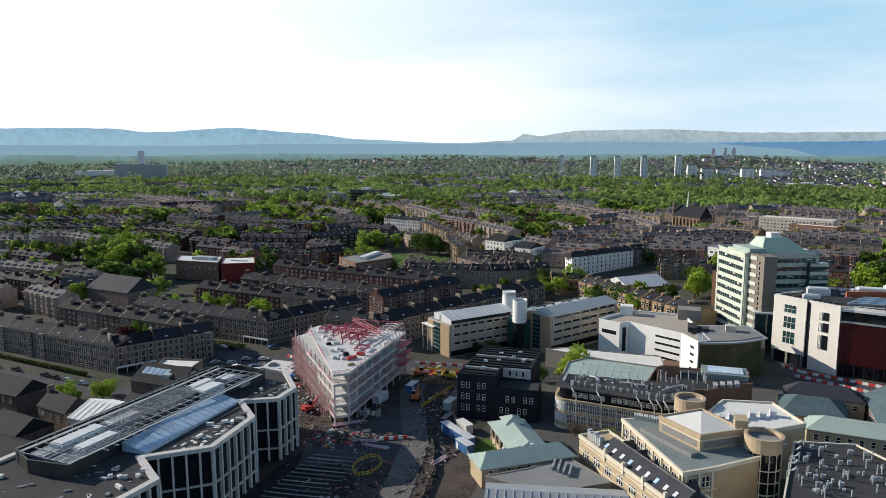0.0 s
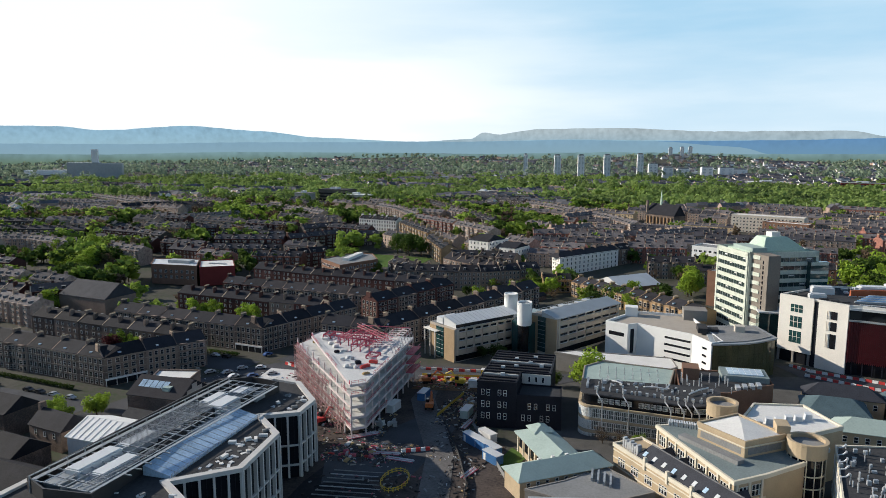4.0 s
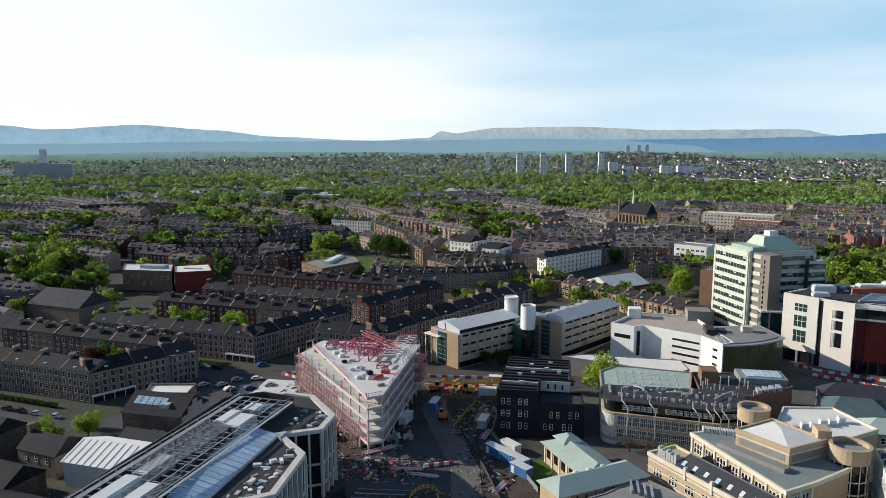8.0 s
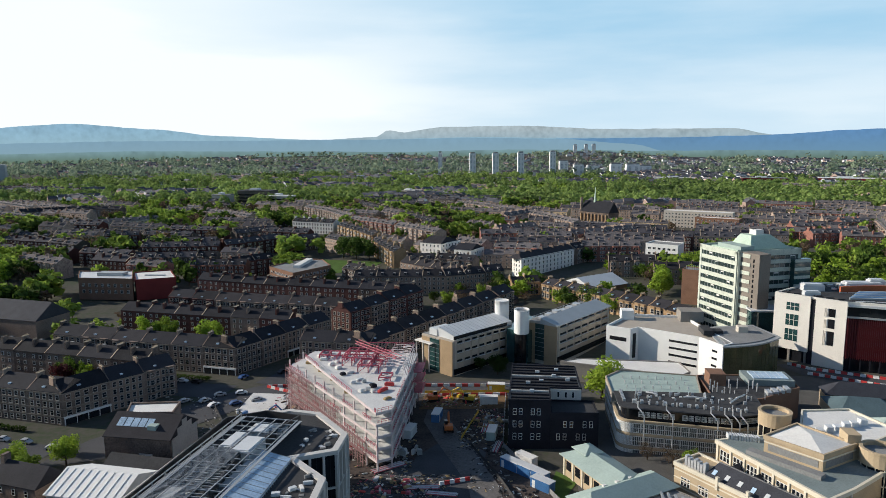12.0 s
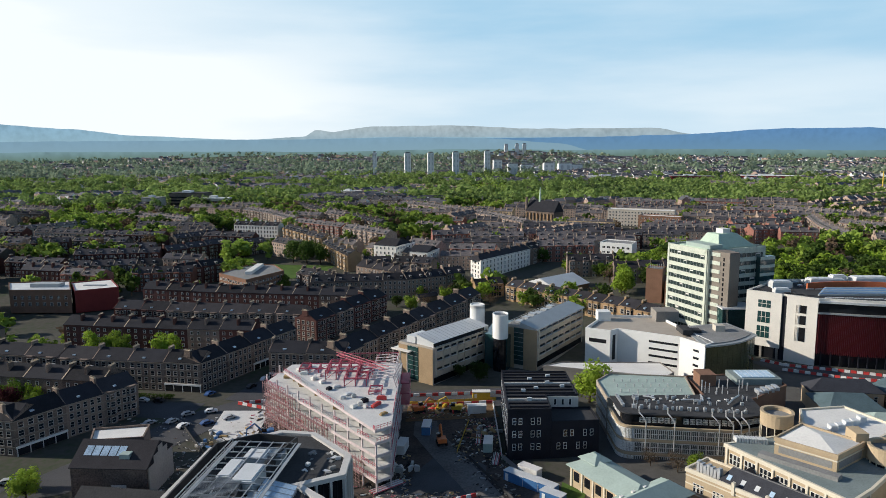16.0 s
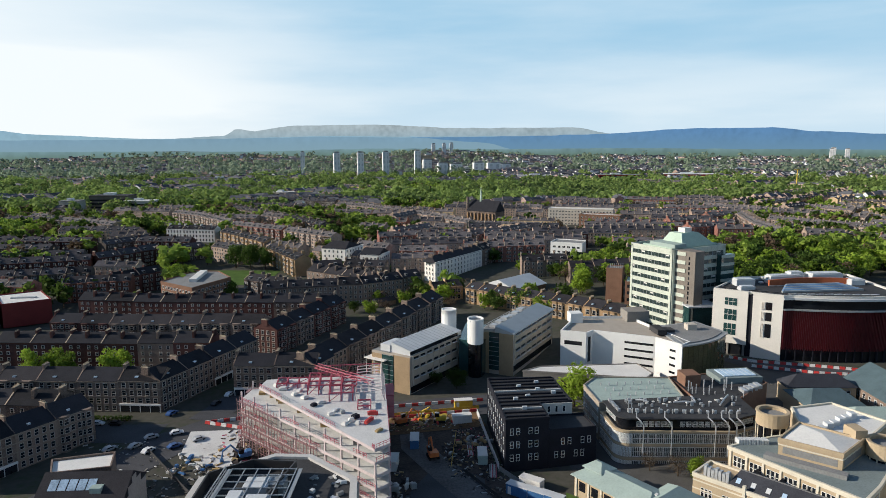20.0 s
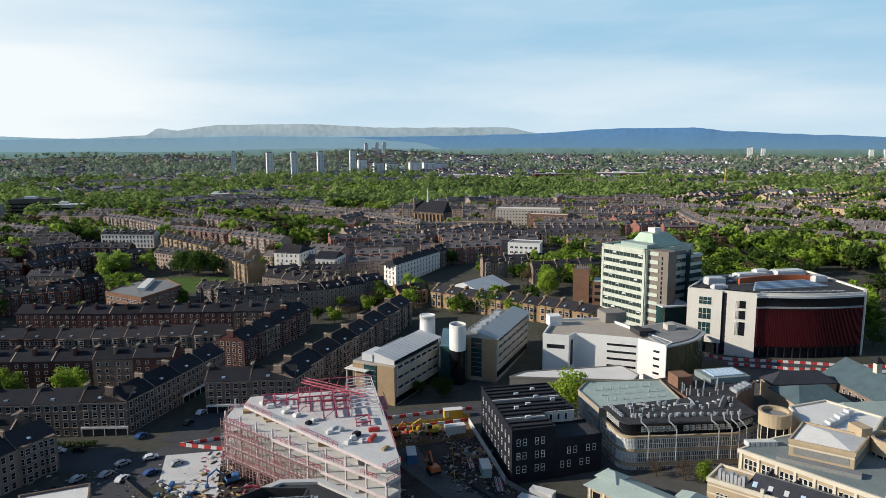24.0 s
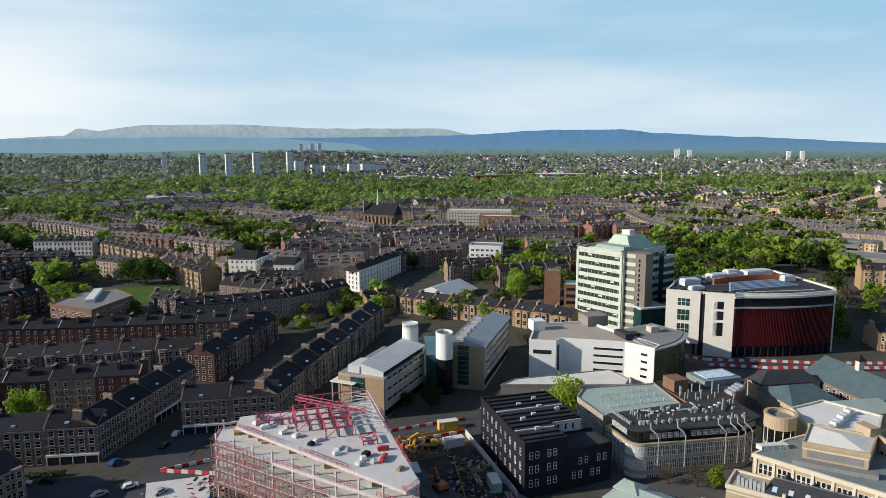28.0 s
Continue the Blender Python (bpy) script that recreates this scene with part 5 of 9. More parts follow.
def office():
    t = tagged(new("office_building"), "beige twin-wing office with ribbon windows and white stair drums", "building")
    z0 = -2.5
    p, q = (-15.9, 247.7), (4.5, 272.2)
    m, length = slat_wing(t, p, q, 17, z0, 10.8, 3, "tealglass")
    bm = bmesh.new()
    v = [m @ Vector(c) for c in ((1.5, 0.8, 12.4), (length + 3, 0.8, 12.4), (length + 3, 9.5, 14.4), (1.5, 9.5, 14.4), (1.5, 0.8, 10.8), (length + 3, 0.8, 10.8), (length + 3, 9.5, 10.8), (1.5, 9.5, 10.8))]
    v = [bm.verts.new(c) for c in v]
    for ids in ((0, 1, 2, 3), (4, 5, 1, 0), (5, 6, 2, 1), (6, 7, 3, 2), (7, 4, 0, 3)):
        bm.faces.new([v[i] for i in ids])
    part("sloped_roof", bm, "zincpale", t, "pale zinc monopitch roof")
    bit(t, "roof_seams", "zinc", *[(x, x + 0.12, -0.1, 8.9, 0.02, 0.1) for x in [2 + k * 2.2 for k in range(14)]], m=m @ Matrix.Translation((0, 0.8, 12.4)) @ Matrix.Rotation(math.atan2(2.0, 8.7), 4, "X"))
    bit(t, "clerestory", "glass", (1.3, length, 0.6, 0.82, 11.0, 12.3), m=m)
    bit(t, "roof_box", "zincpale", (1.2, 10, 9.6, 14, 10.8, 13.4), m=m)
    bit(t, "roof_deck", "roofgrey", (0.3, length, 9.6, 16.8, 10.8, 10.95), m=m)
    bit(t, "canopy", "whitebld", (-2.2, 3, 10, 19, 8.0, 8.35), m=m, label="thin white entrance canopy")
    bit(t, "canopy_posts", "fin", *[(-1.9, -1.6, y, y + 0.3, -4, 8) for y in (11, 14.5, 18.2)], m=m)
    p, q = (23.4, 260.5), (47.5, 296.0)
    m, length = slat_wing(t, p, q, 13.5, z0 + 2, 14.6, 4, "tealglass")
    bm = bmesh.new()
    v = [m @ Vector(c) for c in ((-1, -0.8, 14.7), (length + 0.5, -0.8, 14.7), (length + 0.5, 7, 16.6), (-1, 7, 16.6), (-1, -0.8, 14.3), (length + 0.5, -0.8, 14.3), (length + 0.5, 7, 14.3), (-1, 7, 14.3))]
    v = [bm.verts.new(c) for c in v]
    for ids in ((0, 1, 2, 3), (4, 5, 1, 0), (5, 6, 2, 1), (6, 7, 3, 2), (7, 4, 0, 3)):
        bm.faces.new([v[i] for i in ids])
    part("sloped_roof", bm, "zinc", t, "grey zinc monopitch roof")
    bit(t, "roof_deck", "roofgrey", (0.3, length, 7.2, 13.2, 14.6, 14.7), m=m)
    bit(t, "plant_rail", "steel", *[(2, length - 2, y, y + 0.12, z, z + 0.12) for y in (8, 12.5) for z in (15.2, 15.9)], *[(2 + k * 3, 2.15 + k * 3, y, y + 0.12, 14.7, 16) for k in range(13) for y in (8, 12.5)], m=m)
    for k in range(6):
        bit(t, "roof_plant", "duct", (4 + k * 5.4, 7 + k * 5.4, 9, 11.6, 14.7, 15.6 + 0.3 * (k % 3)), m=m)
    # link and drums
    prismed = [(4, 268), (12, 262), (22, 285), (10, 292)]
    bm = bmesh.new()
    prism(bm, prismed, z0 - 1, 11)
    part("link", bm, "tealglass", t, "dark glazed link between the wings")
    for name, cx, cy, r, z in (("stair_drum", 1.6, 281, 3.0, 19.4), ("oval_drum", 9.8, 264.5, 3.0, 19.6)):
        bm = bmesh.new()
        n = 28
        lo = [(cx + r * math.cos(a), cy + r * (1.25 if name == "oval_drum" else 1) * math.sin(a)) for a in [k * math.tau / n for k in range(n)]]
        prism(bm, lo, 11.0 if name == "stair_drum" else 10.5, z - (0 if name == "stair_drum" else 1.2))
        ring(bm, lo, z - 1.2, z + 0.3, 0.35)
        part(name, bm, "white", t, "white rendered stair drum")
        bm = bmesh.new()
        prism(bm, inset(lo, 0.25), z0 - 1, 11)
        part("drum_base", bm, "darkglass", t)
        if name == "oval_drum":
            bit(t, "drum_louvre", "steel", *[(cx - r * 0.8, cx + r * 0.8, cy - 2.6 + k * 0.8, cy - 2.4 + k * 0.8, z - 0.5, z - 0.3) for k in range(7)])


office()


# ---------------------------------------------------------------- white angular building
def white_building():
    z0 = 1.5
    t = tagged(new("white_angular_building"), "white rendered angular building with slot windows and bronze glazed prow", "building")
    a = [(42.5, 264.3), (51, 259.6), (54.5, 262.6), (74.2, 250.5), (79.7, 240.2), (84, 243.5), (80, 262), (76, 282), (54, 284.2)]
    bm = bmesh.new()
    prism(bm, a, z0 - 4, 13.2)
    part("white_wall", bm, "white", t)
    bm = bmesh.new()
    prism(bm, inset(a, 0.6), 13.2, 13.35)
    part("roof", bm, "officewall", t, "buff gravel roof")
    bm = bmesh.new()
    ring(bm, inset(a, -0.06), 12.9, 14.3, 0.5)
    part("parapet", bm, "white", t)
    arc = []
    for k in range(13):
        s = k / 12
        bx, by = 80.2 + (103.4 - 80.2) * s, 240.4 + (254.8 - 240.4) * s
        bulge = math.sin(s * math.pi) * 2.6
        arc.append((bx + bulge * 0.52, by - bulge * 0.85))
    prow = arc + [(99, 271), (80.3, 266)]
    bm = bmesh.new()
    prism(bm, prow, z0 - 3, 13.4)
    part("prow_glazing", bm, "oliveglass", t, "bronze glazed curved prow")
    bm = bmesh.new()
    prism(bm, inset(prow, -0.7), 13.4, 13.9)
    part("prow_roof", bm, "zinc", t, "grey curved roof edge")
    bm = bmesh.new()
    prism(bm, inset(prow, 1.2), 13.9, 14.2)
    part("prow_deck", bm, "roofgrey", t)
    bm = bmesh.new()
    for p, q in zip(arc[:-1], arc[1:]):
        m, length = edge_frame(p, q)
        for z in (5, 9.2):
            box(bm, 0, length, -0.05, 0.02, z, z + 0.07, 0, m)
        box(bm, -0.03, 0.03, -0.06, 0.02, z0, 13.4, 0, m)
    part("prow_bars", bm, "oliveglass", t)
    for p, q, rows, zb, dz, s0, s1 in (((42.5, 264.3), (51, 259.6), 1, 9.0, 0, 1.5, 8.2), ((54.5, 262.6), (74.2, 250.5), 4, 2.6, 2.7, 12, 22.5), ((74.2, 250.5), (79.7, 240.2), 4, 2.6, 2.7, 6.5, 9.0)):
        m, length = edge_frame(p, q)
        for r in range(rows):
            bit(t, "slot_window", "darkglass", (s0, min(s1, length - 0.4), -0.06, 0.04, zb + r * dz, zb + r * dz + (0.8 if rows > 1 else 1.5)), m=m, label="long dark slot window")
    m, length = edge_frame((51, 259.6), (54.5, 262.6))
    bit(t, "tall_window", "darkglass", (1.4, 3.2, -0.06, 0.04, 2.5, 12.2), m=m)
    bit(t, "roof_turret", "white", (50, 55, 277, 282, 13.3, 17.2), label="small white roof turret")
    bit(t, "roof_box", "beige", (90, 93.5, 258, 261.5, 14.2, 16.4))
    bit(t, "roof_plant", "roofdark", (76.5, 80, 254, 262, 13.9, 15.8), (80, 84, 256, 260, 13.9, 15.2))
    bit(t, "brick_stair_head", "concrete", (73, 82, 276, 284, 13.3, 17.5))
    # low white wing in front
    w = block("low_white_wing", [(24, 246), (31, 250), (67, 249), (68.5, 238), (64, 233)], -3.5, 4.8, "concrete", "roofwhite", "long low wing with a pale flat roof", parapet=0.4)


white_building()


# ---------------------------------------------------------------- green-panelled tower
def tower():
    t = tagged(new("teaching_tower"), "eleven-storey tower with pale green panels and dark ribbon windows", "tower")
    z0, z1 = 2.0, 38.6
    a, b, c, d = (90, 318), (99.2, 294.6), (128.5, 306.5), (119.3, 330)
    bm = bmesh.new()
    prism(bm, [a, b, c, d], z0 - 2, z1)
    part("wall", bm, "stripglass", t, "grey recessed strip glazing")
    n = 10
    dz = (z1 - z0 - 1.0) / n
    for p, q, mm in ((a, b, "greenslab"), (b, c, "greenslab"), (c, d, "greenslab"), (d, a, "greenslab")):
        m, length = edge_frame(p, q)
        for k in range(n):
            z = z0 + 1.0 + k * dz
            bit(t, "spandrel", mm, (0, length, -0.3, 0.02, z + 1.8, z + dz), m=m, label="pale green spandrel panel" if mm == "greenslab" else "grey spandrel panel")
            bit(t, "mullion_row", "zinc", *[(x, x + 0.12, -0.16, 0.02, z, z + 1.6) for x in [j * length / 12 for j in range(1, 12)]], m=m)
            bit(t, "blind", "roofwhite", *[(x + 0.2, x + length / 12 - 0.1, -0.05, 0.02, z + 0.8 + 0.6 * ((j * 7 + k * 3) % 3) / 3, z + 1.5) for j, x in enumerate([j * length / 12 for j in range(12)]) if (j * 5 + k * 3) % 7 == 0], m=m)
        for x in (0.0, length - 1.2):
            bit(t, "corner_pier", mm if mm == "concrete" else "greenslab", (x, x + 1.2, -0.42, 0.02, z0 - 2, z1 + 0.5), m=m)
        bit(t, "top_band", mm, (0, length, -0.42, 0.02, z1 - 0.9, z1 + 0.7), m=m)
    # grey stair shaft and glazed slot at the near corner
    s = [(100.5, 295.4), (105.4, 286.6), (110.5, 289.0), (107.5, 298)]
    bm = bmesh.new()
    prism(bm, s, z0 - 2, z1 + 0.6)
    part("stair_shaft", bm, "shaftwall", t, "brown-grey concrete stair shaft")
    m, length = edge_frame(s[0], s[1])
    bit(t, "slit_windows", "darkglass", *[(length - 3.2, length - 2.5, -0.06, 0.02, z0 + 2 + k * 2.1, z0 + 3.4 + k * 2.1) for k in range(16)], m=m)
    for k in range(n):
        bit(t, "side_panel", "greenslab", (0.4, length - 4.6, -0.3, 0.02, z0 + 3 + k * dz, z0 + 1 + k * dz + dz), m=m)
    m, length = edge_frame(s[1], s[2])
    bit(t, "shaft_panel", "shaftwall", (0.3, length - 0.3, -0.12, 0.02, z0, z1), m=m)
    m2, l2 = edge_frame((124, 304.5), (131.5, 307.4))
    bit(t, "end_bay", "tealglass", (0, l2, -2.6, 0.0, z0, z1 - 3.5), m=m2)
    for k in range(n - 1):
        bit(t, "end_bay_panel", "greenslab", (0, l2, -2.75, -2.5, z0 + 3.2 + k * dz, z0 + 1 + k * dz + dz), m=m2)
    # copper plant room
    m, length = edge_frame(b, c)
    bm = bmesh.new()
    box(bm, 2, 29, 2.5, 20, z1, z1 + 0.8, 0, m)
    lo = [m @ Vector(p) for p in ((8, 2.5, z1 + 0.8), (28, 2.5, z1 + 0.8), (28, 16, z1 + 0.8), (8, 16, z1 + 0.8))]
    hi = [m @ Vector(p) for p in ((11, 6, z1 + 6.2), (21, 6, z1 + 6.2), (21, 13, z1 + 6.2), (11, 13, z1 + 6.2))]
    lo, hi = [bm.verts.new(p) for p in lo], [bm.verts.new(p) for p in hi]
    for i in range(4):
        bm.faces.new((lo[i], lo[(i + 1) % 4], hi[(i + 1) % 4], hi[i]))
    bm.faces.new(hi)
    part("plant_roof", bm, "copper", t, "pale green copper plant room roof")
    bit(t, "plant_head", "roofwhite", (14.5, 18.5, 7.5, 11.5, z1 + 6.2, z1 + 8.2), m=m)
    bit(t, "plant_flat", "greenroof", (2.2, 9, 1.2, 16, z1 + 0.8, z1 + 2.4), m=m)
    bit(t, "entrance_canopy", "concrete", (88, 98, 280, 290, 2, 6.5))


tower()


# ---------------------------------------------------------------- learning hub with dark red fins
def hub():
    t = tagged(new("learning_hub"), "cream-clad learning hub with a curved wall of dark red fins", "building")
    z0, z1 = 2.5, 25.6
    a, b = (108.8, 276.2), (128.5, 259.6)
    arc = [(128.5, 259.6)]
    for k in range(1, 15):
        s = k / 14
        x, y = 129.5 + 41 * s, 260.2 - 7.5 * s
        arc.append((x, y - 2.6 * math.sin(s * math.pi)))
    arc[-1] = (171, 252.5)
    c, d = (175.5, 257.0), (181, 297)
    poly = [a] + arc + [c, d, (130, 297)]
    bm = bmesh.new()
    prism(bm, poly, z0 - 4, z1)
    part("wall", bm, "darkglass", t)
    bm = bmesh.new()
    prism(bm, inset(poly, 0.7), z1, z1 + 0.15)
    part("roof", bm, "roofdark", t)
    bm = bmesh.new()
    ring(bm, inset(poly, -0.1), z1 - 0.4, z1 + 0.8, 0.6)
    part("parapet", bm, "jmswhite", t)
    m, length = edge_frame(a, b)
    for s0, s1 in ((0.0, 13.2), (15.0, length + 0.1)):
        bit(t, "cladding", "jmswhite", (s0, s1, -0.7, 0.02, z0 + (2.2 if s0 == 0 else -4), z1 + 0.8), m=m, label="smooth cream cladding")
    bit(t, "slot", "black", (13.2, 15.0, -0.1, 0.02, z0 - 4, z1), m=m)
    for k, (zz, hh) in enumerate(((20.3, 2.9), (14.2, 4.4), (8.2, 4.6))):
        ob = bit(t, "window", "tealglass", (4.6, 9.2, -0.8, -0.65, zz, zz + hh), m=m, label="large teal window")
        bit(ob, "window_bars", "jmswhite", *[(x, x + 0.12, -0.9, -0.7, zz, zz + hh) for x in (6.0, 7.6)], (4.6, 9.2, -0.9, -0.7, zz + hh / 2, zz + hh / 2 + 0.12), m=m)
    for zz, hh in ((20.0, 3.0), (15.6, 3.4), (9.0, 5.4)):
        bit(t, "narrow_window", "darkglass", (19.8, 22.0, -0.8, -0.65, zz, zz + hh), m=m)
        bit(t, "side_slats", "jmswhite", *[(18.2 + 0.5 * j, 18.4 + 0.5 * j, -0.95, -0.65, zz, zz + hh) for j in range(3)], m=m)
    bit(t, "entrance_columns", "concrete", *[(x, x + 0.8, -0.6, 0.4, z0 - 4, z0 + 2.2) for x in (0.2, 6, 12)], m=m)
    m, length = edge_frame(c, d)
    bit(t, "cladding", "jmswhite", (-0.3, length, -0.5, 0.02, z0 - 4, z1 + 0.8), m=m)
    m, length = edge_frame(arc[-1], c)
    bit(t, "cladding", "jmswhite", (0.2, length, -0.6, 0.02, z0 - 4, z1 + 0.8), m=m)
    # red fins along the curve
    path = arc[:-1] + [(170.2, 252.7)]
    bm = bmesh.new()
    for p, q in zip(path[:-1], path[1:]):
        m, length = edge_frame(p, q)
        box(bm, 0, length, -0.25, 0.02, z0 + 2.9, z1 - 5.0, 0, m)
    part("red_screen", bm, "jmsred", t, "dark red metal screen")
    me = bpy.data.meshes.new("fin")
    bm = bmesh.new()
    box(bm, -0.09, 0.09, -0.85, -0.25, z0 + 2.6, z1 - 5.0)
    bm.to_mesh(me)
    bm.free()
    me.materials.append(M["jmsred"])
    for p, q in zip(path[:-1], path[1:]):
        m, length = edge_frame(p, q)
        for k in range(5):
            f = new("fin", me)
            f.parent = t
            f.matrix_basis = m @ Matrix.Translation(((k + 0.5) * length / 5, 0, 0))
        bit(t, "terrace_edge", "zinc", (0, length, -1.3, 0.3, z1 - 5.0, z1 - 4.5), m=m)
        bit(t, "base_column", "black", (length / 2 - 0.2, length / 2 + 0.2, -0.8, -0.3, z0 - 4, z0 + 3.5), m=m)
        bit(t, "cornice", "zincpale", (0, length, -1.0, 0.3, z1 - 0.9, z1 - 0.1), m=m)
    # roof: solar panels, blue strips, red curved upstand, white plant
    for k in range(7):
        bit(t, "roof_strip", "bluepanel" if k % 2 else "zinc", (132 + k * 1.2, 166 - k * 0.6, 266 + k * 1.5, 267.1 + k * 1.5, z1 + 0.2, z1 + 0.9 + 0.12 * k), label="blue roof panel strip" if k % 2 else "")
    bm = bmesh.new()
    for k in range(12):
        p = (134 + k * 3.1, 279.5 + 3.2 * math.sin(k / 11 * math.pi))
        q = (134 + (k + 1) * 3.1, 279.5 + 3.2 * math.sin((k + 1) / 11 * math.pi))
        m, length = edge_frame(p, q)
        box(bm, 0, length, -0.4, 0.4, z1, z1 + 2.6, 0, m)
    part("curved_upstand", bm, "orange", t, "rust-red curved roof upstand")
    for x, y, w, d2, h in ((121, 281, 8, 5, 2.6), (140, 288, 14, 5, 2.2), (158, 287, 14, 6, 2.8), (168, 276, 6, 5, 2.2), (150, 290, 6, 4, 3.2), (118, 272, 6, 3, 1.6)):
        bit(t, "roof_plant", "zincpale", (x, x + w, y, y + d2, z1 + 0.1, z1 + h), (x + 0.5, x + w - 0.5, y + 0.5, y + d2 - 0.5, z1 + h, z1 + h + 0.4), label="white metal roof plant")
    r = random.Random(31)
    for k in range(26):
        x, y = r.uniform(133, 172), r.uniform(283.5, 294)
        w2, d2, h2 = r.uniform(0.8, 2.6), r.uniform(0.8, 2.0), r.uniform(0.6, 1.8)
        bit(t, "air_unit", r.choice(("zincpale", "roofwhite", "duct", "zinc")), (x, x + w2, y, y + d2, z1 + 0.15, z1 + h2), label="small metal roof unit")
    for k in range(10):
        x = 133 + k * 3.4
        bit(t, "roof_pipe", "duct", (x, x + 2.9, 277.6 - 0.1 * k, 277.9 - 0.1 * k, z1 + 0.4, z1 + 0.7))
        bit(t, "roof_walkway", "zincpale", (x, x + 3.3, 263.2 - 0.55 * k, 264.0 - 0.55 * k, z1 + 0.15, z1 + 0.3))
    for k in range(6):
        bit(t, "solar_panel", "roofdark", (112 + k * 3.1, 114.6 + k * 3.1, 277.5 - 2.3 * k, 281.5 - 2.3 * k, z1 + 0.2, z1 + 0.5))
    bit(t, "link_bridge", "tealglass", (103, 116, 285, 296, z0, 16), label="glazed link to the tower")
    bit(t, "link_roof", "zincpale", (102.6, 116.4, 284.6, 296.4, 16, 16.6))


hub()


# ---------------------------------------------------------------- science laboratories with roof ducts
def flue(owner, pts, r=0.45):
    bm = bmesh.new()
    tube(bm, pts, r, 8)
    tube(bm, [Vector(pts[-1]) - Vector((0, 0, 0.2)), Vector(pts[-1]) + Vector((0, 0, 0.25))], r * 1.25, 8)
    return part("flue", bm, "duct", owner, "silver flue pipe")


def laboratory():
    t = tagged(new("laboratory"), "banded cream laboratory with a rounded corner and silver flues", "building")
    z0, z1 = -1.0, 11.0
    c, r = (40.6, 188.6), 4.0
    corner = [(c[0] - r * math.cos(a), c[1] - r * math.sin(a)) for a in [k * math.pi / 16 for k in range(9)]]
    poly = [(36.6, 199)] + corner + [(68, 181), (76.5, 184), (78, 200)]
    bm = bmesh.new()
    prism(bm, poly, z0 - 2, 7.6)
    part("wall", bm, "labwall", t)
    bm = bmesh.new()
    prism(bm, inset(poly, 1.3), 7.6, z1)
    part("attic_glazing", bm, "darkglass", t, "set-back dark glazed attic")
    bm = bmesh.new()
    prism(bm, inset(poly, 0.3), z1, z1 + 0.35)
    part("roof", bm, "roofdark", t, "dark felt roof")
    bm = bmesh.new()
    ring(bm, inset(poly, -0.15), 7.4, 7.9, 0.8)
    ring(bm, inset(poly, -0.12), 3.6, 4.2, 0.5)
    ring(bm, inset(poly, -0.12), -0.4, 0.3, 0.5)
    part("string_course", bm, "cream", t)
    pts = ccw(poly)
    for p, q in zip(pts, pts[1:] + pts[:1]):
        m, length = edge_frame(p, q)
        if length < 0.5 or (p[1] > 190 and q[1] > 190 and p[0] > 60):
            continue
        n = max(1, round(length / 2.1))
        for k, z in ((0, 0.6), (1, 4.4), (2, -3.3)):
            windows(t, p, q, 1, n, min(2.0, length / n - 0.12), 2.75, z, 0, glass="paneglass", bars=7, margin=0.05)
        if length > 3:
            pp, qq = m @ Vector((1.2, 1.28, 0)), m @ Vector((length - 1.2, 1.28, 0))
            windows(t, tuple(pp[:2]), tuple(qq[:2]), 1, max(1, round(length / 1.9)), 1.35, 1.5, 8.6, 0, glass="stripglass", bars=7, margin=0.1, name="attic_window", skip=tuple((0, c) for c in range(6, 40, 9)))
    rnd = random.Random(12)
    for k in range(9):
        x = 42 + k * 3.6
        flue(t, [(x, 187 - k * 0.5 + 1.5, z1), (x, 187 - k * 0.5 + 1.5, z1 + 1.2 + rnd.uniform(0, 0.8))], 0.16)
    for x in (43.5, 51, 62.5, 66, 68, 70):
        y = 185.2 - (x - 40) * 0.14
        flue(t, [(x, y - 0.9, 1.0), (x, y - 0.9, 9.6), (x - 0.8, y - 0.6, 10.8), (x - 1.6, y + 0.4, 11.6), (x - 1.6, y + 0.6, 13.0)], 0.19)
    for k in range(34):
        x, y = rnd.uniform(42, 75), rnd.uniform(190, 198)
        s = rnd.uniform(0.25, 0.6)
        if k % 3:
            bit(t, "roof_vent", "duct", (x, x + s * 1.6, y, y + s, z1 + 0.3, z1 + 0.9 + s * 0.6))
        else:
            flue(t, [(x, y, z1 + 0.3), (x, y, z1 + 1.2 + s)], 0.13)
    bm = bmesh.new()
    for a, b in (((56, 193.5), (62, 192.6)), ((62, 192.6), (63, 197.5)), ((46, 196.5), (49, 194.5)), ((68, 190), (74, 197))):
        tube(bm, [(*a, z1 + 1.0), ((a[0] + b[0]) / 2, (a[1] + b[1]) / 2, z1 + 1.25), (*b, z1 + 1.0)], 0.24, 8)
    part("duct_run", bm, "duct", t, "silver roof duct run")
    for k in range(15):
        x = 41 + k * 2.1
        y = 187.6 - (x - 41) * 0.15
        s = rnd.uniform(0.5, 0.9)
        bit(t, "roof_fan", "duct", (x, x + s, y + 1.2, y + 1.2 + s, z1 + 0.35, z1 + 0.9 + s * 0.5), label="silver roof fan")
    for k in range(8):
        y = 190 + k * 1.1
        bit(t, "roof_fan", "duct", (38.5, 39.2, y, y + 0.6, z1 + 0.35, z1 + 1.1), label="silver roof fan")
    for k in range(12):
        bit(t, "roof_dome", "roofwhite", (46 + k * 2.3, 46.7 + k * 2.3, 193.5 + (k % 3), 194.2 + (k % 3), z1 + 0.35, z1 + 0.6))
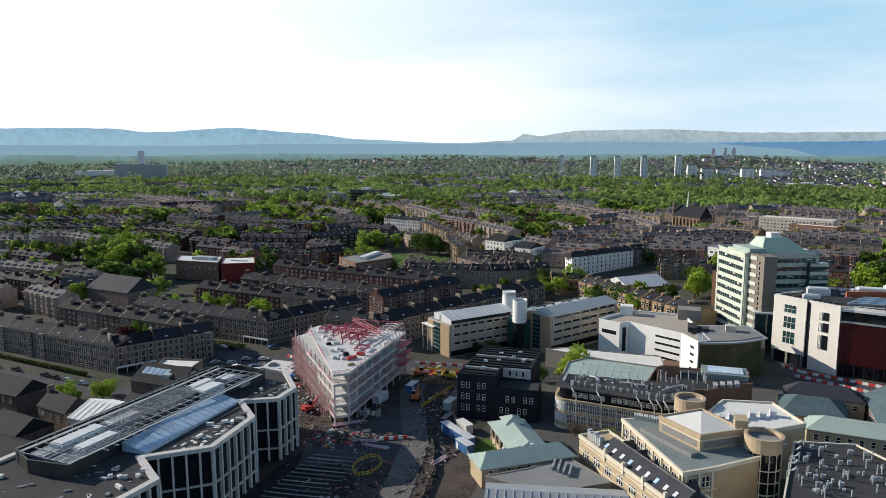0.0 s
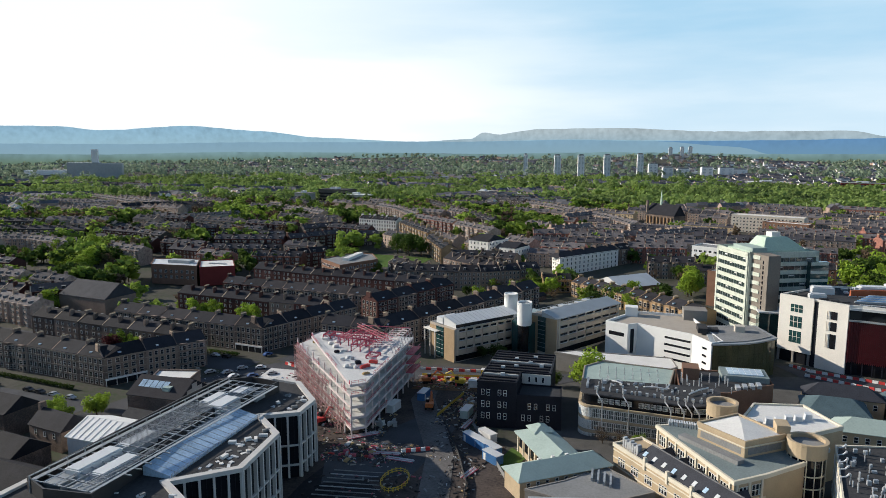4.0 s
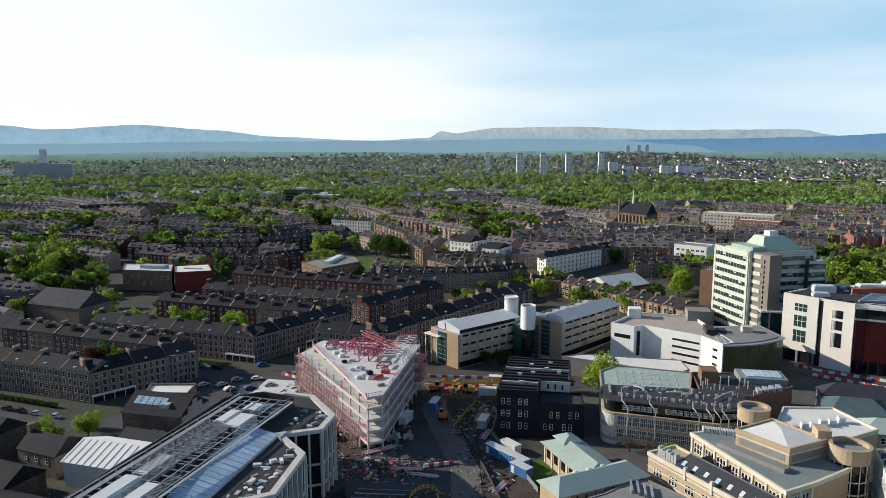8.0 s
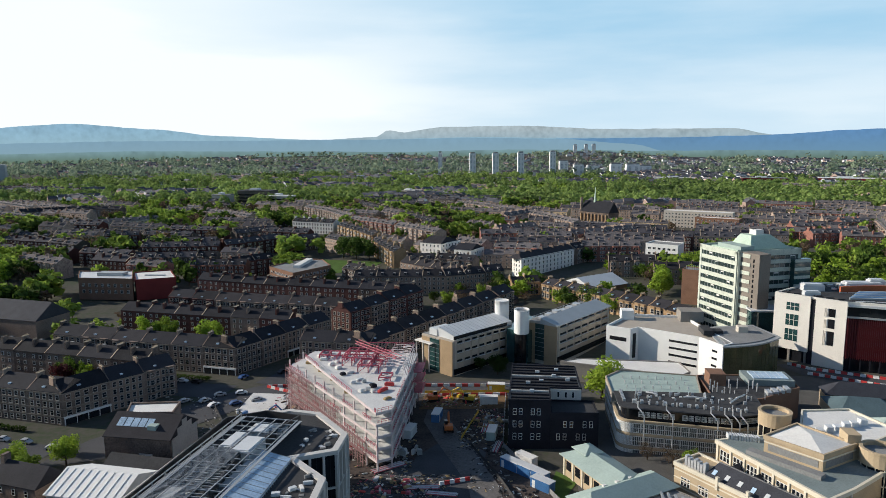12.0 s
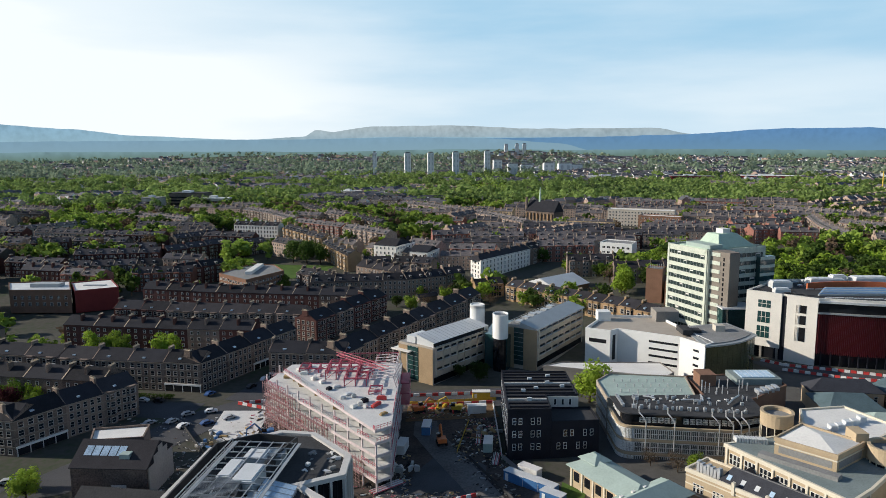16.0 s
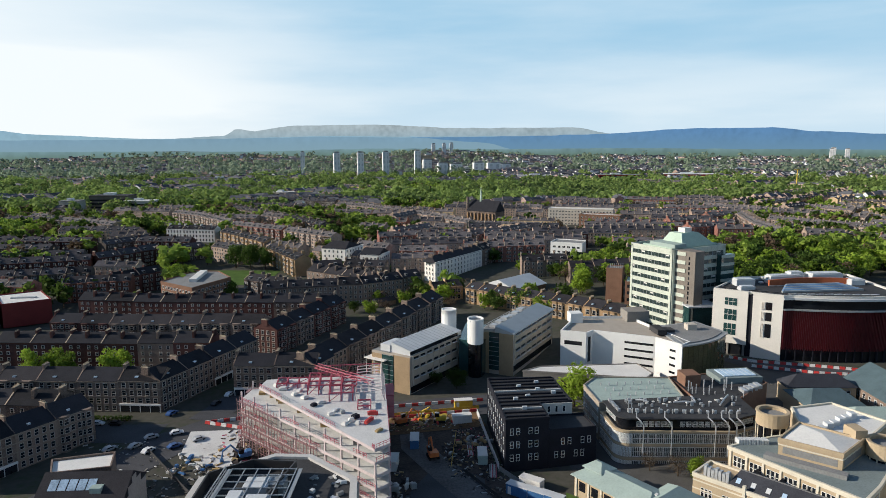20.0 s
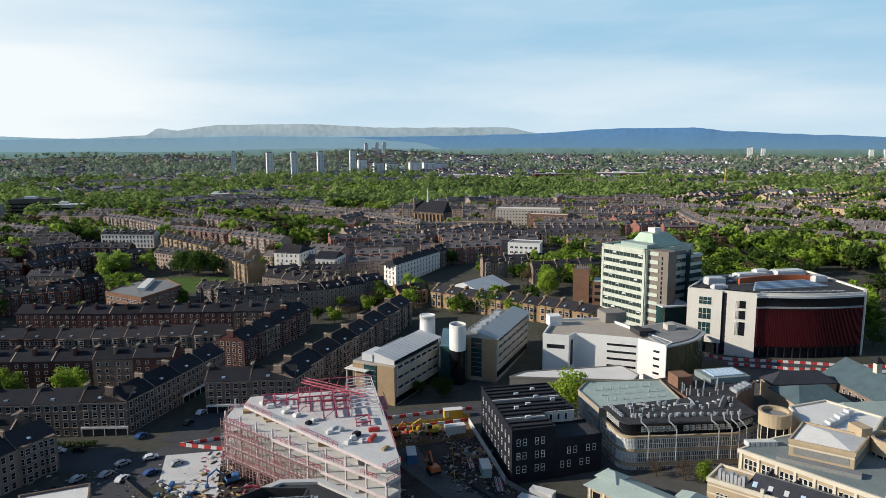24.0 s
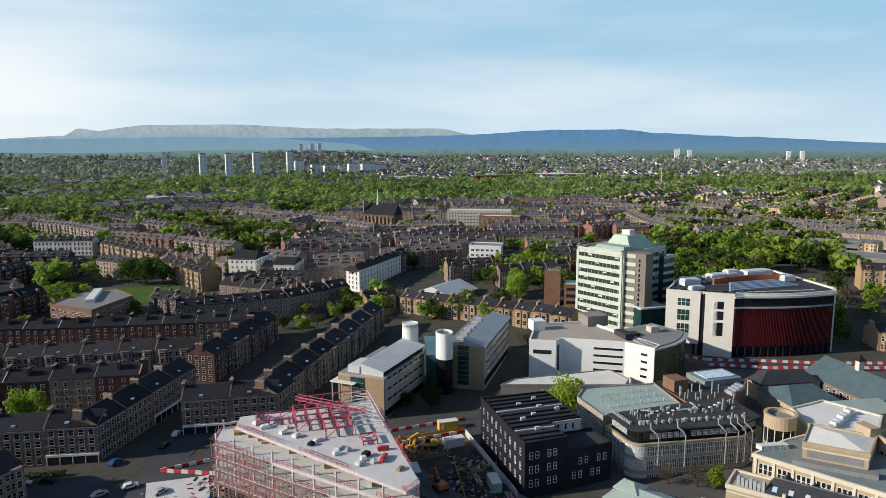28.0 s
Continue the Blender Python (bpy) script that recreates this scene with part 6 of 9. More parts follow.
    # block behind with a green membrane roof
    b = block("laboratory_block", [(36.7, 200.5), (36.7, 216), (42.5, 223), (66, 219.5), (63, 200.5)], -3.5, 9.6, "labwall", "greenroof", "laboratory block with a pale green membrane roof and vent cowls", parapet=0.5)
    windows(b, (36.7, 216), (36.7, 200.5), 3, 7, 1.5, 1.9, 0.2, 3.2, bars=7, margin=0.5)
    windows(b, (42.5, 223), (36.7, 216), 3, 3, 1.5, 1.9, 0.2, 3.2, bars=7, margin=0.5)
    for i in range(3):
        for j in range(8):
            x, y = 42 + j * 2.6, 206 + i * 4.5
            flue(b, [(x, y, 9.7), (x, y, 10.5)], 0.17)
    r2 = block("roof_link_block", [(66.2, 199.8), (66.4, 221), (95, 224.5), (95, 212), (80, 200.5)], -3.5, 9.2, "brick", "roofdark", "dark-roofed link block crowded with ducts", parapet=0.5)
    bit(r2, "skylight_frame", "lowroof", (80, 94, 213, 222.5, 9.3, 11.2))
    bit(r2, "skylight", "skylight", (82, 92.5, 214.5, 221, 11.2, 11.5), label="blue-grey flat skylight")
    bit(r2, "skylight_bars", "zincpale", *[(82 + k * 1.75, 82.08 + k * 1.75, 214.5, 221, 11.5, 11.56) for k in range(7)])
    bit(r2, "stair_head", "brick", (68, 73, 212, 218, 9.3, 13))
    for k in range(16):
        x, y = rnd.uniform(67, 82), rnd.uniform(201, 211)
        flue(r2, [(x, y, 9.3), (x, y, 10.3 + rnd.uniform(0, 2.4))], rnd.uniform(0.11, 0.2))
    for k in range(4):
        bit(r2, "air_unit", "duct", (83 + k * 2.2, 84.3 + k * 2.2, 204 + k * 1.2, 207.5 + k * 1.2, 9.3, 10.4))


laboratory()


# ---------------------------------------------------------------- cream gallery building with drums
def drum(owner, x, y, r, z0, z1, ribs):
    n = 24
    c = [(x + r * math.cos(k * math.tau / n), y + r * math.sin(k * math.tau / n)) for k in range(n)]
    bm = bmesh.new()
    prism(bm, inset(c, 0.3), z0, z1 - 3.4)
    part("drum_glazing", bm, "darkglass", owner, "dark glazed drum")
    bm = bmesh.new()
    for k in range(ribs):
        a = k * math.tau / ribs
        tube(bm, [(x + (r - 0.1) * math.cos(a), y + (r - 0.1) * math.sin(a), z0), (x + (r - 0.1) * math.cos(a), y + (r - 0.1) * math.sin(a), z1 - 3.4)], 0.14, 5)
    for z in (z0 + 2.5, z0 + 5.5, z0 + 8.5):
        if z < z1 - 3.6:
            ring(bm, c, z, z + 0.2, 0.3)
    part("drum_ribs", bm, "creamhi", owner)
    bm = bmesh.new()
    ring(bm, inset(c, -0.1), z1 - 3.5, z1, 0.5)
    ring(bm, inset(c, -0.25), z1 - 0.35, z1 + 0.1, 0.8)
    part("drum_band", bm, "cream", owner, "cream drum cornice")
    bm = bmesh.new()
    prism(bm, inset(c, 0.45), z1 - 1.2, z1 - 1.0)
    part("drum_roof", bm, "roofgrey", owner)


def gallery():
    t = tagged(new("library_building"), "cream stone-banded library with a white roof and glazed drum", "building")
    z0 = -1.0
    base = [(58, 166), (71, 170), (86, 172), (94, 155), (80.5, 143), (73, 137.5)]
    bm = bmesh.new()
    prism(bm, base, z0 - 2, 10.8)
    part("wall", bm, "cream", t)
    bm = bmesh.new()
    prism(bm, inset(base, 0.4), 10.8, 11.0)
    part("lower_roof", bm, "lowroof", t, "pale green-grey lower roof")
    bm = bmesh.new()
    ring(bm, inset(base, -0.25), 10.2, 11.2, 0.6)
    part("cornice", bm, "creamhi", t)
    top = [(67.5, 160.6), (77, 150.7), (87, 157.7), (78, 169)]
    bm = bmesh.new()
    prism(bm, top, 10.9, 14.6)
    part("upper_wall", bm, "cream", t)
    bm = bmesh.new()
    rim = [bm.verts.new((x, y, 14.75)) for x, y in ccw(inset(top, 0.25))]
    mid = [sum(v.co[i] for v in rim) / 4 for i in (0, 1)]
    tip = bm.verts.new((mid[0], mid[1], 16.3))
    for i in range(4):
        bm.faces.new((rim[i], rim[(i + 1) % 4], tip))
    bm.faces.new(list(reversed(rim)))
    part("white_roof", bm, "roofwhite", t, "low white hipped roof")
    bm = bmesh.new()
    ring(bm, inset(top, -0.2), 14.2, 15.2, 0.4)
    part("upper_parapet", bm, "cream", t)
    for p, q in (((58, 166), (73, 137.5)), ((73, 137.5), (80.5, 143))):
        m, length = edge_frame(p, q)
        n = int(length / 4.6)
        for j in range(n):
            x = 1.4 + j * (length - 2) / n
            for z, h in ((6.6, 2.7), (1.6, 2.9)):
                windows(t, tuple((m @ Vector((x, 0, 0)))[:2]), tuple((m @ Vector((x + 3.4, 0, 0)))[:2]), 1, 3, 0.95, h, z, 0, bars=1, margin=0.05)
        for z in (0.6, 3.2, 5.6):
            bit(t, "stone_band", "creamhi", (0, length, -0.15, 0.02, z, z + 0.35), m=m)
        for j in range(n + 1):
            x = 0.7 + j * (length - 2) / n
            bit(t, "pilaster", "creamhi", (x - 0.3, x + 0.3, -0.3, 0.02, z0, 10.2), m=m)
    for p, q in zip(top, top[1:] + top[:1]):
        m, length = edge_frame(p, q)
        bit(t, "louvre", "roofgrey", (1, length - 1, -0.08, 0.02, 11.6, 13.2), m=m)
        bit(t, "stone_band", "creamhi", (0, length, -0.14, 0.02, 13.4, 13.7), m=m)
    m, length = edge_frame((65.5, 160), (75.5, 149.5))
    bit(t, "low_louvre", "roofgrey", (-1, length + 2, -2.8, -0.4, 11.0, 12.0), m=m, label="dark louvred roof strip")
    drum(t, 91.5, 155.5, 4.3, z0, 15.2, 14)
    drum(t, 75.2, 176.2, 3.9, z0, 15.4, 12)
    bit(t, "stair_tower", "cream", (85.2, 88.2, 158, 162.5, 8, 17.0))
    bit(t, "ribbed_roof_duct", "zincpale", *[(61 + k * 0.62, 61.4 + k * 0.62, 166.6 - k * 0.1, 168.6 - k * 0.1, 11.0, 12.2) for k in range(12)])
    rear = [(79, 169.5), (88, 158.5), (103, 170), (97, 184), (84, 182)]
    bm = bmesh.new()
    prism(bm, rear, z0, 13.2)
    part("rear_wall", bm, "cream", t)
    bm = bmesh.new()
    prism(bm, inset(rear, 0.5), 13.2, 13.35)
    part("rear_roof", bm, "roofwhite", t)
    bm = bmesh.new()
    ring(bm, inset(rear, -0.1), 12.8, 13.8, 0.5)
    part("rear_parapet", bm, "creamhi", t)
    for k in range(6):
        bit(t, "roof_unit", "zincpale", (82 + k * 2.6, 83.6 + k * 2.6, 166 + k * 1.4, 168 + k * 1.4, 13.3, 14.6 + 0.3 * (k % 2)))
    # long slate-roofed hall with gables beside it
    h = tagged(new("slate_roofed_hall"), "long cream hall with steep slate gables", "building")
    p, q = (47.2, 162.0), (72.2, 129.5)
    m, length = edge_frame(p, q)
    bm = bmesh.new()
    box(bm, 0, length, 0, 9, z0 - 2, 6.4, 0, m)
    part("wall", bm, "cream", h)
    bm = bmesh.new()
    gable(bm, 8.0, length - 0.4, 0.5, 8.5, 6.4, 9.3, over=0.0, hip0=1.5, m=m)
    part("slate_roof", bm, "hallslate", h, "long slate ridge roof")
    slope = math.atan2(2.9, 4.0)
    for k in range(9):
        x = 9.6 + k * 3.4
        bit(h, "roof_light", "zincpale" if k % 3 else "skylight", (x, x + 1.0, 1.2, 2.6, 0.02, 0.12), m=m @ Matrix.Translation((0, 0.5, 6.4)) @ Matrix.Rotation(slope, 4, "X"))
    for k in range(5):
        x = 11.5 + k * 6.0
        bm = bmesh.new()
        gable(bm, -2.6, 2.6, -1.9, 1.9, 6.4, 8.7, over=0.1, hip1=1.2, m=m @ Matrix.Translation((x, 6.4, 0)) @ Matrix.Rotation(radians(-90), 4, "Z"))
        part("slate_gablet", bm, "hallslate", h, "small slate gablet")
    bit(h, "ridge_flashing", "lead", (9.5, length - 0.4, 4.3, 4.7, 9.26, 9.4), m=m)
    for k in range(4):
        x = 12.0 + k * 8.0
        bit(h, "gable_pier", "creamhi", (x, x + 0.7, -0.35, 0.4, 4.8, 7.9), m=m)
    bm = bmesh.new()
    ring(bm, [tuple((m @ Vector(c))[:2]) for c in ((-0.2, -0.2, 0), (length, -0.2, 0), (length, 9.2, 0), (-0.2, 9.2, 0))], 5.9, 6.9, 0.5)
    part("parapet", bm, "creamhi", h)
    for z in (0.8, 3.0, 5.0):
        bit(h, "stone_band", "creamhi", (0, length, -0.12, 0.02, z, z + 0.3), m=m)
    for k in range(7):
        x = 2.0 + k * 5.2
        windows(h, tuple((m @ Vector((x, 0, 0)))[:2]), tuple((m @ Vector((x + 3, 0, 0)))[:2]), 1, 3, 0.8, 2.2, 1.6, 0, bars=1, margin=0.05)
    for k in range(7):
        bit(h, "roof_plant", "duct", (2.0 + k * 0.9, 2.7 + k * 0.9, 1.2, 2.4, 6.4, 9.0 - 0.3 * (k % 3)), m=m)


gallery()


# ---------------------------------------------------------------- cream hip-roofed lodge, zinc hall, rear laboratory
def lodge():
    t = tagged(new("hip_roofed_lodge"), "cream rendered lodge with pale green hipped roofs", "building")
    m, length = edge_frame((20.5, 170.5), (31.5, 151.5))
    bm = bmesh.new()
    box(bm, 0, length, 0.2, 9.6, -3.5, 3.6, 0, m)
    part("wall", bm, "cream", t)
    bm = bmesh.new()
    gable(bm, 0, length, 0, 9.8, 3.6, 5.6, over=0.7, hip0=4, hip1=3, m=m)
    part("hip_roof", bm, "greenroof", t, "pale green sheet hip roof")
    bm = bmesh.new()
    gable(bm, 0.5, 6, 3, 8, 5.2, 6.6, over=0.4, hip0=2.4, hip1=2.4, m=m)
    box(bm, 0.7, 5.8, 3.2, 7.8, 4.4, 5.2, 0, m)
    part("lantern", bm, "greenroof", t)
    for k in range(6):
        bit(t, "pilaster", "creamhi", (0.5 + k * 4, 1.0 + k * 4, -0.05, 0.22, -3, 3.5), m=m)
        bit(t, "window", "darkglass", (1.6 + k * 4, 3.6 + k * 4, 0.12, 0.22, 0.0, 2.4), m=m)
    m, length = edge_frame((22.5, 145.5), (43.5, 160.2))
    bm = bmesh.new()
    box(bm, 0, length, -5.2, 3.2, -3.5, 3.4, 0, m)
    part("cross_wing_wall", bm, "cream", t)
    bm = bmesh.new()
    gable(bm, 0, length, -5.2, 3.2, 3.4, 5.8, over=0.7, hip0=3.5, hip1=3.5, m=m)
    part("hip_roof", bm, "greenroof", t, "pale green sheet hip roof")
    bit(t, "skylights", "roofwhite", *[(8 + k * 4, 8.9 + k * 4, 0.5, 1.2, 4.7, 5.3) for k in range(3)], m=m)
    windows(t, tuple((m @ Vector((0.5, -5.2, 0)))[:2]), tuple((m @ Vector((length - 0.5, -5.2, 0)))[:2]), 1, 9, 1.0, 1.4, 1.2, 0, bars=1, margin=0.5)
    f = block("flat_roofed_annex", [(27, 139), (36, 146), (45, 156), (57, 145), (42, 134)], -4, 2.6, "concrete", "roofgrey", "grey flat-roofed annex with vent fins", parapet=0.3)
    for k in range(4):
        bit(f, "vent_fin", "zinc", (42 + k * 1.5, 42.5 + k * 1.5, 147 - k * 0.8, 153 - k * 0.8, 2.7, 3.6))
    z = tagged(new("zinc_roofed_hall"), "low hall with a ribbed zinc roof", "building")
    m, length = edge_frame((31, 124), (62, 130))
    bit(z, "wall", "concrete", (0, length, 0, 11, -3.5, 3.0), m=m)
    bm = bmesh.new()
    gable(bm, 0, length, 0, 11, 3.0, 4.6, over=0.6, m=m)
    part("roof", bm, "zinc", z, "grey ribbed zinc roof")
    for k in range(16):
        bit(z, "roof_rib", "zincpale", (k * 2.0, 0.12 + k * 2.0, 0, 5.9, 0.02, 0.14), m=m @ Matrix.Translation((0, -0.5, 3.05)) @ Matrix.Rotation(math.atan2(1.6, 6.1), 4, "X"))
    r = block("rear_laboratory", [(99, 161), (113, 163.5), (118, 156), (121, 128), (92, 128)], -3.5, 11.8, "creamhi", "roofdark", "laboratory with a dark roof full of silver ducts", parapet=0.5)
    windows(r, (99, 161), (92, 128), 3, 13, 1.7, 2.0, 1.0, 3.6, bars=7, margin=0.5)
    rnd = random.Random(4)
    for k in range(70):
        x, y = rnd.uniform(96, 116), rnd.uniform(132, 160)
        if k % 2:
            bit(r, "roof_vent", "duct", (x, x + rnd.uniform(0.4, 1.1), y, y + rnd.uniform(0.3, 0.8), 12.0, 12.5 + rnd.uniform(0, 0.6)))
        else:
            flue(r, [(x, y, 12), (x, y, 12.8 + rnd.uniform(0, 1.4))], 0.15)
    for k in range(5):
        x = 94.5 + k * 0.9
        flue(r, [(x, 140 + k * 4, 8), (x, 140 + k * 4, 13.6), (x + 1, 140 + k * 4, 13.8), (x + 1.6, 140 + k * 4, 14.4)], 0.2)
    # slate and copper-green pitched roofs by the yard
    for nm, p, q, d, e, hgt, rm in (("slate_roofed_school", (101.5, 199), (119, 197), 17, 5.6, 3.6, "blueslate"), ("mansard_school", (107, 189.5), (131, 186.5), 10, 5.2, 2.8, "greenroof"), ("stone_church", (129, 223), (126, 191), 17, 6.0, 5.5, "blueslate"), ("dark_slate_school", (105, 217), (127, 214), 7, 6.0, 3.4, "hallslate")):
        s = tagged(new(nm), "dark slate roofed stone building in a yard" if rm != "greenroof" else "stone building with a pale green mansard roof", "building")
        m, length = edge_frame(p, q)
        bit(s, "wall", "cream" if nm != "stone_church" else "stone", (0, length, 0, d, -2, e), m=m)
        bm = bmesh.new()
        gable(bm, 0, length, 0, d, e, e + hgt, over=0.4, hip0=0 if nm == "stone_church" else 5, hip1=0 if nm == "stone_church" else 5, m=m)
        part("roof", bm, rm, s)
        windows(s, p, q, 1, max(3, int(length / 3)), 1.2, 1.8, e - 3.0, 0, bars=1)
        if nm == "stone_church":
            bit(s, "bellcote", "creamhi", (14, 15.8, d / 2 - 0.9, d / 2 + 0.9, e + hgt - 0.6, e + hgt + 3), m=m)
            bm = bmesh.new()
            gable(bm, 13.8, 16.0, d / 2 - 1.1, d / 2 + 1.1, e + hgt + 3, e + hgt + 5, hip0=1.4, hip1=1.4, m=m)
            part("bellcote_roof", bm, "slate", s)


lodge()


# ---------------------------------------------------------------- streets and site
sheet("road", strip((-300, 190), (-128, 172), 16) , "asphalt", 0.10, "asphalt street with parked cars", "road")
sheet("road", [(-128, 164), (-122, 184), (-98, 225), (-78, 242), (-66, 236), (-84, 214), (-110, 172)], "asphalt", 0.12, "asphalt street running beside the tenements", "road")
sheet("road", strip((-300, 256), (-96, 228), 14), "asphalt", 0.10, "narrow asphalt side street between tenements", "road")
sheet("road", strip((-84, 236), (-58, 300), 12), "asphalt", 0.14, "asphalt street between shop-fronted tenements", "road")
sheet("road", [(-84, 224), (-84, 240), (10, 243), (40, 240), (24, 226)], "asphalt", 0.16, "asphalt road behind red and white barriers", "road")
sheet("construction_ground", [(-72, 60), (24, 60), (24, 140), (17, 172), (4, 184), (4, 226), (-24, 225), (-70, 226), (-75, 180)], "dirt", 0.08, "brown churned earth of the building site", "ground")
sheet("site_slab", [(-32, 70), (-4, 78), (-6, 135), (-28, 158), (-31, 140)], "darkslab", 0.16, "dark gravelled slab with stored formwork strips", "ground")
sheet("site_road", [(12, 62), (10, 130), (4, 163), (-6.5, 190), (-13, 206), (-14, 214), (-21, 214), (-21, 204), (-15.5, 190), (-4, 163), (2, 130), (4, 62)], "haul", 0.2, "grey haul road through the building site", "road")
sheet("pavement", [(96, 222), (86, 236), (104, 252), (112, 252.6), (133, 240), (149, 234), (220, 211), (220, 200), (130, 222)], "paving", 0.1, "pale paved square beside the road", "pavement")
sheet("road", [(106, 266), (112, 266), (137, 251.5), (155, 243), (240, 214), (240, 206), (149, 234.5), (133, 240.5), (112, 253)], "asphalt", 0.2, "asphalt avenue in front of the learning hub", "road")
sheet("lawn", [(16, 160), (20, 156), (24, 166), (19, 172)], "grass", 0.14, "small mown lawn beside the lodge", "lawn")
sheet("lawn", [(-150, 455), (-95, 450), (-90, 490), (-150, 500)], "grass", 0.1, "square of park grass between terraces", "lawn")
sheet("yard", [(24, 130), (24, 240), (100, 240), (130, 200), (130, 120)], "paving", 0.05, "paved yards between campus buildings", "pavement")


def barrier_line(p, q, n, z=0.2):
    m, length = edge_frame(p, q)
    for k in range(n):
        x = k * length / n
        c = m @ Vector((x, 0, 0))
        b = thing("road_barrier", "red plastic road barrier" if k % 2 else "white plastic road barrier", "barrier", c.x, c.y, gz(c.x, c.y) + z, math.degrees(math.atan2(q[1] - p[1], q[0] - p[0])), "road barriers")
        bm = bmesh.new()
        L = length / n * 0.94
        box(bm, 0, L, -0.28, 0.28, 0, 0.35)
        box(bm, 0.05, L - 0.05, -0.16, 0.16, 0.35, 1.0)
        part("body", bm, "barrier_red" if k % 2 else "barrier_white", b)


barrier_line((-68, 225.5), (-83, 233), 8)
barrier_line((-83, 233), (-60, 236.5), 12)
barrier_line((-27, 236.5), (8.5, 237.5), 16)
barrier_line((-25, 226.5), (5, 228.5), 12)
barrier_line((114, 254.1), (133.2, 241.9), 12)
barrier_line((133.2, 241.9), (205, 218), 40)
barrier_line((111.2, 265.8), (117, 259.3), 5)
barrier_line((117, 259.3), (152.8, 241.5), 20)
barrier_line((152.8, 241.5), (205, 224), 28)


def car(x, y, rz, paint, z=None):
    c = thing("car", "parked car on the asphalt", "car", x, y, (gz(x, y) if z is None else z) + 0.14, rz, "parked cars")
    bm = bmesh.new()
    prof = [(-2.1, 0.35), (-2.15, 0.75), (-1.75, 0.95), (-1.1, 1.42), (0.5, 1.45), (1.15, 0.98), (2.05, 0.82), (2.15, 0.4)]
    l = [bm.verts.new((px, -0.85, pz)) for px, pz in prof]
    r = [bm.verts.new((px, 0.85, pz)) for px, pz in prof]
    n = len(prof)
    for i in range(n):
        bm.faces.new((l[i], l[(i + 1) % n], r[(i + 1) % n], r[i]))
    bm.faces.new(list(reversed(l)))
    bm.faces.new(r)
    bmesh.ops.recalc_face_normals(bm, faces=bm.faces[:])
    shell = part("body", bm, paint, c)
    bit(shell, "side_glass", "darkglass", (-1.15, 0.75, -0.87, 0.87, 0.98, 1.3))
    bit(shell, "windscreen", "darkglass", (0.55, 0.85, -0.75, 0.75, 1.1, 1.3))
    for px in (-1.35, 1.35):
        for py in (-0.8, 0.8):
            bm = bmesh.new()
            tube(bm, [(px, py - 0.1, 0.32), (px, py + 0.1, 0.32)], 0.32, 10)
            part("wheel", bm, "rubber", c)


rnd = random.Random(77)
for x, y, rz in [(-161, 184, -8), (-155, 183, -8), (-148, 182, -8), (-140, 181, -8), (-129, 178, 20), (-118, 238, -10), (-112, 237, -10), (-96, 243, 60), (-97, 224, 30), (-107, 217, 50), (-90, 226, 20), (-83, 250, 65), (-80, 258, 65), (-76, 268, 65), (-72, 279, 65), (-100, 218, 55), (-178, 186, -8), (-190, 187, -8), (-205, 189, -8), (-104, 200, 60), (-95, 214, 60), (-130, 236, -8), (-150, 239, -8), (-88, 216, 40), (-82, 220, 40), (18, 243, 0), (-45, 233, 0), (-52, 233, 0)]:
    car(x, y, rz, CAR[rnd.choice((0, 0, 1, 1, 2, 2, 2, 3))])


def cabin(x, y, rz, material, label, w=6.0, d=2.5, h=2.6, z=0.15):
    c = thing("site_cabin", label, "site cabin", x, y, gz(x, y) + z, rz, "site cabins")
    bm = bmesh.new()
    box(bm, 0, w, 0, d, 0, h)
    for k in range(int(w / 0.6)):
        box(bm, 0.1 + k * 0.6, 0.4 + k * 0.6, -0.04, d + 0.04, 0.15, h - 0.15)
    part("body", bm, material, c)
    bit(c, "roof", "roofwhite" if material != "blue" else "zincpale", (-0.1, w + 0.1, -0.1, d + 0.1, h, h + 0.15))
    bit(c, "door", "frame", (w * 0.1, w * 0.1 + 0.9, -0.09, -0.04, 0.1, 2.1))


for x, y, rz, mm in ((4, 174, -42, "blue"), (7.5, 171, -42, "blue"), (11, 168, -42, "blue"), (8, 177, -42, "roofwhite"), (12, 163, -40, "blue"), (-4, 219, 5, "roofwhite"), (-2, 232, 0, "yellow"), (-23, 190, 80, "zincpale"), (-16, 203, 85, "blue"), (2, 190, 84, "greenroof")):
    cabin(x, y, rz, mm, "ribbed %s steel site cabin" % {"blue": "blue", "roofwhite": "white", "yellow": "yellow", "zincpale": "grey", "greenroof": "pale green"}[mm])


def excavator(x, y, rz, paint="machine"):
    e = thing("excavator", "tracked excavator parked on the building site", "excavator", x, y, gz(x, y) + 0.2, rz, "site machines")
    for s in (-1, 1):
        bit(e, "track", "rubber", (-1.8, 1.8, s * 1.2 - 0.3, s * 1.2 + 0.3, 0, 0.8))
    house = bit(e, "house", paint, (-2.0, 1.2, -1.3, 1.3, 0.9, 2.0), (-2.2, -0.8, -1.2, 1.2, 1.2, 2.3))
    bit(house, "cab", "darkglass", (0.0, 1.4, 0.2, 1.2, 2.0, 3.1))
    bm = bmesh.new()
    tube(bm, [(1.0, -0.3, 1.8), (3.4, -0.3, 4.6), (5.6, -0.3, 3.2)], 0.28, 6)
    boom = part("boom", bm, paint, e)
    bm = bmesh.new()
    tube(bm, [(5.6, -0.3, 3.3), (6.0, -0.3, 0.9)], 0.2, 6)
    box(bm, 5.5, 6.5, -0.8, 0.2, 0.1, 0.9)
    part("arm", bm, paint, boom)


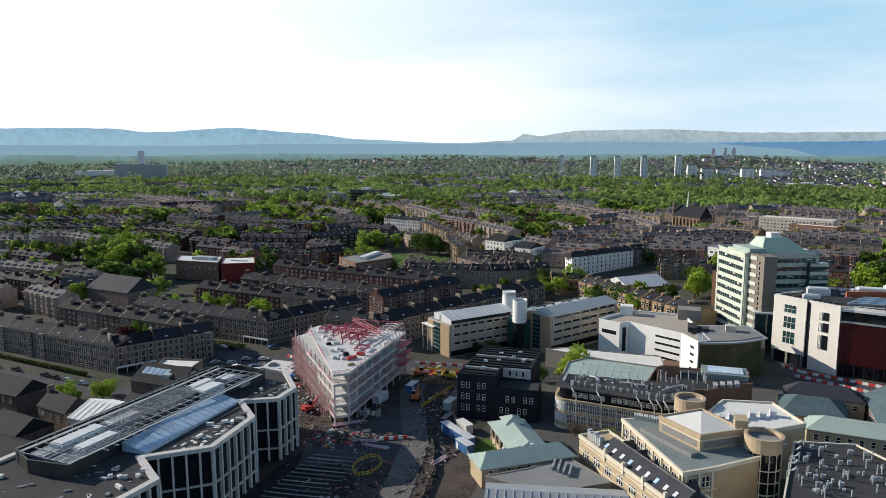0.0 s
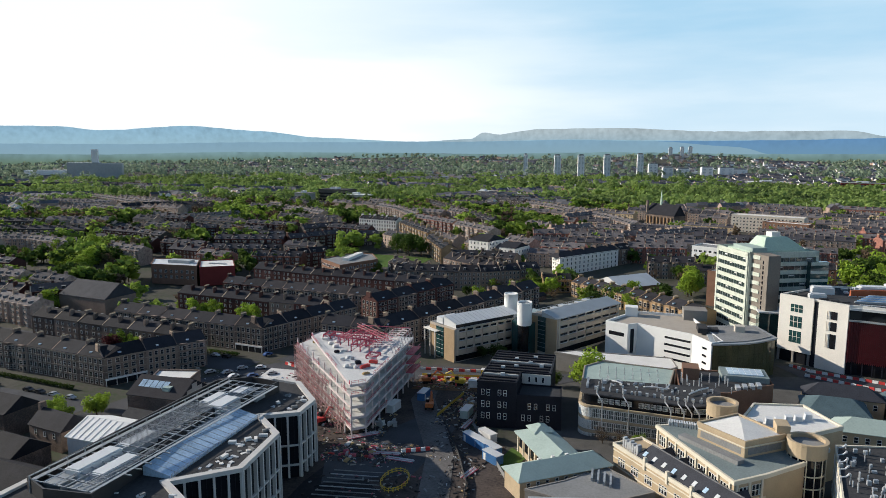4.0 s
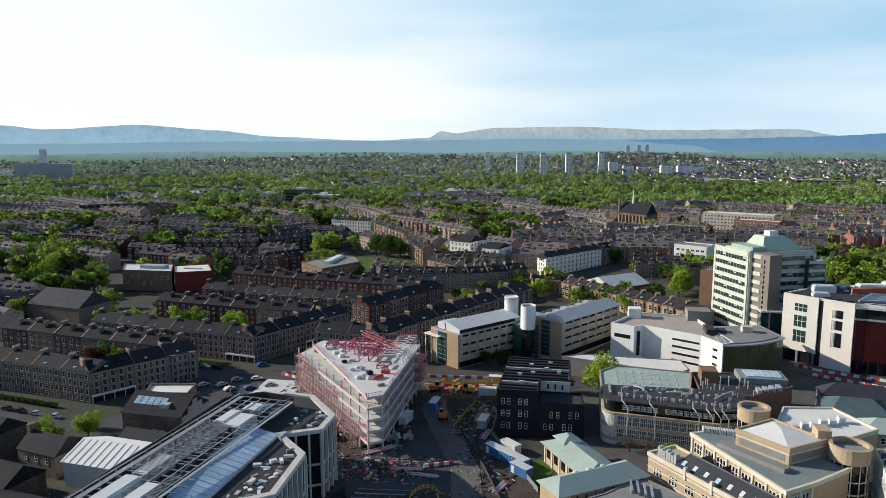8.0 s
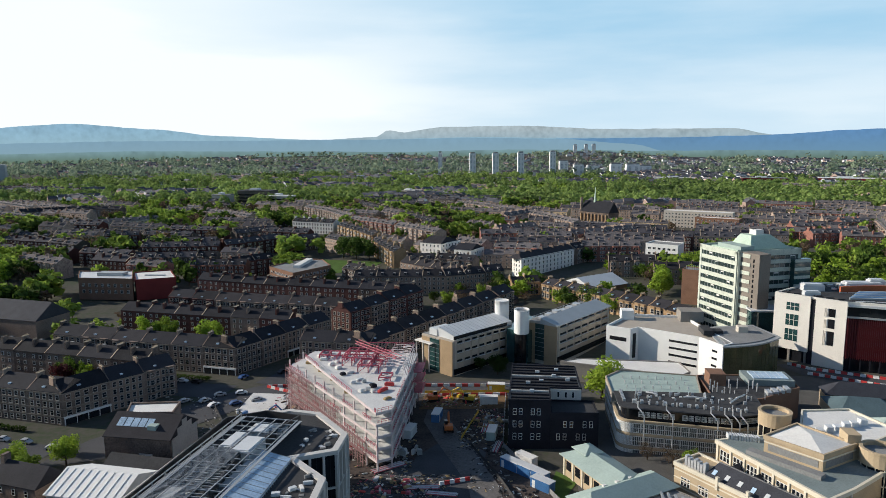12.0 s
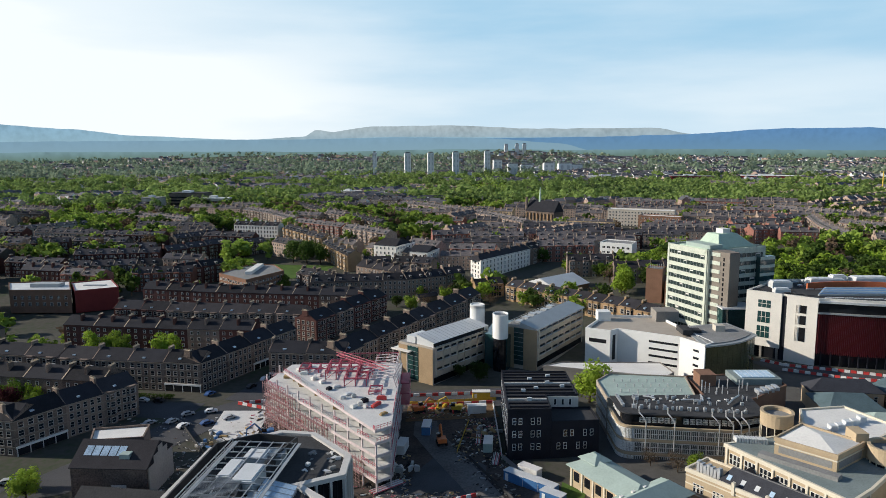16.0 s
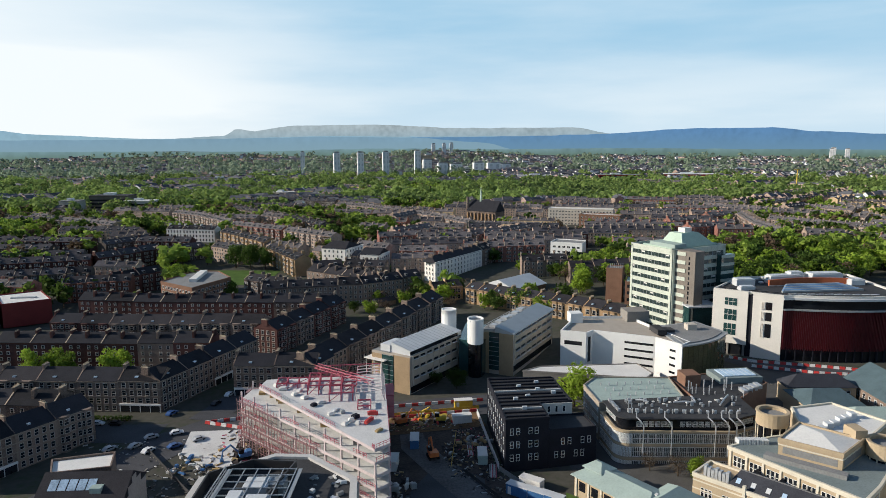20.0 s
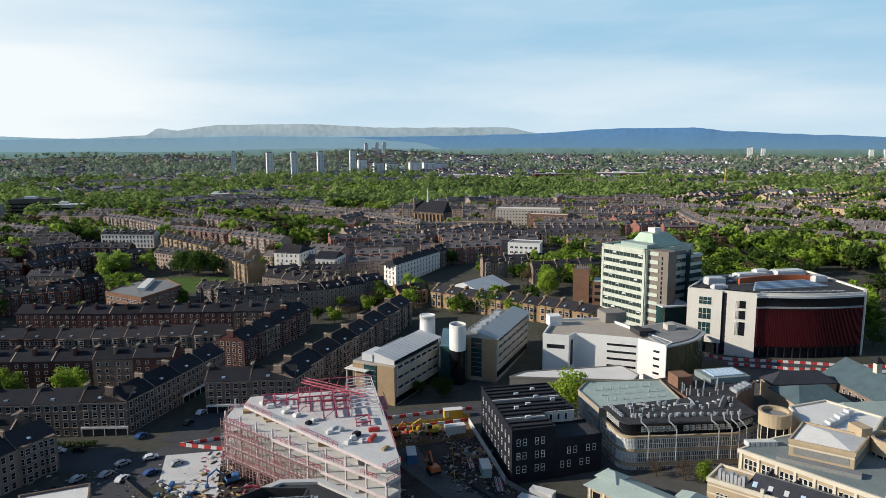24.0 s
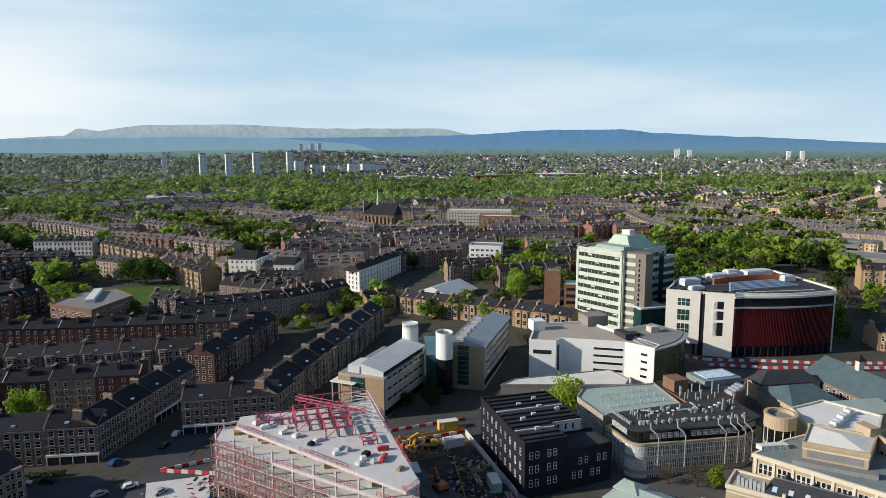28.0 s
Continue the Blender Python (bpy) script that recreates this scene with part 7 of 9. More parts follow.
excavator(-12.4, 197, 100)
excavator(-20, 222, 20)
excavator(-43, 178, 60, "barrier_red")
excavator(-66, 205, 200, "blue")
excavator(-8, 222, 170, "yellow")


def pile(x, y, n, spread, mats, label, seed, h=0.9):
    r = random.Random(seed)
    for k in range(n):
        px, py = x + r.gauss(0, spread * 0.55), y + r.gauss(0, spread * 0.55)
        a, b, c = r.uniform(0.3, 1.3), r.uniform(0.2, 0.55), r.uniform(0.25, h)
        s = thing("site_materials", label, "building materials", px, py, gz(px, py) + 0.18, r.uniform(0, 180), "site materials")
        bit(s, "bundle", r.choice(mats), (-a, a, -b, b, 0.1, c), (-a * 0.8, a * 0.6, -b * 0.7, b * 0.9, c, c + 0.15))
        bit(s, "bearer", "ply", (-a * 0.8, -a * 0.6, -b, b, 0.0, 0.1), (a * 0.6, a * 0.8, -b, b, 0.0, 0.1))


pile(-22.5, 181, 14, 3.0, ["roofwhite", "zincpale", "zinc"], "shrink-wrapped pallet of pale blocks on the site", 1, 1.6)
pile(-24, 161, 34, 6, ["barrier_red", "ply", "zincpale", "zinc", "pink", "dirt"], "loose heap of building materials on the site", 2, 0.7)
pile(-13, 223, 26, 8, ["ply", "yellow", "zinc", "dirt", "barrier_red", "ply"], "mixed site materials behind the barriers", 3)
pile(0, 203, 28, 6, ["zinc", "ply", "concrete", "roofdark", "brick"], "stacked planks and crates beside the haul road", 4)
pile(-80, 203, 24, 7, ["roofwhite", "zinc", "slab", "blue", "ply"], "pale rubble and stored panels on the yard", 5)
pile(-13, 128, 5, 6, ["zinc", "slab", "concrete", "roofgrey"], "stored formwork on the dark slab", 6, 0.5)


def rubble(name, cells, n, mats, label, seed, size=0.5):
    """Broken stuff scattered over the earth: too small and many to count."""
    r = random.Random(seed)
    bm = bmesh.new()
    for k in range(n):
        x0, x1, y0, y1 = r.choice(cells)
        x, y = r.uniform(x0, x1), r.uniform(y0, y1)
        s = size * r.uniform(0.3, 1.2)
        m = Matrix.Translation((x, y, gz(x, y) + 0.1)) @ Matrix.Rotation(r.uniform(0, 3.1), 4, "Z") @ Matrix.Rotation(r.uniform(-0.4, 0.4), 4, "X")
        box(bm, -s * r.uniform(0.6, 2.6), s, -s * 0.4, s * 0.4, 0, s * r.uniform(0.3, 0.8), r.randrange(len(mats)), m)
    tagged(part(name, bm, mats), label, "rubble", kind="stuff")


rubble("site_rubble", [(-34, -12, 152, 168), (-24, -2, 216, 227), (-5, 4, 188, 216), (-48, -32, 160, 190), (-34, -14, 155, 164)], 1100, ["dirt", "concrete", "ply", "dirt", "pink", "roofdark", "slab", "dirt"], "scattered timber, steel and stone on the earth", 11, 0.4)
rubble("yard_rubble", [(-118, -72, 196, 222), (-118, -80, 120, 136), (-92, -74, 170, 200)], 520, ["slab", "concrete", "roofgrey", "roofdark", "stone"], "pale rubble and rubbish in the street yard", 12, 0.36)
rubble("barrier_clutter", [(110, 150, 224, 236)], 70, ["barrier_white", "paving", "asphalt", "paving"], "cones, kerbs and signs on the dug-up avenue", 13, 0.5)
for k in range(40):
    a = k * 0.157
    px, py = -7.5 + 3.4 * math.cos(a), 145 + 5.5 * math.sin(a)
    if k % 2 == 0:
        f = thing("trench_guard", "yellow guard frame round the open pit", "barrier", px, py, gz(px, py) + 0.15, math.degrees(math.atan2(5.5 * math.cos(a), -3.4 * math.sin(a))), "trench guards")
        bit(f, "guard_frame", "yellow", (0, 1.6, -0.04, 0.04, 0.9, 1.1), (0, 1.6, -0.04, 0.04, 0.3, 0.45), (0, 0.1, -0.05, 0.05, 0, 1.2), (1.5, 1.6, -0.05, 0.05, 0, 1.2))
sheet("haul_track", [(-26, 140), (-4, 150), (0, 182), (-10, 196), (-20, 178), (-33, 160)], "asphalt", 0.17, "grey trampled track across the site", "road")
sheet("earth_strip", [(-24, 214), (6, 216), (5, 228), (-24, 227)], M["earth"], 0.24, "churned orange-brown earth behind the barriers", "ground")
rubble("road_edge_clutter", [(-9, -3, 184, 206), (-4, 8, 160, 190), (4, 14, 132, 164), (-22, -8, 156, 168), (-32, -20, 168, 190)], 1000, ["dirt", "concrete", "roofdark", "ply", "roofdark", "darkslab", "zinc", "dirt"], "planks, pipes and blocks dumped along the haul road", 21, 0.42)
rubble("slab_clutter", [(-30, -6, 72, 150), (-12, 2, 96, 150)], 420, ["darkslab", "concrete", "roofgrey", "pink", "dirt"], "offcuts and gravel strewn over the dark slab", 22, 0.45)
rubble("west_site_clutter", [(-70, -56, 190, 222), (-60, -40, 176, 200), (-75, -66, 196, 226)], 420, ["dirt", "ply", "pink", "zincpale", "slab"], "timber and tubes stacked below the scaffold", 23, 0.6)
for x, y, rz, n, L in ((-20, 160, 8, 7, 9), (-30, 168, 40, 8, 10), (-14, 158, -5, 6, 8), (-38, 182, 130, 8, 9), (2, 182, 80, 6, 8), (9, 150, 70, 6, 7), (-16, 96, 8, 6, 10), (-2, 196, 85, 5, 7)):
    b = thing("tube_stack", "stack of long steel tubes lying on the earth", "steel tubes", x, y, gz(x, y) + 0.3, rz, "tube stacks")
    for k in range(n):
        bm = bmesh.new()
        tube(bm, [(0.15 * (k % 3), k * 0.32 - 1.0, 0.16), (L - 0.4 * (k % 2), k * 0.32 - 1.0 + 0.1 * (k % 3), 0.16)], 0.13, 6)
        part("steel_tube", bm, ("pink", "zincpale", "steel")[k % 3], b)
for k in range(26):
    y = 90 + k * 2.3
    s = thing("formwork_strip", "long grey formwork strip laid on the slab", "formwork", -27 + 0.06 * k, y, gz(-20, y) + 0.2, 6, "formwork strips")
    bit(s, "strip", "roofgrey" if k % 3 else "zinc", (0, 13 + (k * 5) % 6, 0, 0.32, 0, 0.18))
def hoarding(p, q, material, label, h=2.2):
    m, length = edge_frame(p, q)
    n = max(1, int(length / 2.6))
    for k in range(n):
        c = m @ Vector((k * length / n, 0, 0))
        b = thing("site_fence_panel", label, "fence", c.x, c.y, gz(c.x, c.y) + 0.15, math.degrees(math.atan2(q[1] - p[1], q[0] - p[0])), "site fence")
        bit(b, "panel", material, (0.05, length / n - 0.02, -0.03, 0.03, 0.2, h))
        bit(b, "foot", "concrete", (-0.1, 0.3, -0.3, 0.3, 0, 0.2))


hoarding((4.5, 186), (4.5, 226), "zincpale", "pale mesh site fence panel")
hoarding((4.5, 186), (20, 152), "roofgrey", "grey site fence panel", 1.6)
hoarding((-4.8, 186.5), (4.9, 163.9), "roofdark", "dark mesh site fence panel", 1.2)
hoarding((4.9, 163.9), (11, 147), "roofdark", "dark mesh site fence panel", 1.2)
hoarding((11, 147), (14, 126), "roofdark", "dark mesh site fence panel", 1.2)
barrier_line((-11.2, 162.1), (-3.5, 165.5), 6)
hoarding((-8, 190), (-4, 212), "yellow", "yellow site barrier panel", 1.2)
hoarding((-24, 228.5), (6, 230.5), "yellow", "yellow site barrier panel", 1.3)
hoarding((-73, 180), (-95, 214), "roofdark", "dark iron yard railing panel", 1.3)


# ---------------------------------------------------------------- old stone house, tent roof and yard by the street
t = tagged(new("stone_hall"), "old stone hall with a glazed slate roof", "building")
m, length = edge_frame((-107, 169.5), (-87, 168.5))
bit(t, "wall", "stone", (0, length, 0, 15, -6, 3.5), m=m)
bm = bmesh.new()
gable(bm, 0, length, 0, 15, 3.5, 8.0, over=0.3, m=m)
part("roof", bm, "slate2", t)
bit(t, "roof_glazing", "skylight", *[(2 + k * 2.2, 3.9 + k * 2.2, 3.6, 6.6, 0.05, 0.2) for k in range(5)], m=m @ Matrix.Translation((0, 0, 3.5)) @ Matrix.Rotation(math.atan2(4.5, 7.7), 4, "X"), label="row of old roof lights")
bit(t, "gable_wall", "palestone", (length - 0.1, length + 0.35, 0.6, 14.4, -6, 3.4), (length - 0.1, length + 0.35, 3.6, 11.4, 3.4, 5.4), (length - 0.1, length + 0.35, 6.2, 8.8, 5.4, 6.9), m=m, label="rough pale rubble gable wall")
bit(t, "dormer", "greenroof", (12, 14.6, 2.2, 5, 3.6, 6.2), m=m)
bit(t, "window", "whitebld", (10.5, 14.5, -0.1, 0.05, -3.5, -1), m=m)
t = block("flat_roofed_shop", [(-113, 194), (-98, 197), (-96, 188), (-110, 186)], -5, 3.0, "stone", "roofwhite", "low shop with a pale flat roof")
t = tagged(new("white_roofed_shed"), "white membrane-roofed shed beside the building site", "shed")
m, length = edge_frame((-103, 139), (-84, 137))
bit(t, "wall", "roofwhite", (0, length, 0, 16, -5, 2.2), m=m)
bm = bmesh.new()
gable(bm, 0, length, 0, 16, 2.2, 5.4, over=0.5, m=m)
part("roof", bm, "white", t, "white membrane roof")
bit(t, "roof_seams", "barrier_white", *[(k * 2.2, k * 2.2 + 0.15, 0, 8.6, 0.02, 0.14) for k in range(9)], m=m @ Matrix.Translation((0, -0.4, 2.25)) @ Matrix.Rotation(math.atan2(3.2, 8.5), 4, "X"))
t = tagged(new("slate_shed"), "long dark slate-roofed shed", "shed")
m, length = edge_frame((-100, 156), (-76, 153))
bit(t, "wall", "stone", (0, length, 0, 10, -5, 0), m=m)
bm = bmesh.new()
gable(bm, 0, length, 0, 10, 0, 3, over=0.3, m=m)
part("roof", bm, "roofdark", t)
for p, q, d, e in (((-128, 128), (-108, 124), 12, 1.0), ((-122, 145), (-108, 142), 9, 1.5), ((-160, 150), (-132, 146), 12, 3.0), ((-112, 112), (-84, 108), 14, 0.5), ((-150, 118), (-132, 112), 12, 3)):
    t = tagged(new("old_stone_house"), "small old stone house with a slate roof", "house")
    m, length = edge_frame(p, q)
    bit(t, "wall", "stone", (0, length, 0, d, -6, e), m=m)
    bm = bmesh.new()
    gable(bm, 0, length, 0, d, e, e + 4, over=0.3, m=m)
    part("roof", bm, "slate", t)
    bit(t, "chimney", "stone", (-0.3, 0.8, d / 2 - 1, d / 2 + 1, e + 2, e + 5.5), m=m)
    windows(t, p, q, 1, max(2, int(length / 4)), 1.1, 1.7, e - 2.6, 0, sill="stone")
sheet("concrete_yard", [(-86, 227), (-70, 226), (-69, 199), (-78, 203), (-85, 211)], "slab", 0.3, "pale concrete yard slab beside the site", "ground")

# ---------------------------------------------------------------- single buildings in the town
t = block("white_apartment_block", [(94, 479), (113, 468), (120, 482), (102, 493)], 0, 16, "white", "roofgrey", "white rendered apartment block with recessed balconies")
windows(t, (94, 479), (113, 468), 4, 6, 2.0, 1.5, 2.5, 3.4, bars=2)
windows(t, (102, 493), (94, 479), 4, 3, 1.2, 1.5, 2.5, 3.4)
t = tagged(new("metal_roofed_hall"), "hall with a broad pale metal roof", "building")
m, length = edge_frame((49, 378), (70, 396))
bit(t, "wall", "brick", (0, length, 0, 24, -2, 5), m=m)
bm = bmesh.new()
gable(bm, 0, length, 0, 24, 5, 9.5, over=0.5, m=m)
part("roof", bm, "zincpale", t)
t = block("brick_stair_tower", [(90, 352), (97, 348), (101, 356), (94, 360)], 0, 21, "brick", "roofgrey", "brown brick stair tower with rooftop rails", parapet=0.5)
bit(t, "rooftop_rails", "steel", *[(92 + k * 1.1, 92.2 + k * 1.1, 352, 352.2, 21, 23.5) for k in range(7)])
t = block("brick_teaching_block", [(97.2, 344), (116, 334), (122, 346), (103, 356)], 0, 15.5, "brick", "copper", "brown brick teaching block with a green copper roof", parapet=0.3)
for k in range(4):
    m, length = edge_frame((97.2, 344), (116, 334))
    bit(t, "window_band", "glass", (1, length - 1, -0.06, 0.02, 2.4 + k * 3.4, 4.0 + k * 3.4), m=m)
t = block("corner_tenement", [(4.2, 441), (10, 430.5), (46, 476), (36.5, 487)], -1, 12, "whitebld", "slate2", "white-painted corner tenement with a turret bay", parapet=0.4)
windows(t, (10, 430.5), (46, 476), 4, 14, 1.25, 1.75, 1.0, 2.8, sill="whitebld")
windows(t, (4.2, 441), (10, 430.5), 4, 3, 1.25, 1.75, 1.0, 2.8, sill="whitebld")
m, length = edge_frame((10, 430.5), (46, 476))
bm = bmesh.new()
gable(bm, 0, length, 0, 11, 12.1, 15.3, over=0.1, hip0=4, m=m)
part("pitched_roof", bm, "slate2", t)
for k in range(5):
    bit(t, "chimney", "stone", (3 + k * 12, 4 + k * 12, 4, 7, 13, 16.6), m=m)
row([F_STONE], (45, 457), (62, 480), seed=61)
t = block("white_gable_house", [(-36, 470), (-24, 465), (-16, 482), (-30, 488)], 0, 12, "whitebld", "slate", "white harled apartment house with gables", parapet=0.2)
windows(t, (-36, 470), (-24, 465), 3, 4, 1.2, 1.6, 2, 3.3)
windows(t, (-30, 488), (-36, 470), 3, 5, 1.2, 1.6, 2, 3.3)
windows(t, (-24, 465), (-16, 482), 3, 5, 1.2, 1.6, 2, 3.3)
bm = bmesh.new()
gable(bm, 0, 13, 0, 18, 12.1, 15.5, m=edge_frame((-36, 470), (-24, 465))[0])
part("pitched_roof", bm, "slate", t)
t = block("grey_gable_house", [(-62, 488), (-46, 480), (-34, 500), (-52, 510)], 0, 14, "whitebld", "slate2", "pale stone apartment house with a bowed corner", parapet=0.2)
windows(t, (-62, 488), (-46, 480), 4, 5, 1.2, 1.6, 1.5, 3.3)
windows(t, (-46, 480), (-34, 500), 4, 6, 1.2, 1.6, 1.5, 3.3)
bm = bmesh.new()
gable(bm, 0, 18, 0, 22, 14.1, 18, m=edge_frame((-62, 488), (-46, 480))[0], hip0=3, hip1=3)
part("pitched_roof", bm, "slate2", t)
row([F_WHITE], (-202, 628), (-160, 616), seed=31)
row([F_GOLD], (-152, 602), (-108, 540), seed=32)
row([F_GOLD], (-104, 520), (-78, 468), seed=33)
t = block("flat_roofed_school", [(-147, 414), (-125, 393), (-110, 422), (-121, 443), (-136, 447)], -3, 7.5, "brick", "roofgrey", "flat-roofed school with pale roof edges")
windows(t, (-147, 414), (-125, 393), 3, 10, 1.7, 1.6, -1.6, 3.0)
windows(t, (-125, 393), (-110, 422), 3, 10, 1.7, 1.6, -1.6, 3.0)
bit(t, "roof_box", "roofwhite", (-131, -127, 412, 440, 7.6, 9.4))
t = block("red_clad_hall", [(-209, 367), (-190, 377), (-205, 400), (-223, 390)], -3, 7, "redbrick", "roofwhite", "dimmed red clad hall with a white flat roof")
bit(t, "roof_strip", "zinc", (-212, -200, 382, 384, 7.1, 7.7))
t = block("grey_clad_hall", [(-244, 367), (-211, 367), (-225, 392), (-257, 388)], -3, 7.6, "brick", "zincpale", "grey-roofed brick hall beside a red annex")
windows(t, (-244, 367), (-211, 367), 2, 8, 1.6, 2.0, -0.6, 3.6, frame="sash", bars=3)
bit(t, "roof_monitor", "zinc", (-238, -222, 376, 382, 7.7, 9.6), label="grey roof monitor")
t = block("concrete_laboratory", [(312, 412), (332, 388), (352, 404), (332, 430)], 1, 17, "concrete", "roofgrey", "grey concrete laboratory with ribbon windows")
for p, q in (((312, 412), (332, 388)), ((332, 388), (352, 404))):
    m, length = edge_frame(p, q)
    for k in range(4):
        bit(t, "window_band", "darkglass", (0.5, length - 0.5, -0.06, 0.02, 3 + k * 3.6, 5 + k * 3.6), m=m)
t = block("concrete_laboratory", [(282, 358), (302, 334), (322, 350), (302, 376)], 1, 18, "concrete", "roofgrey", "grey concrete laboratory with ribbon windows")
m, length = edge_frame((282, 358), (302, 334))
for k in range(4):
    bit(t, "window_band", "darkglass", (0.5, length - 0.5, -0.06, 0.02, 3 + k * 3.6, 5 + k * 3.6), m=m)
t = tagged(new("church"), "stone church with a slate nave roof and thin spire", "church")
m, length = edge_frame((72, 742), (98, 716))
bit(t, "nave", "stone", (0, length, 0, 16, -2, 13), m=m)
bm = bmesh.new()
gable(bm, 0, length, 0, 16, 13, 24, m=m)
part("roof", bm, "slate", t)
for k in range(8):
    bit(t, "buttress", "gold", (1.5 + k * 4.6, 2.4 + k * 4.6, -1.4, 0.1, -2, 11), m=m)
bm = bmesh.new()
tube(bm, [m @ Vector((0, 2, 0)), m @ Vector((0, 2, 20)), m @ Vector((0, 2, 27))], 1.4, 6)
part("turret", bm, "stone", t)
bm = bmesh.new()
gable(bm, 12, 13.6, 7, 8.6, 22, 38, hip0=0.9, hip1=0.9, m=m)
part("spire", bm, "copper", t, "thin green copper spire")
t = block("long_apartment_block", [(150, 705), (208, 678), (214, 692), (156, 720)], 0, 17, "beige", "roofwhite", "long pale apartment block with a flat roof")
windows(t, (150, 705), (208, 678), 5, 20, 1.6, 1.6, 1.5, 3.1, bars=2)
t = block("brick_apartment_block", [(172, 672), (206, 652), (212, 662), (180, 684)], 0, 14, "brick", "roofwhite", "red-brown brick apartment block")
windows(t, (172, 672), (206, 652), 4, 10, 1.4, 1.6, 1.5, 3.2)

row([T_GOLD], (191, 248), (228, 232), w=9, seed=41)
row([F_GOLD], (262, 322), (300, 296), seed=43)
t = block("pale_low_pavilion", [(118, 315), (150, 318), (152, 338), (116, 338)], 3, 16, "beige", "roofwhite", "pale flat-roofed pavilion behind the tower")
t = tagged(new("dark_roofed_church"), "stone church with a broad dark slate roof", "church")
m, length = edge_frame((-246, 292), (-212, 286))
bit(t, "wall", "stone", (0, length, 0, 20, -6, 4), m=m)
bm = bmesh.new()
gable(bm, 0, length, 0, 20, 4, 11, m=m, hip0=3)
part("roof", bm, "hallslate", t)
for k in range(7):
    a0, a1 = 2.75 - k * 0.2, 2.75 - (k + 1) * 0.2
    row([F_STONE2], (-490 + 80 * math.cos(a1) + 60, 700 + 80 * math.sin(a1) - 70), (-490 + 80 * math.cos(a0) + 60, 700 + 80 * math.sin(a0) - 70), seed=50 + k)
row([F_STONE], (-190, 806), (-70, 606), seed=58)
row([F_STONE2], (-172, 880), (-58, 872), seed=59)
def hedge(p, q, label, seed):
    """A clipped hedge as a belt of small leaves: too many to count."""
    r = random.Random(seed)
    m, length = edge_frame(p, q)
    verts, faces = [], []
    for k in range(int(length * 26)):
        c = m @ Vector((r.uniform(0, length), r.uniform(-0.8, 0.8), 0))
        c.z = gz(c.x, c.y) + 0.1 + 1.5 * math.sqrt(r.random())
        d = Vector((r.gauss(0, 1), r.gauss(0, 1), r.gauss(0.4, 1))).normalized()
        u = d.orthogonal().normalized() * 0.3
        v = d.cross(u)
        b = len(verts)
        verts += [c + u, c + v, c - u, c - v]
        faces.append((b, b + 1, b + 2, b + 3))
    me = bpy.data.meshes.new("hedge")
    me.from_pydata(verts, [], faces)
    me.materials.append(M["leafdark"])
    tagged(new("hedge", me), label, "hedge", kind="stuff")


for x, y, rz, w, d, h in ((-26, 380, 30, 12, 5, 3.0), (-8, 392, 35, 9, 5, 3.2), (-16, 360, 58, 10, 4, 2.8), (4, 360, 58, 8, 4, 2.8)):
    t = thing("court_shed", "low stone shed with a slate roof in a back court", "shed", x, y, gz(x, y), rz, "back-court sheds")
    bit(t, "wall", "stone", (0, w, 0, d, -1, h))
    bm = bmesh.new()
    gable(bm, 0, w, 0, d, h, h + 1.6, over=0.2)
    part("roof", bm, "slate2", t)


hedge((-182, 252), (-108, 240), "dark clipped hedge before the tenement gardens", 3)
hedge((-250, 206), (-146, 189), "dark clipped hedge along the tenement street", 4)
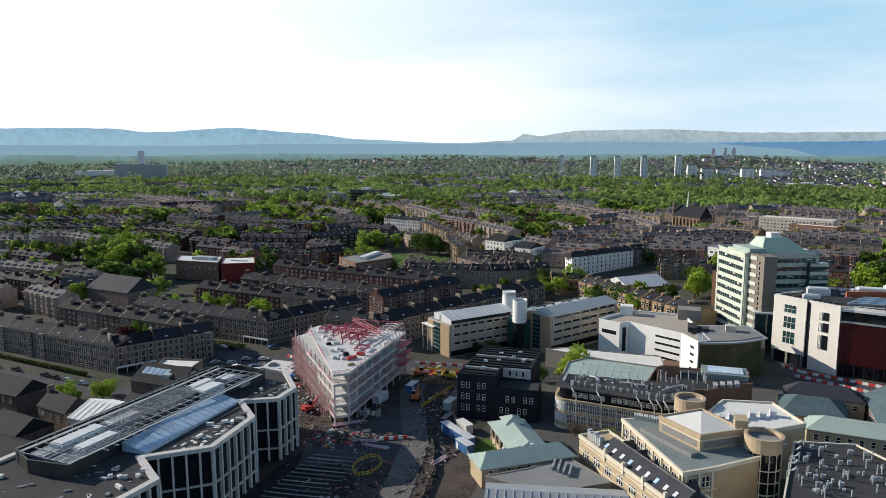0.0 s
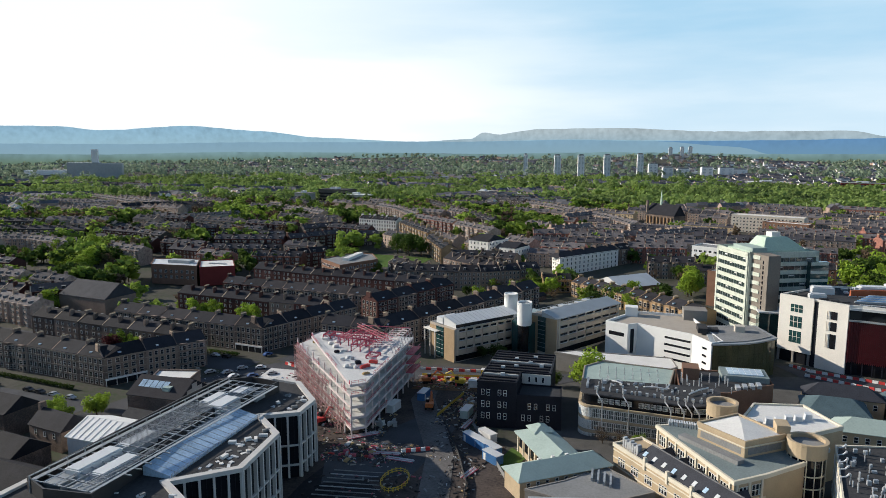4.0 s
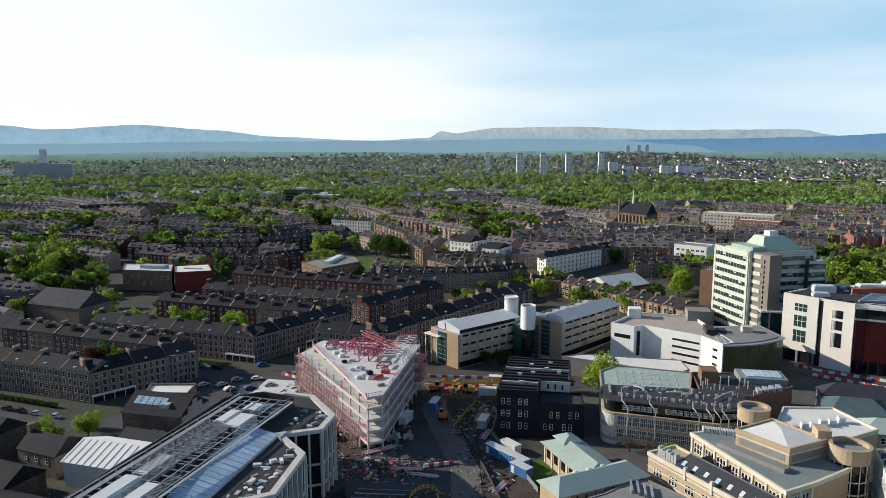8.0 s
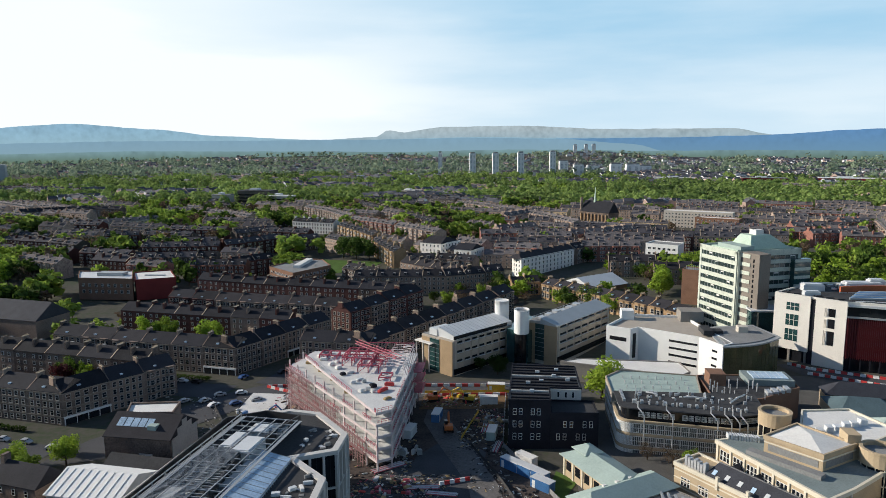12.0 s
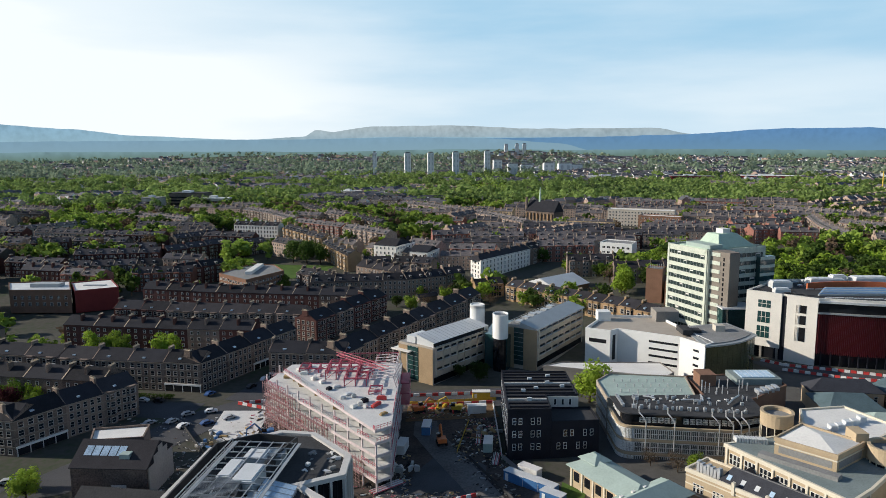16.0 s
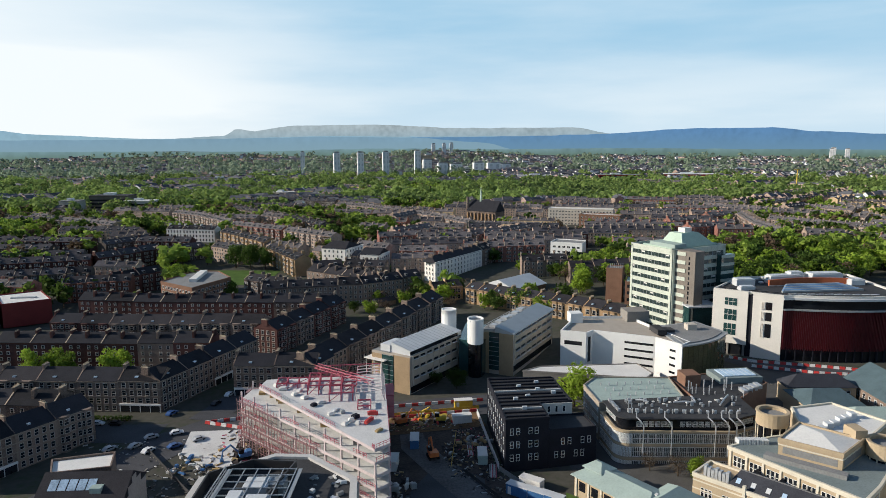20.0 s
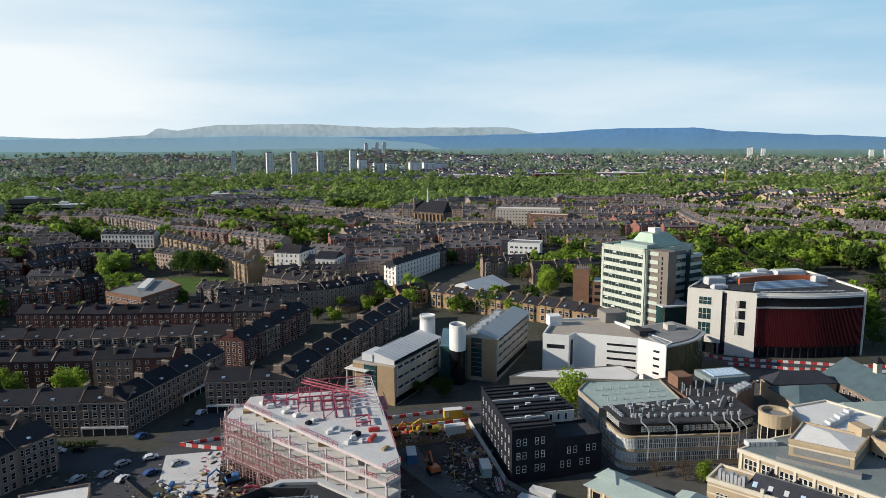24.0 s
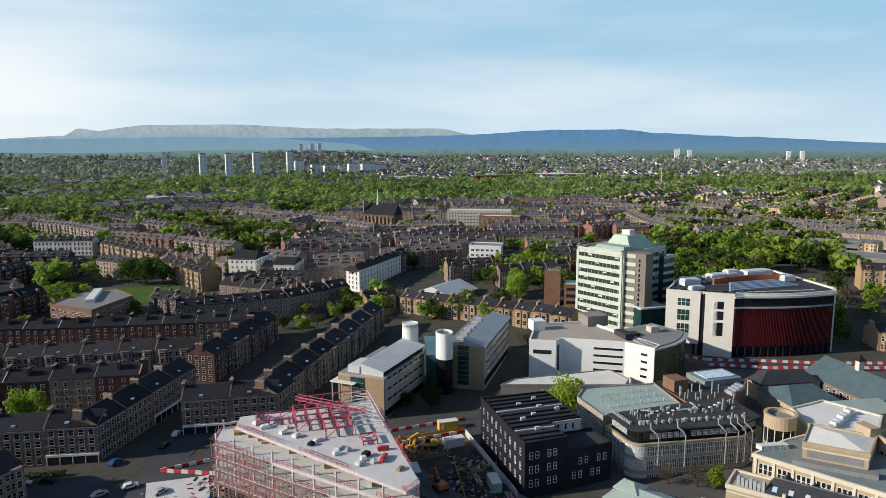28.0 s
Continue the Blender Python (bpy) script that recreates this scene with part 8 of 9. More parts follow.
# trees at known places
for x, y, h, k, w in ((37, 227, 13.5, "lime", 1.25), (1, 251, 7, "oak", 1.3), (-30, 364, 8, "lime", 1.2), (-22, 372, 7, "bare", 1.3), (-12, 381, 8, "lime", 1.2), (-38, 372, 6, "oak", 1.3), (2, 374, 9, "lime", 1.2), (12, 366, 7, "bare", 1.4), (-4, 366, 6, "bare", 1.3), (14, 398, 8, "bare", 1.3), (46, 352, 11, "lime", 1.5), (54, 336, 10, "lime", 1.3), (83, 372, 14, "lime", 1.1), (88, 384, 11, "lime", 1.1), (60, 330, 8, "bare", 1.3), (24, 395, 9, "bare", 1.4), (12, 385, 9, "bare", 1.5), (4, 392, 8, "lime", 1.2), (30, 385, 7, "bare", 1.4), (-118, 168, 8, "lime", 1.2), (-124, 160, 7, "lime", 1.3), (-132, 166, 7, "lime", 1.2), (-98, 176, 6, "lime", 0.8), (-150, 213, 15, "beech", 0.95), (-153, 221, 15, "lime", 0.9), (-141, 213, 14, "lime", 0.8), (-146, 222, 14, "lime", 0.8), (-152, 272, 17, "lime", 0.85), (-146, 275, 18, "lime", 0.9), (-140, 272, 17, "lime", 0.8), (-124, 271, 17, "lime", 0.85), (-118, 270, 16, "lime", 0.8), (-170, 274, 14, "lime", 0.8), (-228, 262, 14, "lime", 1.0), (50, 176, 6, "bare", 1.3), (54, 174, 6, "lime", 1.0), (44, 180, 5, "bare", 1.2), (26, 226, 6, "oak", 1.2), (-8, 262, 5, "oak", 1.3), (-6, 256, 5, "oak", 1.3), (30, 300, 8, "bare", 1.4), (58, 300, 7, "bare", 1.5), (-140, 432, 11, "lime", 1.4), (-132, 440, 9, "lime", 1.4), (-122, 503, 15, "oak", 1.1), (-111, 497, 16, "oak", 1.1), (-101, 496, 15, "oak", 1.1), (-158, 404, 9, "lime", 1.2), (-262, 588, 13, "lime", 1.2), (-312, 632, 16, "lime", 1.2), (-99, 765, 15, "lime", 1.3), (-82, 735, 15, "lime", 1.3), (-61, 792, 15, "lime", 1.3), (-43, 705, 15, "lime", 1.3), (-29, 679, 14, "lime", 1.3), (-10, 654, 14, "lime", 1.3), (113, 434, 14, "lime", 1.2), (126, 443, 14, "lime", 1.2), (85, 375, 15, "lime", 1.0), (-60, 500, 10, "oak", 1.3), (-68, 512, 10, "lime", 1.3), (-52, 470, 7, "lime", 1.2), (-110, 420, 9, "lime", 1.3), (-122, 175, 6, "lime", 1.1)):
    if x < -60 and 200 < y < 380:
        (x, y), h = further((x, y)), h * 0.74
    tree(x, y, h, k, w, near=True)
for x, y, h, k, w in ((-278, 297, 14, "lime", 1.0), (-250, 290, 12, "lime", 1.2), (-308, 376, 15, "lime", 1.1), (-318, 398, 16, "lime", 1.1), (-336, 393, 13, "lime", 1.1), (-274, 382, 17, "lime", 0.8), (-383, 411, 11, "lime", 1.2), (-380, 440, 14, "lime", 1.2), (-345, 440, 17, "lime", 1.0), (-330, 450, 16, "oak", 1.0), (-304, 402, 12, "bare", 1.2), (-329, 520, 11, "oak", 1.2), (-315, 510, 12, "lime", 1.2), (-352, 340, 11, "lime", 1.2), (-323, 349, 7, "lime", 1.2), (-173, 530, 12, "lime", 1.3), (-162, 520, 10, "lime", 1.3), (-149, 471, 11, "lime", 1.5), (-158, 476, 10, "lime", 1.4)):
    tree(x, y, h, k, w, near=True)
for x, y, h, k, w in ((110, 410, 9, "lime", 1.3), (118, 425, 10, "lime", 1.3), (128, 440, 10, "oak", 1.3), (134, 425, 11, "lime", 1.2), (198, 276, 11, "lime", 1.3), (206, 284, 10, "oak", 1.2), (192, 284, 11, "lime", 1.2), (214, 296, 12, "lime", 1.2), (231, 301, 11, "bare", 1.3), (231, 288, 10, "lime", 1.2), (246, 300, 12, "lime", 1.2), (222, 310, 12, "lime", 1.2), (240, 318, 12, "oak", 1.2), (186, 262, 8, "oak", 1.2)):
    tree(x, y, h, k, w)
rnd = random.Random(91)
for cx, cy, rx, ry, n, h0, h1 in ((250, 425, 75, 62, 70, 10, 16), (185, 372, 55, 26, 34, 9, 14), (120, 400, 30, 26, 14, 8, 13), (300, 420, 40, 60, 26, 10, 15), (52, 362, 24, 14, 14, 6, 10), (-5, 385, 26, 12, 12, 6, 10), (20, 398, 16, 12, 12, 6, 9), (92, 420, 18, 22, 12, 7, 11), (70, 440, 14, 20, 6, 6, 10), (150, 350, 22, 14, 12, 8, 12), (-350, 425, 45, 40, 22, 12, 17), (-490, 590, 70, 22, 40, 12, 17), (-640, 640, 60, 30, 24, 11, 16), (-330, 690, 90, 40, 40, 10, 16), (-70, 765, 60, 25, 34, 10, 16), (-160, 800, 60, 30, 30, 10, 15), (-40, 700, 45, 25, 22, 9, 14), (-75, 600, 30, 20, 14, 9, 13), (330, 480, 70, 40, 40, 9, 14), (430, 620, 60, 40, 30, 9, 14), (-400, 330, 40, 60, 24, 10, 16), (-300, 520, 70, 25, 26, 10, 16), (-260, 350, 22, 25, 8, 10, 15), (-120, 640, 60, 30, 26, 10, 16), (-30, 600, 70, 30, 26, 9, 15), (210, 520, 40, 20, 12, 9, 13), (330, 560, 60, 30, 22, 9, 14), (-300, 300, 35, 40, 14, 8, 13), (420, 520, 40, 60, 26, 10, 15), (-210, 420, 30, 20, 10, 9, 14)):
    for k in range(n):
        a, r = rnd.uniform(0, math.tau), math.sqrt(rnd.random())
        tree(cx + rx * r * math.cos(a), cy + ry * r * math.sin(a), rnd.uniform(h0, h1), rnd.choice(("lime", "lime", "lime", "oak", "oak", "bare")), rnd.uniform(1.0, 1.35))

crane = thing("tower_crane", "far yellow tower crane above the roofs", "crane", 640, 1060, gz(640, 1060), 30)
bit(crane, "mast", "yellow", (-0.6, 0.6, -0.6, 0.6, 0, 36))
bit(crane, "jib", "yellow", (-9, 24, -0.4, 0.4, 36, 36.8))
bit(crane, "counterweight", "concrete", (-9, -7, -0.8, 0.8, 34.5, 36))


# ---------------------------------------------------------------- the town beyond
CLEAR = [(-340, 900, 50), (-130, 420, 30), (-118, 474, 36), (95, 345, 40), (62, 398, 26), (105, 475, 24), (28, 445, 34), (-200, 375, 45), (85, 740, 40), (180, 700, 45), (-180, 630, 40), (-130, 575, 30), (-90, 495, 32), (250, 430, 90),  (325, 400, 48), (290, 350, 40), (320, 450, 40), (210, 520, 40), (-330, 420, 50), (230, 330, 60), (-230, 300, 26), (-235, 372, 40), (-205, 368, 30), (-300, 380, 45), (-415, 650, 40)]


def free(x, y):
    return all((x - a) ** 2 + (y - b) ** 2 > r * r for a, b, r in CLEAR)


def terrace(kind, pts, w=14.0):
    """Houses of one kind side by side along a line of corners; their fronts look to the right of it."""
    pts = [further(p, 1.05) for p in pts]
    tall = 0.85 if kind in (F_GOLD, F_WHITE, F_PALE, F_SLATE) else TALL
    for p, q in zip(pts, pts[1:]):
        m, length = edge_frame(p, q)
        n = max(1, round(length / w))
        for i in range(n):
            o = m @ Vector((i * length / n, 0, 0))
            c = m @ Vector(((i + 0.5) * length / n, 6, 0))
            CLEAR.append((c.x, c.y, 15))
            place_house(kind, Matrix.Translation((o.x, o.y, gz(c.x, c.y))) @ m.to_3x3().to_4x4() @ Matrix.Diagonal((length / n / w, 1, tall, 1)), c.y < 480 and abs(c.x - 20) < 230)


for kind, pts in (
    (F_PALE, [(-564, 657), (-543, 661), (-491, 637), (-436, 604), (-400, 582), (-374, 582), (-350, 602), (-332, 628)]),
    (F_STONE, [(-680, 789), (-603, 754), (-519, 700)]),
    (F_STONE, [(-528, 722), (-458, 687)]),
    (F_DARK, [(-1044, 913), (-971, 930), (-896, 1010), (-792, 1030), (-645, 974)]),
    (F_STONE, [(-313, 408), (-278, 397)]),
    (F_SLATE, [(-342, 480), (-313, 470)]),
    (F_DARK, [(-309, 498), (-285, 506)]),
    (F_SLATE, [(-290, 520), (-248, 514)]),
    (F_SLATE, [(-267, 484), (-217, 492)]),
    (F_DARK, [(-255, 455), (-202, 464)]),
    (F_SLATE, [(-244, 426), (-191, 435)]),
    (F_RED, [(-233, 398), (-207, 392)]),
    (F_RED, [(-192, 398), (-158, 402)]),
    (F_GOLD, [(-361, 737), (-342, 725)]),
    (F_STONE, [(-319, 680), (-285, 659), (-246, 629)]),
    (F_SLATE, [(-215, 528), (-191, 556)]),
    (F_DARK, [(-198, 468), (-169, 500)]),
    (F_DARK, [(-167, 407), (-148, 426)]),
    (F_SLATE, [(-167, 493), (-143, 515)]),
    (F_STONE, [(-223, 731), (-189, 695), (-152, 634)]),
    (F_RED, [(-146, 618), (-98, 576)]),
    (F_STONE, [(-96, 572), (-57, 533)]),
    (F_BLACK, [(-178, 815), (-150, 830), (-111, 832), (-67, 805)]),
    (F_STONE, [(-131, 690), (-102, 663)]),
    (F_STONE, [(-66, 800), (-33, 766), (-10, 723)]),
    (F_STONE, [(-8, 723), (27, 667), (54, 602)]),
    (F_GOLD, [(-81, 1157), (-21, 1106), (36, 1021)]),
    (F_STONE, [(-61, 421), (-44, 424), (-20, 416)]),
    (F_RED, [(-21, 528), (11, 533)]),
    (F_RED, [(-9, 465), (21, 458)]),
    (F_STONE, [(-7, 552), (24, 578), (47, 571)]),
    (F_STONE, [(49, 525), (76, 540), (101, 563)]),
    (F_STONE, [(96, 742), (125, 747), (148, 724)]),
    (F_DARK, [(104, 520), (132, 511)]),
    (F_RED, [(230, 590), (257, 594)]),
    (F_STONE, [(241, 664), (272, 668)]),
    (F_STONE, [(275, 645), (304, 640)]),
    (F_STONE, [(423, 1171), (458, 1134), (498, 1100)]),
    (F_STONE, [(317, 642), (291, 570), (272, 501)]),
    (F_GOLD, [(508, 763), (543, 745), (590, 733)]),
    (F_GOLD, [(464, 699), (467, 677)]),
    (F_GOLD, [(440, 641), (422, 585)]),
    (F_STONE, [(393, 539), (384, 490)]),
    (F_DARK, [(939, 1158), (968, 1110), (952, 1019)]),
    (F_STONE, [(989, 1307), (994, 1255)]),
    (F_DARK, [(715, 882), (729, 806)]),
    (F_RED, [(226, 541), (264, 551)]),
    (F_RED, [(282, 622), (310, 632)]),
    (F_WHITE, [(365, 550), (382, 533)]),
    (F_RED, [(313, 448), (321, 434)]),
    (F_STONE, [(-3, 653), (30, 704)]),
    (F_STONE, [(-435, 423), (-400, 426), (-345, 411)]),
    (F_DARK, [(-246, 272), (-231, 285)]),
    (F_STONE, [(-795, 753), (-639, 690)]),
    (F_STONE, [(-627, 693), (-540, 690)]),
    (F_STONE, [(-338, 311), (-288, 306)]),
    (F_STONE, [(-253, 256), (-221, 246)]),
):
    terrace(kind, pts)


rnd = random.Random(45)
for cx, cy, rx, ry in (
    (-496, 596, 33, 30), (-465, 611, 33, 30), (-436, 625, 17, 20), (-420, 533, 14, 20), (-346, 437, 14, 30),
    (-322, 441, 12, 30), (-292, 351, 8, 18), (-277, 350, 5, 15), (-261, 367, 4, 14), (-297, 489, 9, 16),
    (-483, 733, 6, 12), (-503, 782, 7, 14), (-311, 610, 7, 16), (-364, 669, 12, 30), (-268, 585, 5, 12),
    (-263, 905, 27, 50), (-214, 802, 20, 25), (-190, 777, 14, 22), (-137, 745, 8, 20), (-100, 709, 15, 35),
    (-77, 713, 13, 35), (-45, 680, 8, 22), (-21, 659, 13, 18), (-66, 530, 7, 10), (-32, 592, 7, 10),
    (45, 827, 20, 30), (1, 883, 28, 30), (58, 1121, 27, 90), (-168, 511, 8, 16), (-146, 437, 8, 10),
    (-274, 829, 8, 30), (-242, 684, 12, 20), (-116, 752, 8, 25), (-227, 877, 13, 30), (-187, 848, 25, 30),
    (99, 422, 9, 10), (140, 454, 10, 16), (279, 515, 14, 20), (284, 454, 14, 25), (391, 541, 8, 18),
    (300, 413, 22, 28), (412, 636, 7, 20), (524, 624, 12, 30), (287, 355, 6, 12), (212, 435, 10, 16),
):
    for k in range(max(3, int(rx * ry * 0.048))):
        a, r = rnd.uniform(0, math.tau), math.sqrt(rnd.random())
        x, y = cx + rx * r * math.cos(a), cy + ry * r * math.sin(a)
        if all((x - c[0]) ** 2 + (y - c[1]) ** 2 > 90 for c in CLEAR if c[2] == 15):
            tree(x, y, rnd.uniform(11, 17), rnd.choice(("lime", "lime", "lime", "lime", "oak", "bare")), rnd.uniform(1.0, 1.35))
    CLEAR.append((cx, cy, 0.8 * min(rx, ry)))


def town(x0, x1, y0, y1, angle, kinds, seed, gap, trees, w=14.0):
    """Rows of houses at one angle over a region, each row of one kind, with back courts and trees between."""
    rnd = random.Random(seed)
    c, s = math.cos(radians(angle)), math.sin(radians(angle))
    cx, cy = (x0 + x1) / 2, (y0 + y1) / 2
    half = math.hypot(x1 - x0, y1 - y0) / 2
    v, flip = -half, False
    while v < half:
        u = -half
        while u < half:
            n = rnd.randrange(4, 9)
            k = kinds[rnd.randrange(len(kinds))]
            built, tall, drop = rnd.random() > gap, rnd.uniform(0.68, 0.82), rnd.uniform(0, 1.0)
            plots = [(cx + (u + i * w) * c - v * s, cy + (u + i * w) * s + v * c) for i in range(n)]
            mids = [(x + 7 * c - 6 * s, y + 7 * s + 6 * c) for x, y in plots]
            fits = [built and x0 < px < x1 and y0 < py < y1 and free(px, py) for px, py in mids]
            for i in range(n):
                (x, y), (mx, my) = plots[i], mids[i]
                if fits[i] and (i > 0 and fits[i - 1] or i + 1 < n and fits[i + 1]):
                    rot = angle
                    if flip:
                        x, y, rot = x + w * c - 12 * s, y + w * s + 12 * c, angle + 180
                    place_house(k, pose(x, y, gz(mx, my) - drop, 0, 0, rot) @ Matrix.Diagonal((1, 1, tall, 1)), my < 440 and abs(mx - 20) < 200)
                tx, ty = x + rnd.uniform(-6, 6), y + rnd.uniform(14, 24)
                for extra in range(2 if trees >= 1 or not built else 1):
                    tx, ty = tx + rnd.uniform(-5, 5), ty + extra * rnd.uniform(-9, 2)
                    if not (x0 < tx < x1 and y0 < ty < y1 and free(tx, ty) and rnd.random() < (trees if built else 0.9)):
                        continue
                    tree(tx, ty, rnd.uniform(7, 14), rnd.choice(("lime", "lime", "lime", "oak", "bare")), rnd.uniform(1.0, 1.4))
            u += n * w + rnd.uniform(5, 12)
        v += 26 if flip else 31
        flip = not flip


town(-420, -165, 402, 640, -11, [F_DARK, F_SLATE, F_DARK, F_STONE2], 21, 0.2, 0.3)
town(-165, -20, 402, 640, -40, [F_STONE, F_STONE2, F_SLATE], 34, 0.2, 0.4)
town(-300, -180, 275, 400, -10, [F_STONE2, F_DARK, F_DARK], 28, 0.35, 0.5)
town(-640, -420, 330, 640, 8, [F_STONE, F_STONE2, F_SLATE], 29, 0.45, 0.9)
town(-420, -265, 215, 400, -10, [F_STONE2, F_DARK, F_STONE2], 22, 0.3, 0.7)
town(-20, 130, 395, 640, -6, [F_STONE, F_RED, F_STONE2, F_STONE], 23, 0.1, 0.3)
town(130, 330, 395, 640, -14, [F_STONE, F_RED, F_RED, F_STONE2], 33, 0.15, 0.5)
town(330, 640, 420, 760, -64, [F_GOLD, F_GOLD, F_STONE], 24, 0.35, 1.0)
town(-620, -20, 640, 880, -20, [F_STONE, F_SLATE, F_STONE2, F_STONE], 25, 0.5, 0.9)
town(-20, 420, 640, 860, -22, [F_STONE, F_RED, F_STONE2, F_GOLD], 26, 0.25, 0.7)
town(420, 800, 700, 1000, 30, [F_STONE, F_GOLD, F_STONE2], 27, 0.45, 1.0)


def far_cover():
    """Woods and houses past the mapped streets: too many to count, so one mesh each."""
    rnd = random.Random(5)
    nv, nf, fv, ff, hv, hf, hm = [], [], [], [], [], [], []

    def clump(x, y, h, leaves, size, far):
        g = gz(x, y)
        lv, lf = (fv, ff) if far else (nv, nf)
        blobs = [(x + rnd.uniform(-0.28, 0.28) * h, y + rnd.uniform(-0.28, 0.28) * h, g + h * rnd.uniform(0.4, 0.68), h * rnd.uniform(0.26, 0.4)) for k in range(1 if far else 4)]
        for k in range(leaves):
            bx, by, bz, br = blobs[k % len(blobs)]
            n = Vector((rnd.gauss(0, 1), rnd.gauss(-0.2, 1), rnd.gauss(0.35, 0.8))).normalized()
            c = Vector((bx, by, bz)) + n * br * rnd.uniform(0.75, 1.08) * (1.25 if far else 1)
            d = (n + Vector((rnd.gauss(0, 0.22), rnd.gauss(0, 0.22), rnd.gauss(0, 0.22)))).normalized()
            u = d.orthogonal().normalized()
            w = d.cross(u)
            s = size * rnd.uniform(0.7, 1.3)
            b = len(lv)
            lv.extend((c + u * s, c + w * s, c - u * s, c - w * s))
            lf.append((b, b + 1, b + 2, b + 3))

    def house(x, y, w, d, h, a, roof):
        g = gz(x, y)
        ca, sa = math.cos(a), math.sin(a)
        b = len(hv)
        for z in (g - 2, g + h):
            for px, py in ((-w, -d), (w, -d), (w, d), (-w, d)):
                hv.append((x + px * ca - py * sa, y + px * sa + py * ca, z))
        for px in (-w, w):
            hv.append((x + px * ca, y + px * sa, g + h + d * 0.75))
        for f in ((0, 1, 5, 4), (1, 2, 6, 5), (2, 3, 7, 6), (3, 0, 4, 7), (5, 6, 9), (7, 4, 8)):
            hf.append(tuple(b + i for i in f))
            hm.append(roof)
        for f in ((4, 5, 9, 8), (6, 7, 8, 9)):
            hf.append(tuple(b + i for i in f))
            hm.append(2)

    for i in range(12500):
        r = 800 + 2330 * rnd.random() ** 1.35
        a = radians(rnd.uniform(-56, 58))
        x, y = r * math.sin(a), r * math.cos(a)
        dense = noise.noise((x / 230, y / 150, 3.0)) + noise.noise((x / 70, y / 50, 8.0)) * 0.6
        if x > -60 and 880 < y < 1330:
            dense += 0.4
        elif x > 150 and y > 1330:
            dense -= 0.16
        elif x < -60 and y < 1800:
            dense += 0.14
        if -1400 < x < -1000 and 1340 < y < 1560:
            continue
        if -640 < x < 820 and y < 860:
            continue
        if dense > -0.08:
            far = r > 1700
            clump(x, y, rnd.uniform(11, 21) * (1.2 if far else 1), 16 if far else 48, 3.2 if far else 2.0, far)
        elif rnd.random() < (0.8 if r > 1300 else 0.7):
            rr = a + rnd.uniform(-0.4, 0.4) if rnd.random() < 0.7 else a + 1.4
            for k in range(rnd.randrange(2, 7)):
                house(x + k * 12 * math.cos(rr), y + k * 12 * math.sin(rr), 6.2, rnd.uniform(4, 5.5), (rnd.uniform(5, 9) if r > 1300 else rnd.uniform(8, 12)), rr, 0 if rnd.random() < (0.6 if x > 150 and y > 1250 else 0.82) else 1)
    me = bpy.data.meshes.new("far_woods")
    me.from_pydata(nv, [], nf)
    me.materials.append(M["farleaf"])
    tagged(new("far_woods", me), "spring-green woods and garden trees beyond the terraces", "trees", kind="stuff")
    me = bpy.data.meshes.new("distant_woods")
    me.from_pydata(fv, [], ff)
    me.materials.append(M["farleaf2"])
    tagged(new("distant_woods", me), "distant green woods reaching the foothills, haze painted into the leaves", "trees", kind="stuff")
    me = bpy.data.meshes.new("far_houses")
    me.from_pydata(hv, [], hf)
    for n in ("farwall", "farwhite", "farroof"):
        me.materials.append(M[n])
    me.polygons.foreach_set("material_index", hm)
    tagged(new("far_houses", me), "distant suburban houses with grey roofs among trees", "houses", kind="stuff")


M["farwall"] = mat("far_wall", (0.42, 0.31, 0.255), 0.9, 0.35, 0.02, 0.5, spread=0.4, island=True)
M["farwhite"] = mat("far_white_wall", (0.78, 0.77, 0.75), 0.9, 0.2, 0.02, 0.5)
M["farroof"] = mat("far_roof", (0.12, 0.12, 0.13), 0.85, 0.4, 0.02, 0.5, spread=0.3, island=True)
far_cover()


def tower_block(x, y, w, d, h, rz, label, storeys=18):
    t = thing("tower_block", label, "tower block", x, y, gz(x, y), rz, "distant tower blocks")
    bm = bmesh.new()
    box(bm, -w / 2, w / 2, -d / 2, d / 2, -2, h)
    part("wall", bm, "paleblock", t)
    bm = bmesh.new()
    box(bm, -w / 2 + 2, w / 2 - 2, -d / 2 + 3, d / 2 - 3, h, h + 3)
    part("roof_plant", bm, "roofgrey", t)
    for k in (-1, 1):
        bm = bmesh.new()
        for s in range(storeys):
            z = 2 + s * (h - 4) / storeys
            box(bm, k * w / 4 - w * 0.1, k * w / 4 + w * 0.1, -d / 2 - 0.12, -d / 2 + 0.02, z, z + (h - 4) / storeys * 0.4)
        ob = part("window_column", bm, "zinc", t)
        ob["kind"] = "stuff"


for x, y, w, h, rz in ((-105, 1690, 15, 55, 10), (-50, 1700, 15, 55, 8), (10, 1710, 15, 56, 8), (86, 1715, 14, 58, 5), (-190, 1760, 10, 56, 5), (212, 2680, 13, 36, 0), (252, 2680, 13, 37, 0), (280, 2680, 13, 38, 0)):
    tower_block(x, y, w, 13, h + 1.5, rz, "pale high-rise tower block standing above the woods")
for x, y, w, h in ((150, 1750, 24, 28), (190, 1800, 30, 24), (235, 1720, 26, 30), (290, 1820, 34, 26), (120, 1850, 22, 34), (330, 1900, 40, 20)):
    tower_block(x, y, w, 14, h, 8, "pale mid-rise apartment block in the distance", 8)
for x, y, w, h in ((1640, 2430, 15, 20), (1670, 2465, 15, 23), (1707, 2440, 15, 18), (2010, 2245, 14, 15), (2058, 2228, 14, 15)):
    tower_block(x, y, w, 16, h + 25, -30, "small far tower block on the northern skyline", 14)
